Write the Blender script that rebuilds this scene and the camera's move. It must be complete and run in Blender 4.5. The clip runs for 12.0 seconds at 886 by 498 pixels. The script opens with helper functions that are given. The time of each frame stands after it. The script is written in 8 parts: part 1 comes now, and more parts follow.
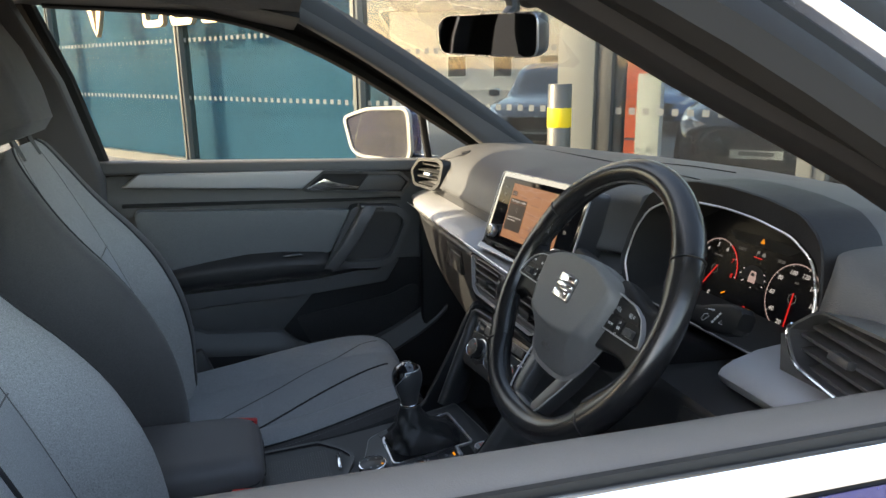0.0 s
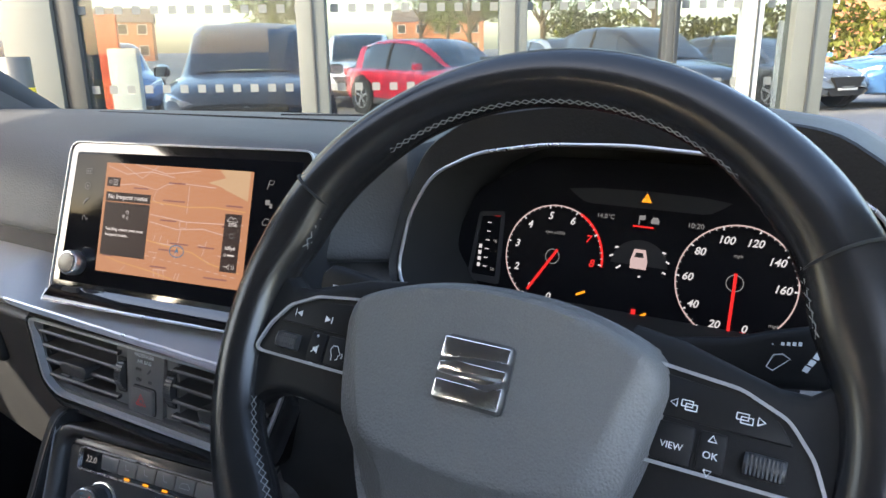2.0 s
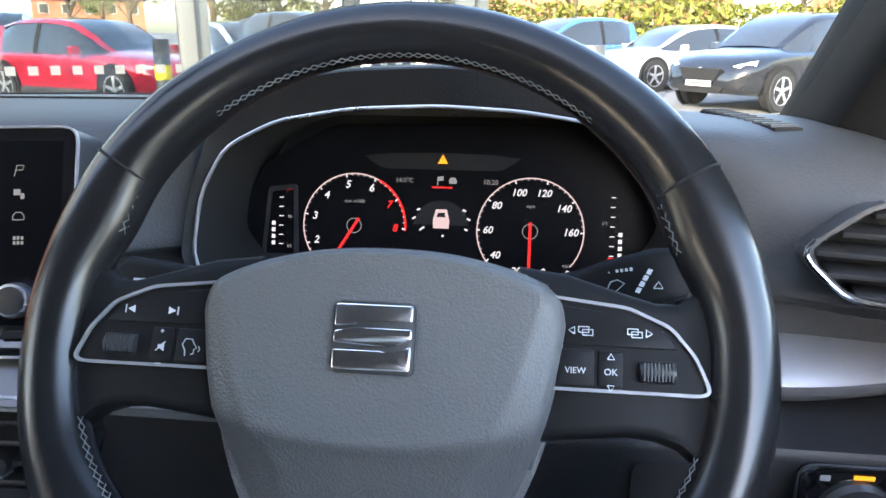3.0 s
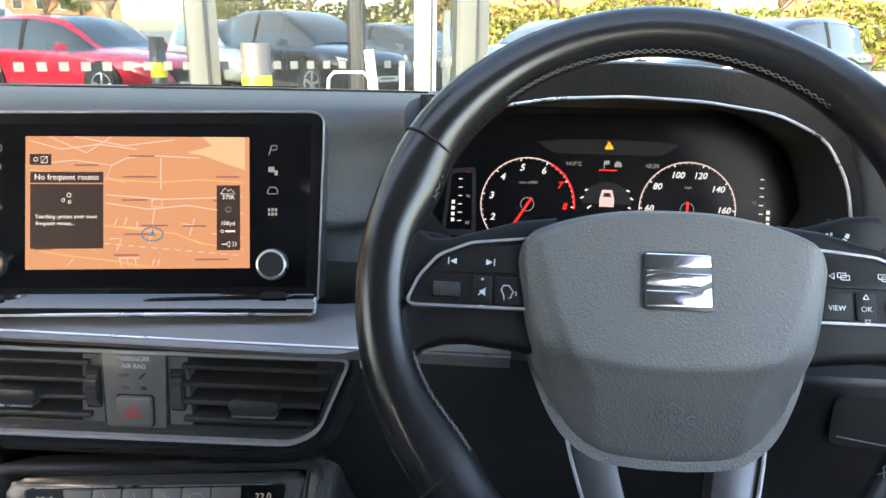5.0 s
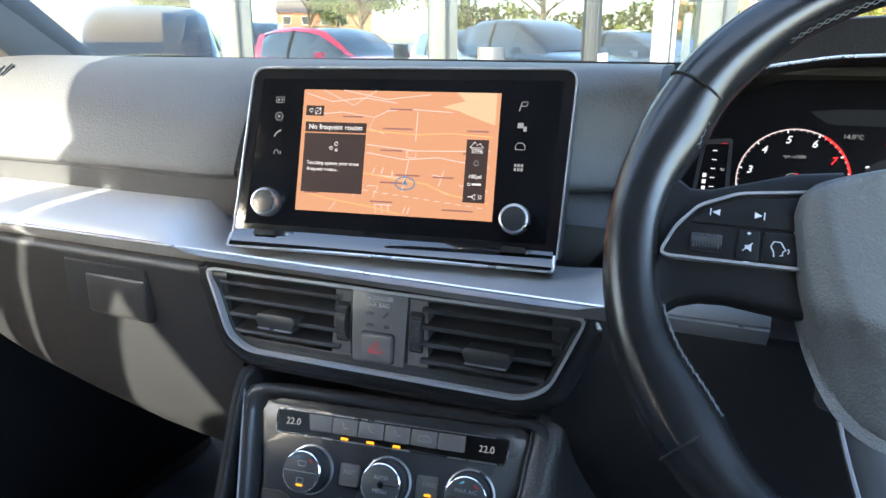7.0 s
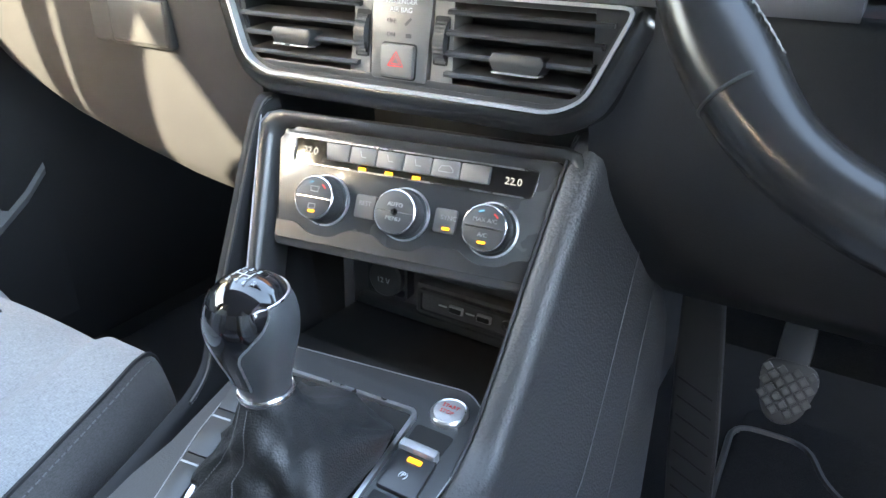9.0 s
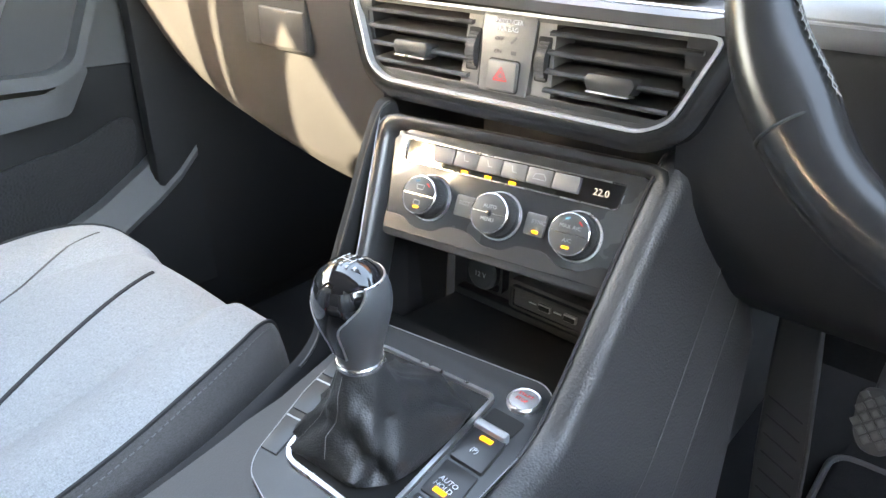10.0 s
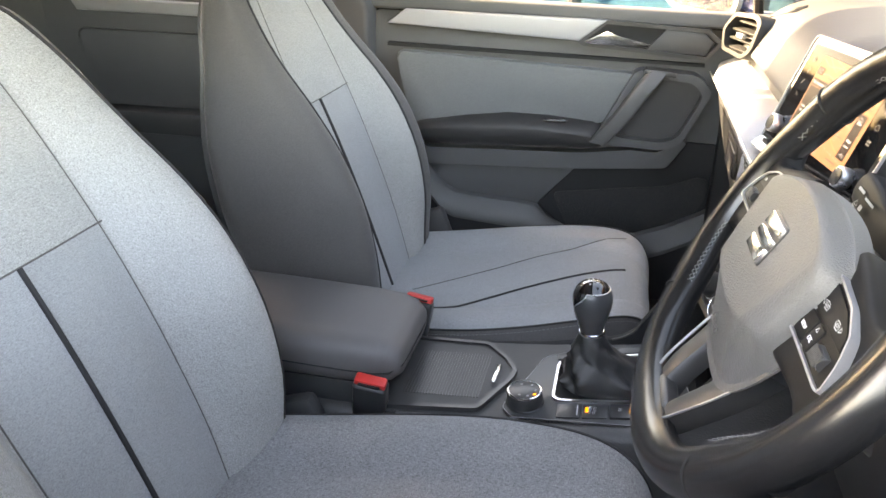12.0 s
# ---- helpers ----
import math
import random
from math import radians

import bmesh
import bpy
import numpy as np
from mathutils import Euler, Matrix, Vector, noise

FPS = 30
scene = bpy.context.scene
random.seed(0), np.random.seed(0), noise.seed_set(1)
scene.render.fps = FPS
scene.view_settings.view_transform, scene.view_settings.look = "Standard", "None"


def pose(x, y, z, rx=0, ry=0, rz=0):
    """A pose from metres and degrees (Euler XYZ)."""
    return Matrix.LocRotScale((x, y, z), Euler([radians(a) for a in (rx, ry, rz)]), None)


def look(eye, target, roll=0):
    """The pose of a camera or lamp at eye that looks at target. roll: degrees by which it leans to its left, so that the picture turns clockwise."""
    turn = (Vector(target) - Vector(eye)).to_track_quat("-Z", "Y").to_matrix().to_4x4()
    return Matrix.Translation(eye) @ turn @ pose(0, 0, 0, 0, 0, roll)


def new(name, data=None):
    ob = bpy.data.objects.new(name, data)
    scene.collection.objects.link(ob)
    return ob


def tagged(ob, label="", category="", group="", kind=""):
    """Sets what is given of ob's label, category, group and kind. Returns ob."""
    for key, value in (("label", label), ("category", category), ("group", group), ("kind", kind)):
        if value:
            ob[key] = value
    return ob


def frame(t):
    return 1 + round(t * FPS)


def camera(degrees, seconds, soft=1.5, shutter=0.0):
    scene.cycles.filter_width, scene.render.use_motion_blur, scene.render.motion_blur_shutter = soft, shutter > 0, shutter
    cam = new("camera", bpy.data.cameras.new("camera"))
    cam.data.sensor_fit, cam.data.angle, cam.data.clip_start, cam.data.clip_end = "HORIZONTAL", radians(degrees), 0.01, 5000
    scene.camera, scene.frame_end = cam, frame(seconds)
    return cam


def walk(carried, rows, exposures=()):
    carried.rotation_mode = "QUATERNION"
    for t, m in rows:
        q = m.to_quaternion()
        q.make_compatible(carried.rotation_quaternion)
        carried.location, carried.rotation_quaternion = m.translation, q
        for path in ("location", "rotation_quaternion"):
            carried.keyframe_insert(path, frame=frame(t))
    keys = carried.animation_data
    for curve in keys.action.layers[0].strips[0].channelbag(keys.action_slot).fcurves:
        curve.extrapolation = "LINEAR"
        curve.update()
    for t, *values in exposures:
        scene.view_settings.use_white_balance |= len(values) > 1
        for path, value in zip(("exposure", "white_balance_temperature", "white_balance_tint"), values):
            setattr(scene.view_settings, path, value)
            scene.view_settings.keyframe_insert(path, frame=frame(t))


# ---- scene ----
cam = camera(64.0, 12.0)
PATH = [
    (0, (1.194, -0.481, 1.38), (-0.661, 0.078, 0.883), -0.7),
    (0.5, (0.959, -0.583, 1.383), (-0.785, 0.258, 0.883), -0.7),
    (1, (0.755, -0.535, 1.351), (-0.844, 0.556, 0.848), -0.9),
    (1.5, (0.639, -0.442, 1.314), (-0.743, 0.91, 0.8), -0.9),
    (2, (0.559, -0.365, 1.262), (-0.456, 1.27, 0.716), -0.7),
    (2.5, (0.495, -0.377, 1.241), (-0.044, 1.463, 0.67), -0.2),
    (2.7, (0.481, -0.382, 1.241), (0.092, 1.493, 0.664), -0.0),
    (4.3, (0.381, -0.424, 1.274), (0.398, 1.484, 0.678), 1.0),
    (4.5, (0.354, -0.437, 1.266), (0.359, 1.47, 0.665), 1.2),
    (5, (0.289, -0.486, 1.241), (0.13, 1.421, 0.658), 0.9),
    (5.5, (0.27, -0.514, 1.232), (-0.123, 1.359, 0.652), 0.6),
    (6, (0.264, -0.518, 1.222), (-0.286, 1.319, 0.656), 0.5),
    (6.5, (0.267, -0.503, 1.223), (-0.419, 1.289, 0.659), 0.1),
    (7, (0.269, -0.493, 1.198), (-0.473, 1.276, 0.635), 0.2),
    (7.5, (0.285, -0.486, 1.149), (-0.513, 1.241, 0.534), -0.0),
    (7.7, (0.289, -0.488, 1.131), (-0.526, 1.218, 0.479), 0.1),
    (9.3, (0.315, -0.451, 1.051), (-0.628, 1.067, 0.154), 1.1),
    (9.5, (0.321, -0.457, 1.054), (-0.662, 1.035, 0.155), 1.2),
    (10, (0.354, -0.477, 1.081), (-0.823, 0.87, 0.187), 0.6),
    (10.5, (0.46, -0.488, 1.167), (-0.964, 0.585, 0.261), 0.2),
    (11, (0.69, -0.473, 1.274), (-0.981, 0.168, 0.382), -0.8),
    (11.5, (0.853, -0.353, 1.31), (-0.947, -0.275, 0.441), -0.8),
    (12, (0.925, -0.191, 1.32), (-0.83, -0.637, 0.471), -0.4),
]
walk(cam, [(t, look(eye, target, roll)) for t, eye, target, roll in PATH], [(0, 3.6, 8000, 12), (0.5, 4.1, 7900, 14), (1.2, 4.25, 7400, 13), (2.0, 4.2, 7000, 14), (2.7, 4.58, 6700, 14), (4.5, 4.74, 7500, 11), (7.7, 5.08, 6400, 8), (9.5, 6.72, 8700, 11), (10.5, 6.36, 9600, 15), (11.0, 5.8, 10200, 18), (11.5, 5.5, 10500, 22), (12, 5.45, 10200, 19)])

# ---- world, sun, exposure ----
SUN_DIR = Vector((-0.2974, -0.8638, 0.4067)).normalized()
world = bpy.data.worlds.new("world")
scene.world = world
world.use_nodes = True
_wn = world.node_tree.nodes
_sky = _wn.new("ShaderNodeTexSky")
_sky.sky_type, _sky.sun_disc = "NISHITA", False
_sky.sun_elevation = math.asin(SUN_DIR.z)
_sky.sun_rotation = math.atan2(SUN_DIR.x, SUN_DIR.y)
_sky.dust_density = 2.0
_wn["Background"].inputs["Strength"].default_value = 0.15
world.node_tree.links.new(_sky.outputs[0], _wn["Background"].inputs["Color"])
sun = new("sun", bpy.data.lights.new("sun", "SUN"))
sun.data.energy, sun.data.angle, sun.data.color = 1.22, radians(0.55), (0.98, 0.95, 0.80)
sun.matrix_world = look(SUN_DIR * 30, (0, 0, 0))


# ---- materials ----
def material(name, color, rough=0.5, metal=0.0, spec=0.5, coat=0.0):
    m = bpy.data.materials.new(name)
    m.use_nodes = True
    b = m.node_tree.nodes["Principled BSDF"]
    b.inputs["Base Color"].default_value = (*color, 1)
    b.inputs["Roughness"].default_value = rough
    b.inputs["Metallic"].default_value = metal
    b.inputs["Specular IOR Level"].default_value = spec
    b.inputs["Coat Weight"].default_value = coat
    b.inputs["Coat Roughness"].default_value = 0.05
    return m


def vary(m, color, amount=0.25, scale=9.0, fine=0.0, fine_scale=900.0, rough_amount=0.1, detail=4.0):
    """Large soft variation and fine speckle of the colour, with uneven gloss."""
    nt = m.node_tree
    n, l = nt.nodes, nt.links
    b = n["Principled BSDF"]
    tc = n.new("ShaderNodeTexCoord")
    big = n.new("ShaderNodeTexNoise")
    big.inputs["Scale"].default_value, big.inputs["Detail"].default_value = scale, detail
    l.new(tc.outputs["Object"], big.inputs["Vector"])
    mix = n.new("ShaderNodeMix")
    mix.data_type = "RGBA"
    mix.inputs["A"].default_value = (*[c * (1 - amount) for c in color], 1)
    mix.inputs["B"].default_value = (*[min(1, c * (1 + amount)) for c in color], 1)
    l.new(big.outputs["Fac"], mix.inputs["Factor"])
    out = mix.outputs["Result"]
    if fine:
        sm = n.new("ShaderNodeTexNoise")
        sm.inputs["Scale"].default_value, sm.inputs["Detail"].default_value = fine_scale, 2.0
        l.new(tc.outputs["Object"], sm.inputs["Vector"])
        mul = n.new("ShaderNodeMix")
        mul.data_type, mul.blend_type = "RGBA", "MULTIPLY"
        mul.inputs["Factor"].default_value = 1.0
        ramp = n.new("ShaderNodeMapRange")
        ramp.inputs["From Min"].default_value, ramp.inputs["From Max"].default_value = 0.3, 0.7
        ramp.inputs["To Min"].default_value, ramp.inputs["To Max"].default_value = 1 - fine, 1 + fine
        l.new(sm.outputs["Fac"], ramp.inputs["Value"])
        l.new(out, mul.inputs["A"])
        l.new(ramp.outputs["Result"], mul.inputs["B"])
        out = mul.outputs["Result"]
    l.new(out, b.inputs["Base Color"])
    if rough_amount:
        r0 = b.inputs["Roughness"].default_value
        rr = n.new("ShaderNodeMapRange")
        rr.inputs["To Min"].default_value, rr.inputs["To Max"].default_value = max(0, r0 - rough_amount), min(1, r0 + rough_amount)
        l.new(big.outputs["Fac"], rr.inputs["Value"])
        l.new(rr.outputs["Result"], b.inputs["Roughness"])
    return m


def grain(m, scale=600.0, strength=0.35, depth=0.0004, kind="VORONOI"):
    nt = m.node_tree
    n, l = nt.nodes, nt.links
    tc = n.new("ShaderNodeTexCoord")
    if kind == "VORONOI":
        t = n.new("ShaderNodeTexVoronoi")
        t.feature = "SMOOTH_F1"
        out = t.outputs["Distance"]
    else:
        t = n.new("ShaderNodeTexNoise")
        t.inputs["Detail"].default_value = 5.0
        out = t.outputs["Fac"]
    t.inputs["Scale"].default_value = scale
    l.new(tc.outputs["Object"], t.inputs["Vector"])
    bump = n.new("ShaderNodeBump")
    bump.inputs["Strength"].default_value, bump.inputs["Distance"].default_value = strength, depth
    l.new(out, bump.inputs["Height"])
    l.new(bump.outputs["Normal"], n["Principled BSDF"].inputs["Normal"])
    return m


def weave(m, color, scale=420.0, contrast=0.35, depth=0.0006):
    """Melange cloth: fine threads stretched two ways over a soft mottling."""
    nt = m.node_tree
    n, l = nt.nodes, nt.links
    b = n["Principled BSDF"]
    tc = n.new("ShaderNodeTexCoord")
    outs = []
    for stretch in ((1.0, 0.22, 0.6), (0.25, 1.0, 1.0)):
        mp = n.new("ShaderNodeMapping")
        mp.inputs["Scale"].default_value = stretch
        t = n.new("ShaderNodeTexNoise")
        t.inputs["Scale"].default_value, t.inputs["Detail"].default_value = scale * 2.2, 2.0
        l.new(tc.outputs["Object"], mp.inputs["Vector"])
        l.new(mp.outputs["Vector"], t.inputs["Vector"])
        outs.append(t.outputs["Fac"])
    big = n.new("ShaderNodeTexNoise")
    big.inputs["Scale"].default_value, big.inputs["Detail"].default_value = 6.0, 3.0
    l.new(tc.outputs["Object"], big.inputs["Vector"])
    s1 = n.new("ShaderNodeMath")
    s1.operation = "ADD"
    l.new(outs[0], s1.inputs[0])
    l.new(outs[1], s1.inputs[1])
    s2 = n.new("ShaderNodeMath")
    s2.operation = "MULTIPLY_ADD"
    s2.inputs[1].default_value = 0.35
    l.new(big.outputs["Fac"], s2.inputs[0])
    l.new(s1.outputs[0], s2.inputs[2])
    r = n.new("ShaderNodeMapRange")
    r.inputs["From Min"].default_value, r.inputs["From Max"].default_value = 0.75, 1.6
    l.new(s2.outputs[0], r.inputs["Value"])
    mix = n.new("ShaderNodeMix")
    mix.data_type = "RGBA"
    mix.inputs["A"].default_value = (*[c * (1 - contrast) for c in color], 1)
    mix.inputs["B"].default_value = (*[c * (1 + contrast) for c in color], 1)
    l.new(r.outputs["Result"], mix.inputs["Factor"])
    l.new(mix.outputs["Result"], b.inputs["Base Color"])
    bump = n.new("ShaderNodeBump")
    bump.inputs["Strength"].default_value, bump.inputs["Distance"].default_value = 0.5, depth
    l.new(s1.outputs[0], bump.inputs["Height"])
    l.new(bump.outputs["Normal"], b.inputs["Normal"])
    soft = n.new("ShaderNodeTexNoise")
    soft.inputs["Scale"].default_value, soft.inputs["Detail"].default_value = 13.0, 3.0
    l.new(tc.outputs["Object"], soft.inputs["Vector"])
    bump2 = n.new("ShaderNodeBump")
    bump2.inputs["Strength"].default_value, bump2.inputs["Distance"].default_value = 0.35, 0.010
    l.new(soft.outputs["Fac"], bump2.inputs["Height"])
    l.new(bump2.outputs["Normal"], bump.inputs["Normal"])
    b.inputs["Sheen Weight"].default_value = 0.15
    return m


GLOW = 0.050


def glow(name, color, strength=1.0):
    m = bpy.data.materials.new(name)
    m.use_nodes = True
    b = m.node_tree.nodes["Principled BSDF"]
    b.inputs["Base Color"].default_value = (0.01, 0.01, 0.01, 1)
    b.inputs["Roughness"].default_value = 0.35
    b.inputs["Specular IOR Level"].default_value = 0.06
    b.inputs["Emission Color"].default_value = (*color, 1)
    b.inputs["Emission Strength"].default_value = strength * GLOW
    return m


def pane_glass(name, tint=(0.41, 0.43, 0.42), ior=1.45, grazing=0.9):
    m = bpy.data.materials.new(name)
    m.use_nodes = True
    n, l = m.node_tree.nodes, m.node_tree.links
    n.remove(n["Principled BSDF"])
    tr = n.new("ShaderNodeBsdfTransparent")
    tr.inputs["Color"].default_value = (*tint, 1)
    gl = n.new("ShaderNodeBsdfGlossy")
    gl.inputs["Roughness"].default_value = 0.01
    lw = n.new("ShaderNodeLayerWeight")
    lw.inputs["Blend"].default_value = 0.5
    pw = n.new("ShaderNodeMath")
    pw.operation = "POWER"
    pw.inputs[1].default_value = 5.0
    l.new(lw.outputs["Facing"], pw.inputs[0])
    fr = n.new("ShaderNodeMath")
    fr.operation = "MULTIPLY_ADD"
    fr.inputs[1].default_value, fr.inputs[2].default_value = grazing, ((ior - 1) / (ior + 1)) ** 2
    l.new(pw.outputs[0], fr.inputs[0])
    mx = n.new("ShaderNodeMixShader")
    l.new(fr.outputs[0], mx.inputs[0])
    l.new(tr.outputs[0], mx.inputs[1])
    l.new(gl.outputs[0], mx.inputs[2])
    l.new(mx.outputs[0], n["Material Output"].inputs["Surface"])
    return m


C_PAD, C_LOW, C_DOOR = (0.056, 0.056, 0.056), (0.041, 0.041, 0.042), (0.074, 0.075, 0.077)
switch_silver = vary(material("switch_surround_silver", (0.27, 0.27, 0.275), 0.42, 0.3), (0.27, 0.27, 0.275), 0.06, 40)
spoke_skin = grain(vary(material("spoke_skin", (0.009, 0.009, 0.0095), 0.5, spec=0.16), (0.009, 0.009, 0.0095), 0.1, 18), 1100, 0.2, 0.0002)
sill_trim = grain(vary(material("sill_trim", (0.090, 0.084, 0.079), 0.5), (0.090, 0.084, 0.079), 0.1, 8, 0.1, 1500), 900, 0.25, 0.0003)
piano_black = vary(material("piano_black", (0.010, 0.010, 0.0105), 0.22), (0.010, 0.010, 0.0105), 0.15, 30, rough_amount=0.06)
screen_silver = vary(material("screen_frame_silver", (0.42, 0.42, 0.43), 0.38, 0.45), (0.42, 0.42, 0.43), 0.06, 40)
hood_mat = grain(vary(material("hood_black", (0.011, 0.011, 0.012), 0.5, spec=0.3), (0.011, 0.011, 0.012), 0.12, 8, 0.1, 1500), 520, 0.5, 0.0005)
pad_mat = grain(vary(material("soft_pad", C_PAD, 0.55), C_PAD, 0.12, 5, 0.12, 1400), 520, 0.6, 0.0006)
low_mat = grain(vary(material("hard_plastic", C_LOW, 0.5), C_LOW, 0.15, 6, 0.1, 1500), 700, 0.35, 0.0004)
door_mat = grain(vary(material("door_plastic", C_DOOR, 0.52), C_DOOR, 0.12, 5, 0.1, 1500), 650, 0.4, 0.0004)
satin_black = vary(material("satin_black", (0.032, 0.032, 0.033), 0.32), (0.032, 0.032, 0.033), 0.2, 20, rough_amount=0.08)
gap_mat = material("black_gap", (0.006, 0.006, 0.006), 0.8)
gloss_black = vary(material("gloss_black", (0.006, 0.006, 0.007), 0.06, coat=1.0), (0.006, 0.006, 0.007), 0.2, 40, rough_amount=0.04)
display_black = vary(material("display_black", (0.004, 0.004, 0.005), 0.25, spec=0.05), (0.006, 0.006, 0.007), 0.2, 40, rough_amount=0.04)
smoke_gloss = vary(material("dark_gloss_lacquer", (0.042, 0.043, 0.045), 0.26, 0.2, coat=0.25), (0.042, 0.043, 0.045), 0.12, 14, rough_amount=0.06)
silver = grain(vary(material("satin_silver", (0.34, 0.34, 0.345), 0.5, 0.5), (0.33, 0.33, 0.335), 0.06, 10, 0.05, 1800, 0.05), 1500, 0.15, 0.0002)
chrome = vary(material("chrome", (0.90, 0.90, 0.91), 0.17, 1.0), (0.90, 0.90, 0.91), 0.04, 50, rough_amount=0.05)
brushed = vary(material("satin_chrome", (0.74, 0.74, 0.75), 0.3, 1.0), (0.74, 0.74, 0.75), 0.08, 60)
leather = grain(vary(material("black_leather", (0.011, 0.011, 0.0115), 0.25, spec=0.5), (0.011, 0.011, 0.0115), 0.10, 18, 0.08, 1500, 0.0), 1100, 0.12, 0.0002)
hub_mat = grain(vary(material("airbag_skin", (0.094, 0.093, 0.0915), 0.5), (0.094, 0.093, 0.0915), 0.1, 8, 0.1, 1600), 760, 0.75, 0.0005)
console_lacquer = grain(vary(material("console_lacquer", (0.050, 0.052, 0.054), 0.34, 0.15), (0.050, 0.052, 0.054), 0.12, 14, 0.1, 1500, 0.05), 1500, 0.12, 0.0002)
# pressed lettering: shade of the relief is put in as a darker colour
cover_mark = material("pressed_mark_shade", (0.065, 0.064, 0.063), 0.6)
boot_leather = grain(vary(material("boot_leather", (0.023, 0.023, 0.0235), 0.42), (0.023, 0.023, 0.0235), 0.25, 30), 620, 0.6, 0.0006)
C_CLOTH, C_CLOTH2, C_CLOTH3 = (0.255, 0.261, 0.27), (0.275, 0.274, 0.272), (0.082, 0.078, 0.077)
cloth_mid = weave(material("seat_cloth_blue_grey", C_CLOTH, 0.9, spec=0.2), C_CLOTH, 520, 0.34)
cloth_light = weave(material("seat_cloth_light_grey", C_CLOTH2, 0.92, spec=0.2), C_CLOTH2, 430, 0.42)
cloth_speckled = weave(material("seat_cloth_speckled", (0.185, 0.185, 0.188), 0.9, spec=0.2), (0.185, 0.185, 0.188), 420, 0.55)
cloth_dark = weave(material("seat_cloth_dark", C_CLOTH3, 0.9, spec=0.2), C_CLOTH3, 600, 0.3)
cloth_door = weave(material("door_cloth_grey", (0.148, 0.154, 0.153), 0.9, spec=0.2), (0.148, 0.154, 0.153), 700, 0.22)
headliner = weave(material("headliner_cloth", (0.10, 0.10, 0.10), 0.95, spec=0.1), (0.10, 0.10, 0.10), 500, 0.2)
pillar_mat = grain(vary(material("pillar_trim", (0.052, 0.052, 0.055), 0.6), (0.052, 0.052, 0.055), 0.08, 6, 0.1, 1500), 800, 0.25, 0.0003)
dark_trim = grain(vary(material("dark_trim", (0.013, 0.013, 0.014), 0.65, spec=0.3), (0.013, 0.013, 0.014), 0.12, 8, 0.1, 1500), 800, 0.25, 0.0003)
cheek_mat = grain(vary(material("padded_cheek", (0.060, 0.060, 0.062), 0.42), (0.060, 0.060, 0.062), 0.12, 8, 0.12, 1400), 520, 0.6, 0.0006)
vent_grey = grain(vary(material("vent_grey", (0.024, 0.024, 0.024), 0.55, spec=0.25), (0.024, 0.024, 0.024), 0.08, 20), 1200, 0.2, 0.0002)
armrest_mat = grain(vary(material("armrest_leatherette", (0.105, 0.098, 0.097), 0.55), (0.105, 0.098, 0.097), 0.1, 9, 0.1, 1500), 700, 0.3, 0.0004)
door_arm = grain(vary(material("door_armrest", (0.0322, 0.0310, 0.0310), 0.55), (0.0322, 0.0310, 0.0310), 0.1, 9, 0.1, 1500), 700, 0.3, 0.0004)
glove_mat = grain(vary(material("glovebox_plastic", (0.016, 0.016, 0.0168), 0.5), (0.016, 0.016, 0.0168), 0.15, 6, 0.1, 1500), 700, 0.35, 0.0004)
carpet = grain(vary(material("carpet", (0.016, 0.016, 0.017), 0.95, spec=0.15), (0.016, 0.016, 0.017), 0.3, 40, 0.4, 900), 500, 1.0, 0.002, "NOISE")
rubber = vary(material("rubber", (0.011, 0.011, 0.011), 0.7, spec=0.2), (0.011, 0.011, 0.011), 0.25, 30)
piping_mat = material("dark_piping", (0.012, 0.012, 0.014), 0.7)
thread = material("grey_thread", (0.14, 0.14, 0.14), 0.8)
stitch = material("wheel_stitching", (0.18, 0.18, 0.175), 0.8)
header_grey = material("header_grey", (0.011, 0.011, 0.012), 0.6, spec=0.2)
gauge_grey = material("gauge_frame_grey", (0.030, 0.030, 0.031), 0.6, spec=0.2)
red_plastic = vary(material("red_plastic", (0.62, 0.035, 0.03), 0.4), (0.62, 0.035, 0.03), 0.1, 60)
ink = material("white_ink", (0.55, 0.56, 0.57), 0.6)
dim_ink = material("grey_ink", (0.30, 0.30, 0.30), 0.6)
red_ink = material("red_ink", (0.7, 0.03, 0.03), 0.5)
body_blue = vary(material("blue_car_paint", (0.012, 0.018, 0.12), 0.25, 0.3, coat=1.0), (0.012, 0.018, 0.12), 0.15, 50)
# mirror tint near black: the dark roof it reflects is put into the colour
mirror_mat = material("mirror_dark_reflection", (0.07, 0.07, 0.075), 0.02, 1.0)
wet_mirror = grain(vary(material("wet_mirror_glass", (0.34, 0.35, 0.36), 0.3, 0.35), (0.34, 0.35, 0.36), 0.35, 60), 160, 0.7, 0.002)
mirror_rim = vary(material("pale_mirror_rim", (0.66, 0.64, 0.60), 0.4), (0.66, 0.64, 0.60), 0.06, 20)
screen_glass = vary(material("screen_glass", (0.006, 0.005, 0.007), 0.08, spec=0.09), (0.006, 0.006, 0.007), 0.2, 40, rough_amount=0.04)
knob_mat = vary(material("knob_satin", (0.07, 0.072, 0.075), 0.33, 0.3), (0.07, 0.072, 0.075), 0.1, 30)
cap_grey = grain(vary(material("dark_cap", (0.045, 0.0445, 0.044), 0.45), (0.045, 0.0445, 0.044), 0.1, 30), 1500, 0.15, 0.0002)
grille_mat = grain(vary(material("speaker_cloth", (0.018, 0.018, 0.019), 0.8), (0.018, 0.018, 0.019), 0.3, 20), 260, 1.0, 0.002)
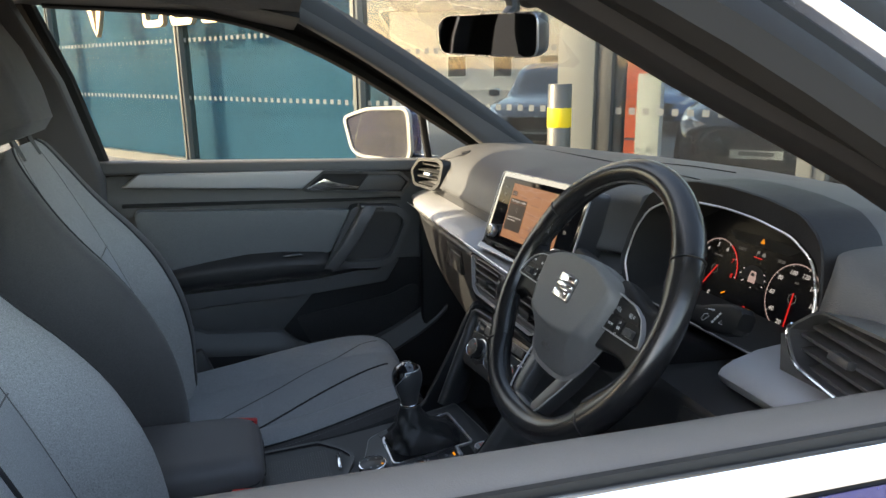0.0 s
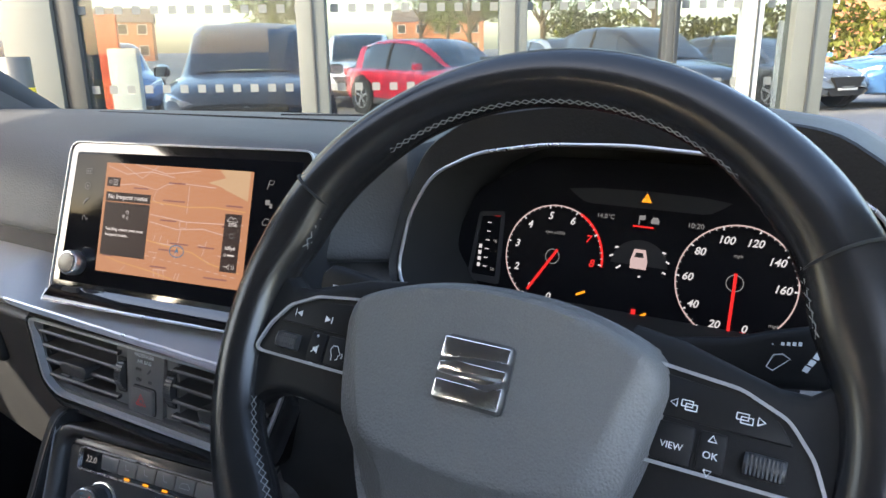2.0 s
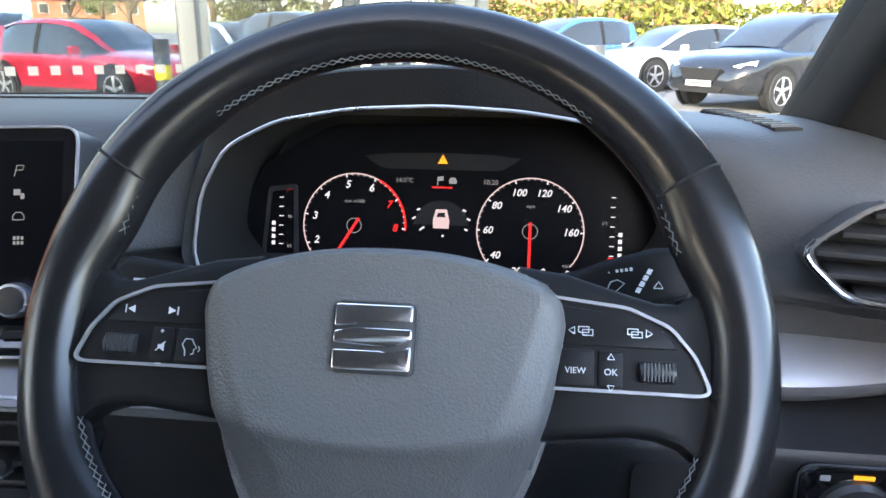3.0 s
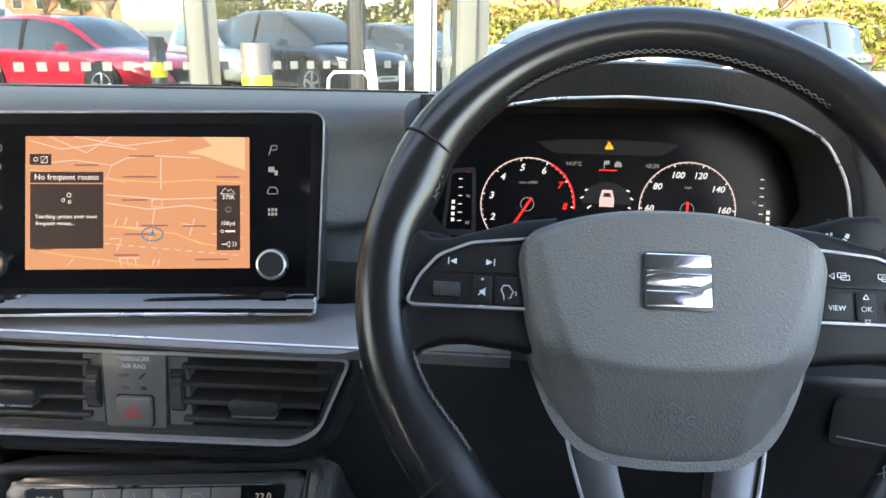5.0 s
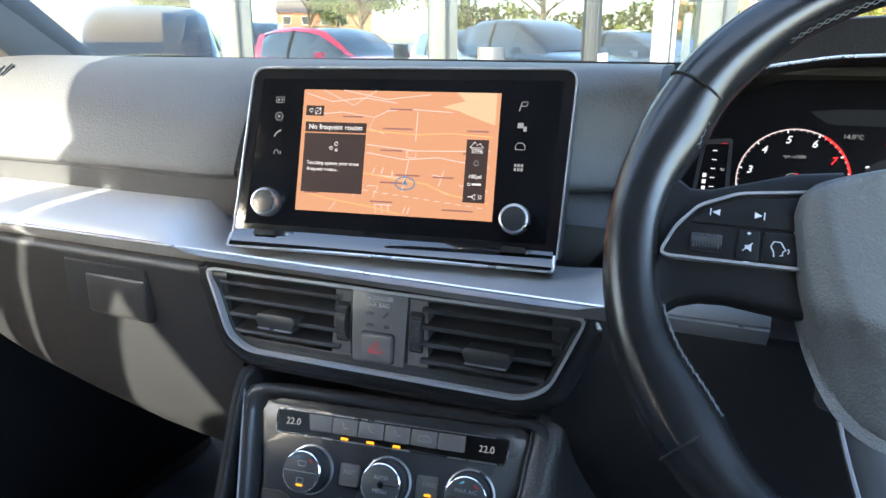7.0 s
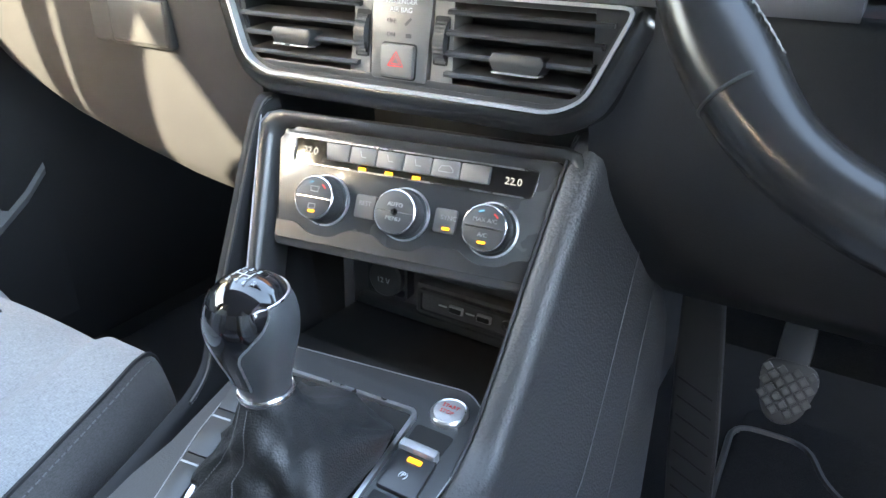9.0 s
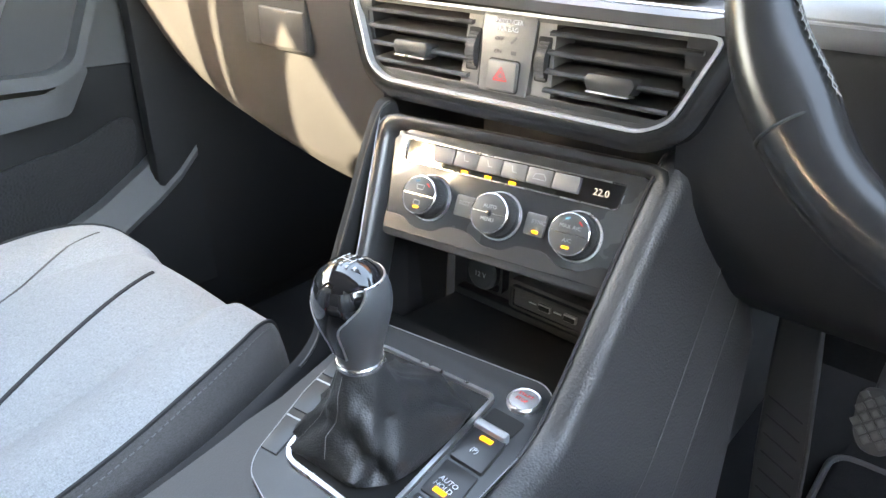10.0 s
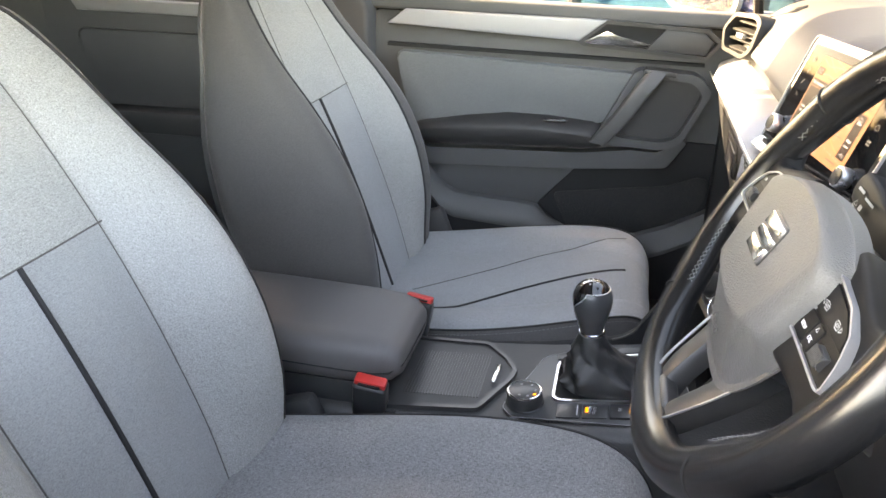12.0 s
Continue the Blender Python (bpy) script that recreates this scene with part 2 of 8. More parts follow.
plate_grey = grain(vary(material("grey_switch_lacquer", (0.150, 0.143, 0.136), 0.42, 0.3), (0.150, 0.143, 0.136), 0.08, 20), 1500, 0.15, 0.0002)
slat_mat = grain(vary(material("slat_plastic", (0.023, 0.023, 0.0235), 0.42), (0.023, 0.023, 0.0235), 0.12, 30), 1200, 0.2, 0.0002)
frame_silver = vary(material("satin_silver_frame", (0.36, 0.36, 0.37), 0.28, 0.9), (0.36, 0.36, 0.37), 0.08, 50)
spoke_silver = vary(material("satin_silver_spoke", (0.085, 0.085, 0.087), 0.38, 0.7), (0.085, 0.085, 0.087), 0.08, 40)
bright_line = vary(material("bright_trim_line", (0.62, 0.62, 0.63), 0.3, 0.85), (0.62, 0.62, 0.63), 0.05, 40)
spandrel = pane_glass("spandrel_glass", (0.72, 0.78, 0.78), 1.06, 0.05)
glass = pane_glass("window_glass", (0.345, 0.36, 0.36), 1.22, 0.6)
shop_glass = pane_glass("shopfront_glass", (0.48, 0.53, 0.52), 1.6)
lamp_amber = glow("amber_light", (1.0, 0.36, 0.02), 1.6)
lamp_red = glow("red_light", (1.0, 0.03, 0.03), 1.1)
lamp_white = glow("white_light", (0.95, 0.95, 1.0), 0.85)
lamp_pink = glow("pale_pink_light", (0.95, 0.72, 0.72), 0.75)
lamp_dim = glow("dim_white_light", (0.55, 0.55, 0.57), 0.5)
lamp_digit = glow("pale_digit", (0.6, 0.62, 0.65), 0.4)
map_sand = glow("map_sand", (0.62, 0.29, 0.155), 1.0)
map_pale = glow("map_pale", (0.70, 0.47, 0.28), 1.0)
map_road = glow("map_road", (0.80, 0.55, 0.48), 1.0)
map_main = glow("map_main_road", (0.78, 0.42, 0.17), 1.0)
map_text = glow("map_text", (0.30, 0.13, 0.12), 1.0)
map_dark = glow("map_dark_panel", (0.045, 0.028, 0.025), 1.0)
map_white = glow("map_white", (0.85, 0.80, 0.78), 1.0)
map_blue = glow("map_blue", (0.05, 0.20, 0.36), 1.0)


# ---- mesh tools ----
def finish(bm, name, mat, parent=None, label="", angle=35, recalc=True):
    if recalc:
        bmesh.ops.recalc_face_normals(bm, faces=bm.faces)
    me = bpy.data.meshes.new(name)
    bm.to_mesh(me)
    bm.free()
    me.polygons.foreach_set("use_smooth", [True] * len(me.polygons))
    me.set_sharp_from_angle(angle=radians(angle))
    me.materials.append(mat)
    ob = new(name, me)
    if parent is not None:
        ob.parent = parent
    if label:
        tagged(ob, label)
    return ob


def part(name, bm, mat, parent, label="", angle=35):
    return finish(bm, name, mat, parent, label, angle)


def thing(name, m, label, category, group="", kind=""):
    e = new(name)
    e.empty_display_size = 0.05
    e.matrix_basis = m
    return tagged(e, label, category, group, kind)


def structure(name, bm, mat, label="", category="", angle=35):
    return tagged(finish(bm, name, mat, None, "", angle), label, category, "", "structure")


I4 = Matrix.Identity(4)


def loft(rings, closed=True, caps=True, bm=None, m=I4):
    bm = bm or bmesh.new()
    vs = [[bm.verts.new(m @ Vector(p)) for p in r] for r in rings]
    n = len(rings[0])
    for a, b in zip(vs, vs[1:]):
        for i in range(n if closed else n - 1):
            j = (i + 1) % n
            bm.faces.new((a[i], a[j], b[j], b[i]))
    if caps and closed:
        bm.faces.new(vs[0])
        bm.faces.new(vs[-1][::-1])
    return bm


def box(sx, sy, sz, m=I4, r=0.0, seg=2, bm=None):
    """A box centred at m with rounded edges."""
    tmp = bmesh.new()
    bmesh.ops.create_cube(tmp, size=1.0)
    bmesh.ops.scale(tmp, vec=(sx, sy, sz), verts=tmp.verts)
    if r:
        bmesh.ops.bevel(tmp, geom=tmp.edges[:], offset=r, segments=seg, profile=0.5, affect="EDGES", clamp_overlap=True)
    return merge(tmp, m, bm)


def merge(tmp, m=I4, bm=None):
    tmp.transform(m)
    if bm is None:
        return tmp
    me = bpy.data.meshes.new("tmp")
    tmp.to_mesh(me)
    tmp.free()
    bm.from_mesh(me)
    bpy.data.meshes.remove(me)
    return bm


def prism(pts, y0, y1, m=I4, r=0.0, seg=2, bm=None):
    """A flat outline in local x, z between y0 (front) and y1, front edge rounded."""
    tmp = bmesh.new()
    f = [tmp.verts.new((x, y0, z)) for x, z in pts]
    b = [tmp.verts.new((x, y1, z)) for x, z in pts]
    n = len(pts)
    face = tmp.faces.new(f)
    tmp.faces.new(b[::-1])
    for i in range(n):
        j = (i + 1) % n
        tmp.faces.new((f[i], b[i], b[j], f[j]))
    if r:
        bmesh.ops.bevel(tmp, geom=list(face.edges), offset=r, segments=seg, profile=0.5, affect="EDGES", clamp_overlap=True)
    return merge(tmp, m, bm)


def frame_ring(outer, inner, y0, y1, m=I4, bm=None):
    """A flat frame between two outlines with the same number of corners."""
    tmp = bmesh.new()
    n = len(outer)
    L = [[tmp.verts.new((x, y, z)) for x, z in o] for o, y in ((outer, y1), (outer, y0), (inner, y0), (inner, y1))]
    for k in range(4):
        a, b = L[k], L[(k + 1) % 4]
        for i in range(n):
            j = (i + 1) % n
            tmp.faces.new((a[i], a[j], b[j], b[i]))
    return merge(tmp, m, bm)


def lathe(profile, seg=32, axis="Y", m=I4, bm=None):
    """profile: (radius, distance along the axis)."""
    tmp = bmesh.new()
    rings = []
    for r, h in profile:
        ring = []
        for k in range(seg):
            a = 2 * math.pi * k / seg
            c, s = r * math.cos(a), r * math.sin(a)
            ring.append({"Y": (c, h, s), "Z": (c, s, h), "X": (h, c, s)}[axis])
        rings.append(ring)
    loft(rings, True, True, tmp)
    return merge(tmp, m, bm)


def tube(path, r, seg=10, closed=False, m=I4, bm=None, squash=1.0):
    """A round bar along a path of points; r is a number or one per point."""
    pts = [Vector(p) for p in path]
    n = len(pts)
    rs = r if isinstance(r, (list, tuple)) else [r] * n
    rings = []
    side = None
    for i in range(n):
        a = pts[i - 1] if (i or closed) else pts[0]
        b = pts[(i + 1) % n] if (i < n - 1 or closed) else pts[-1]
        d = (b - a).normalized()
        if side is None:
            side = d.orthogonal().normalized()
        side = (side - d * side.dot(d)).normalized()
        up = d.cross(side)
        rings.append([pts[i] + (side * math.cos(t) + up * math.sin(t) * squash) * rs[i] for t in [2 * math.pi * k / seg for k in range(seg)]])
    if closed:
        rings.append(rings[0])
        tmp = bmesh.new()
        vs = [[tmp.verts.new(p) for p in ring] for ring in rings[:-1]]
        for k in range(n):
            u, v = vs[k], vs[(k + 1) % n]
            # best matching turn of the last ring onto the first
            off = min(range(seg), key=lambda o: (u[0].co - v[o].co).length) if k == n - 1 else 0
            for i in range(seg):
                j = (i + 1) % seg
                tmp.faces.new((u[i], u[j], v[(j + off) % seg], v[(i + off) % seg]))
        return merge(tmp, m, bm)
    return merge(loft(rings), m, bm)


def curve(pts, n=8, closed=False):
    """A smooth line through points (Catmull-Rom)."""
    P = [Vector(p) for p in pts]
    out = []
    k = len(P)
    for i in range(k if closed else k - 1):
        p0 = P[(i - 1) % k] if (closed or i) else P[0]
        p1, p2 = P[i], P[(i + 1) % k]
        p3 = P[(i + 2) % k] if (closed or i + 2 < k) else P[-1]
        for s in range(n):
            t = s / n
            out.append(0.5 * (2 * p1 + (p2 - p0) * t + (2 * p0 - 5 * p1 + 4 * p2 - p3) * t * t + (3 * p1 - p0 - 3 * p2 + p3) * t ** 3))
    if not closed:
        out.append(P[-1])
    return out


def rounded(pts, r=0.01, n=4):
    """An outline with its corners rounded."""
    P = [Vector(p) for p in pts]
    out = []
    for i, p in enumerate(P):
        a, b = P[i - 1], P[(i + 1) % len(P)]
        da, db = (a - p), (b - p)
        ra = min(r, da.length * 0.45)
        rb = min(r, db.length * 0.45)
        s, e = p + da.normalized() * ra, p + db.normalized() * rb
        for k in range(n + 1):
            t = k / n
            q = s * (1 - t) ** 2 + p * 2 * t * (1 - t) + e * t * t
            out.append((q.x, q.y))
    return out


def grow(pts, d):
    """An outline moved outwards by d."""
    P = [Vector(p) for p in pts]
    area = sum(P[i - 1].x * P[i].y - P[i].x * P[i - 1].y for i in range(len(P)))
    s = 1 if area > 0 else -1
    out = []
    for i, p in enumerate(P):
        a, b = (p - P[i - 1]), (P[(i + 1) % len(P)] - p)
        if a.length < 1e-9 or b.length < 1e-9:
            out.append((p.x, p.y))
            continue
        na, nb = Vector((a.y, -a.x)).normalized() * s, Vector((b.y, -b.x)).normalized() * s
        v = (na + nb)
        v = v.normalized() if v.length > 1e-6 else na
        k = d / max(0.45, v.dot(na))
        out.append((p.x + v.x * k, p.y + v.y * k))
    return out


def sheet(fn, nu, nv, thick=0.0, bm=None, m=I4):
    """A surface fn(u, v) on a grid, thickened along its normals."""
    tmp = bmesh.new()
    P = [[Vector(fn(i / nu, j / nv)) for j in range(nv + 1)] for i in range(nu + 1)]
    A = [[tmp.verts.new(p) for p in row] for row in P]
    for i in range(nu):
        for j in range(nv):
            tmp.faces.new((A[i][j], A[i + 1][j], A[i + 1][j + 1], A[i][j + 1]))
    if thick:
        tmp.normal_update()
        N = [[v.normal.copy() for v in row] for row in A]
        B = [[tmp.verts.new(P[i][j] - N[i][j] * thick) for j in range(nv + 1)] for i in range(nu + 1)]
        for i in range(nu):
            for j in range(nv):
                tmp.faces.new((B[i][j], B[i][j + 1], B[i + 1][j + 1], B[i + 1][j]))
        for i in range(nu):
            tmp.faces.new((A[i + 1][0], A[i][0], B[i][0], B[i + 1][0]))
            tmp.faces.new((A[i][nv], A[i + 1][nv], B[i + 1][nv], B[i][nv]))
        for j in range(nv):
            tmp.faces.new((A[0][j], A[0][j + 1], B[0][j + 1], B[0][j]))
            tmp.faces.new((A[nu][j + 1], A[nu][j], B[nu][j], B[nu][j + 1]))
    return merge(tmp, m, bm)


def lettering(parent, body, size, x, z, y, mat, turn=0.0, name="lettering", flat=None, depth=0.0002, slant=0.0, bold=0.0):
    """Words in the built-in font, centred at x, z of the parent's front plane (or by the matrix flat)."""
    cu = bpy.data.curves.new("words", "FONT")
    cu.body, cu.size, cu.align_x, cu.align_y, cu.extrude = body, size, "CENTER", "CENTER", depth
    cu.resolution_u, cu.shear, cu.offset = 3, slant, bold
    ob = bpy.data.objects.new("words", cu)
    me = bpy.data.meshes.new_from_object(ob)
    bpy.data.objects.remove(ob)
    bpy.data.curves.remove(cu)
    me.name = name
    me.transform(flat if flat is not None else pose(x, y, z, 90, 0, 0) @ pose(0, 0, 0, 0, 0, turn))
    me.materials.clear()
    me.materials.append(mat)
    o = new(name, me)
    o.parent = parent
    return o


def strip(pts, w, y, bm):
    """A flat line of width w through x, z points at depth y, in one piece."""
    P = [Vector(p) for p in pts]
    P = [p for k, p in enumerate(P) if k == 0 or (p - P[k - 1]).length > 1e-7]
    rows = []
    for k, p in enumerate(P):
        d = (P[min(k + 1, len(P) - 1)] - P[k]).normalized() + (P[k] - P[max(k - 1, 0)]).normalized()
        d = d.normalized() if d.length > 1e-4 else (P[min(k + 1, len(P) - 1)] - P[k]).normalized()
        n = Vector((-d.y, d.x)) * w / 2
        rows.append([bm.verts.new((q.x, y, q.y)) for q in (p - n, p + n)])
    for a, b in zip(rows, rows[1:]):
        bm.faces.new((a[0], b[0], b[1], a[1]))
    return bm


def quad(x0, z0, x1, z1, y, bm=None):
    bm = bm or bmesh.new()
    bm.faces.new([bm.verts.new(p) for p in ((x0, y, z0), (x1, y, z0), (x1, y, z1), (x0, y, z1))])
    return bm


def poly(pts, y, bm=None):
    bm = bm or bmesh.new()
    bm.faces.new([bm.verts.new((x, y, z)) for x, z in pts])
    return bm


def lerp(a, b, t):
    return a + (b - a) * t


def smooth(a, b, x):
    t = min(1, max(0, (x - a) / (b - a)))
    return t * t * (3 - 2 * t)


def interp(x, xs, ys):
    return float(np.interp(x, xs, ys))

# ---- car shell ----
XC = 0.025  # the car's middle line


def build_shell():
    # floor, firewall, rear bulkhead
    structure("floor", box(1.66, 3.3, 0.06, pose(XC, -0.85, 0.31)), carpet, "black carpeted car floor", "floor")
    structure("wall_front", box(1.62, 0.05, 0.78, pose(XC, 0.78, 0.70)), carpet, "carpeted bulkhead under the dashboard", "bulkhead")
    structure("wall_rear", box(1.62, 0.06, 1.25, pose(XC, -2.48, 0.95)), door_mat, "dark trimmed tailgate panel", "panel")

    # roof lining, slightly domed
    def roof(u, v):
        y = lerp(-2.46, -0.30, u)
        x = lerp(-0.57, 0.57, v)
        return (XC + x * (1 - 0.05 * smooth(0.8, 1, u)), y, 1.60 - 0.10 * (x / 0.66) ** 4 * 0.8 - 0.035 * smooth(-0.8, -0.3, y) - 0.05 * smooth(-1.6, -2.46, y))
    structure("ceiling", sheet(roof, 16, 14, -0.02), headliner, "grey cloth roof lining of the car", "roof lining")

    def outer(u, v):
        p = roof(u, v)
        return (XC + (p[0] - XC) * 1.23, p[1] + 0.04 * (u - 0.5), p[2] + 0.045)
    structure("roof", sheet(outer, 14, 12, -0.012), body_blue, "dark blue painted car roof", "car roof")

    for s, nm in ((-1, "left"), (1, "right")):
        def X(x):
            return XC + s * x
        # front pillar: foot on the dashboard, head at the roof
        foot, head = (0.715, 0.36, 1.10), (0.615, -0.33, 1.545)
        path = [Vector((X(lerp(foot[0], head[0], t) + 0.018 * math.sin(math.pi * t)), lerp(foot[1], head[1], t), lerp(foot[2], head[2], t) + 0.028 * math.sin(math.pi * t))) for t in [k / 12 for k in range(13)]]
        sec = rounded([(-0.042, -0.03), (0.042, -0.03), (0.052, 0.02), (-0.04, 0.036)], 0.018, 3)
        rings = []
        for i, p in enumerate(path):
            d = (path[min(12, i + 1)] - path[max(0, i - 1)]).normalized()
            a = Vector((s, 0, 0)) - d * d.dot(Vector((s, 0, 0)))
            a.normalize()
            b = d.cross(a)
            if b.z < 0:
                b = -b
            w = 1.0 + 0.35 * (1 - i / 12) ** 2
            deep = 0.028 * smooth(0.25, 0.7, i / 12) if s > 0 else 0.0
            rings.append([p + a * q[0] * 0.75 + b * (q[1] * 1.15 * w - (deep if q[1] < 0 else 0)) for q in sec])
        # driver's pillar: the shade it stands in is put into a darker trim
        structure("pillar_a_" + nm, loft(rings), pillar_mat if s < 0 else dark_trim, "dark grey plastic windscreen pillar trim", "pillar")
        # outer half of the pillar, painted, with its black seal
        structure("pillar_skin_" + nm, loft([[Vector((v.x + s * 0.062, v.y + 0.012, v.z + 0.004)) for v in r] for r in rings]), rubber, "outer skin of the windscreen pillar", "pillar")
        # trim between the pillar and the door frame
        def web(u, v):
            y = lerp(0.345, -0.46, u)
            fx, fz = interp(-y, (-0.345, -0.10, 0.22, 0.48), (0.815, 0.803, 0.760, 0.722)), interp(-y, (-0.345, -0.10, 0.22, 0.48), (1.085, 1.245, 1.432, 1.520))
            q = min(1.0, max(0.0, (0.36 - y) / 0.69))
            px, pz = lerp(0.735, 0.635, q) + 0.018 * math.sin(math.pi * q), lerp(1.11, 1.555, q) + 0.028 * math.sin(math.pi * q)
            return (X(lerp(px, fx, v)), y, lerp(pz, fz, v) + 0.004)
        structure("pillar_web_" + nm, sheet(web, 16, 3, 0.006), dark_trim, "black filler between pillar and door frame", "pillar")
        # roof side rail
        rail = [(X(0.58), -0.30, 1.555), (X(0.61), -0.8, 1.588), (X(0.61), -1.5, 1.578), (X(0.58), -2.4, 1.51)]
        rp = curve(rail, 6)
        sec2 = ((0.53, 1.545), (0.70, 1.527), (0.735, 1.540), (0.70, 1.630), (0.59, 1.645))
        structure("cant_rail_" + nm, loft([[(X(x - 0.02 * k), y, z - dz) for x, z in sec2] for y, dz, k in ((-0.30, 0.055, 0.5), (-0.50, 0.012, 0), (-0.9, 0.0, 0), (-1.6, 0.005, 0), (-2.46, 0.05, 2))]), body_blue if s > 0 else dark_trim, "roof side rail above the doors", "rail")
        structure("roof_rail_" + nm, tube(rp, 0.045, 10, squash=0.8), dark_trim, "cloth covered roof side rail", "rail")
        # centre pillar
        bp = [Vector(p) for p in ((X(0.755), -0.90, 0.42), (X(0.765), -0.88, 0.80), (X(0.757), -0.855, 1.12), (X(0.70), -0.905, 1.36), (X(0.635), -0.97, 1.54))]
        bw = (0.20, 0.16, 0.15, 0.14, 0.13)
        rings = [[p + Vector((s * q[1], q[0], 0)) for q in rounded([(-w / 2, -0.03), (w / 2, -0.03), (w / 2, 0.04), (-w / 2, 0.04)], 0.014, 3)] for p, w in zip(bp, bw)]
        structure("pillar_b_" + nm, loft(rings), pillar_mat if s < 0 else door_mat, "grey plastic centre pillar trim", "pillar")
        # rear quarter
        prof = [(-1.72, 1.12), (-1.80, 1.50), (-2.46, 1.46), (-2.46, 0.40), (-1.72, 0.40)]
        bm = bmesh.new()
        a = [bm.verts.new((X(0.78 - 0.25 * max(0, z - 1.1)), y, z)) for y, z in prof]
        b = [bm.verts.new((X(0.90 - 0.30 * max(0, z - 1.1)), y, z)) for y, z in prof]
        bm.faces.new(a)
        bm.faces.new(b[::-1])
        for i in range(5):
            bm.faces.new((a[i], b[i], b[(i + 1) % 5], a[(i + 1) % 5]))
        structure("quarter_" + nm, bm, door_mat, "dark rear quarter trim panel", "panel")
        # sill under the doors
        structure("door_sill_" + nm, box(0.14, 2.7, 0.14, pose(X(0.83), -0.75, 0.36), 0.03), low_mat, "black door sill", "sill")
        # footwell side panel
        structure("kick_panel_" + nm, box(0.03, 0.75, 0.62, pose(X(0.735), 0.40, 0.70), 0.01), dark_trim, "dark plastic footwell side panel", "panel")
    # header over the windscreen
    structure("header", box(1.26, 0.14, 0.04, pose(XC, -0.34, 1.555, 12), 0.015), pillar_mat, "cloth covered windscreen header", "header")

    # windscreen pane
    def wind(u, v):
        x = lerp(-0.70, 0.70, v)
        w = lerp(1.0, 0.88, u)
        y = lerp(0.80, -0.30, u) - (0.36 if u < 0 else lerp(0.40, 0.08, u)) * abs(x / 0.70) ** 2.6
        return (XC + x * w, y, lerp(1.10, 1.56, u) + 0.02 * math.sin(math.pi * u))
    ob = structure("window_1", sheet(wind, 12, 20), glass, "clear curved windscreen glass", "windscreen")
    ob.visible_shadow = False
    # bonnet and wings outside
    structure("bonnet", sheet(lambda u, v: (XC + lerp(-0.85, 0.85, v), lerp(0.82, 1.95, u), 1.03 - 0.16 * u * u - 0.14 * abs(lerp(-1, 1, v)) ** 4), 8, 12, 0.01), body_blue, "dark blue painted bonnet", "bonnet")


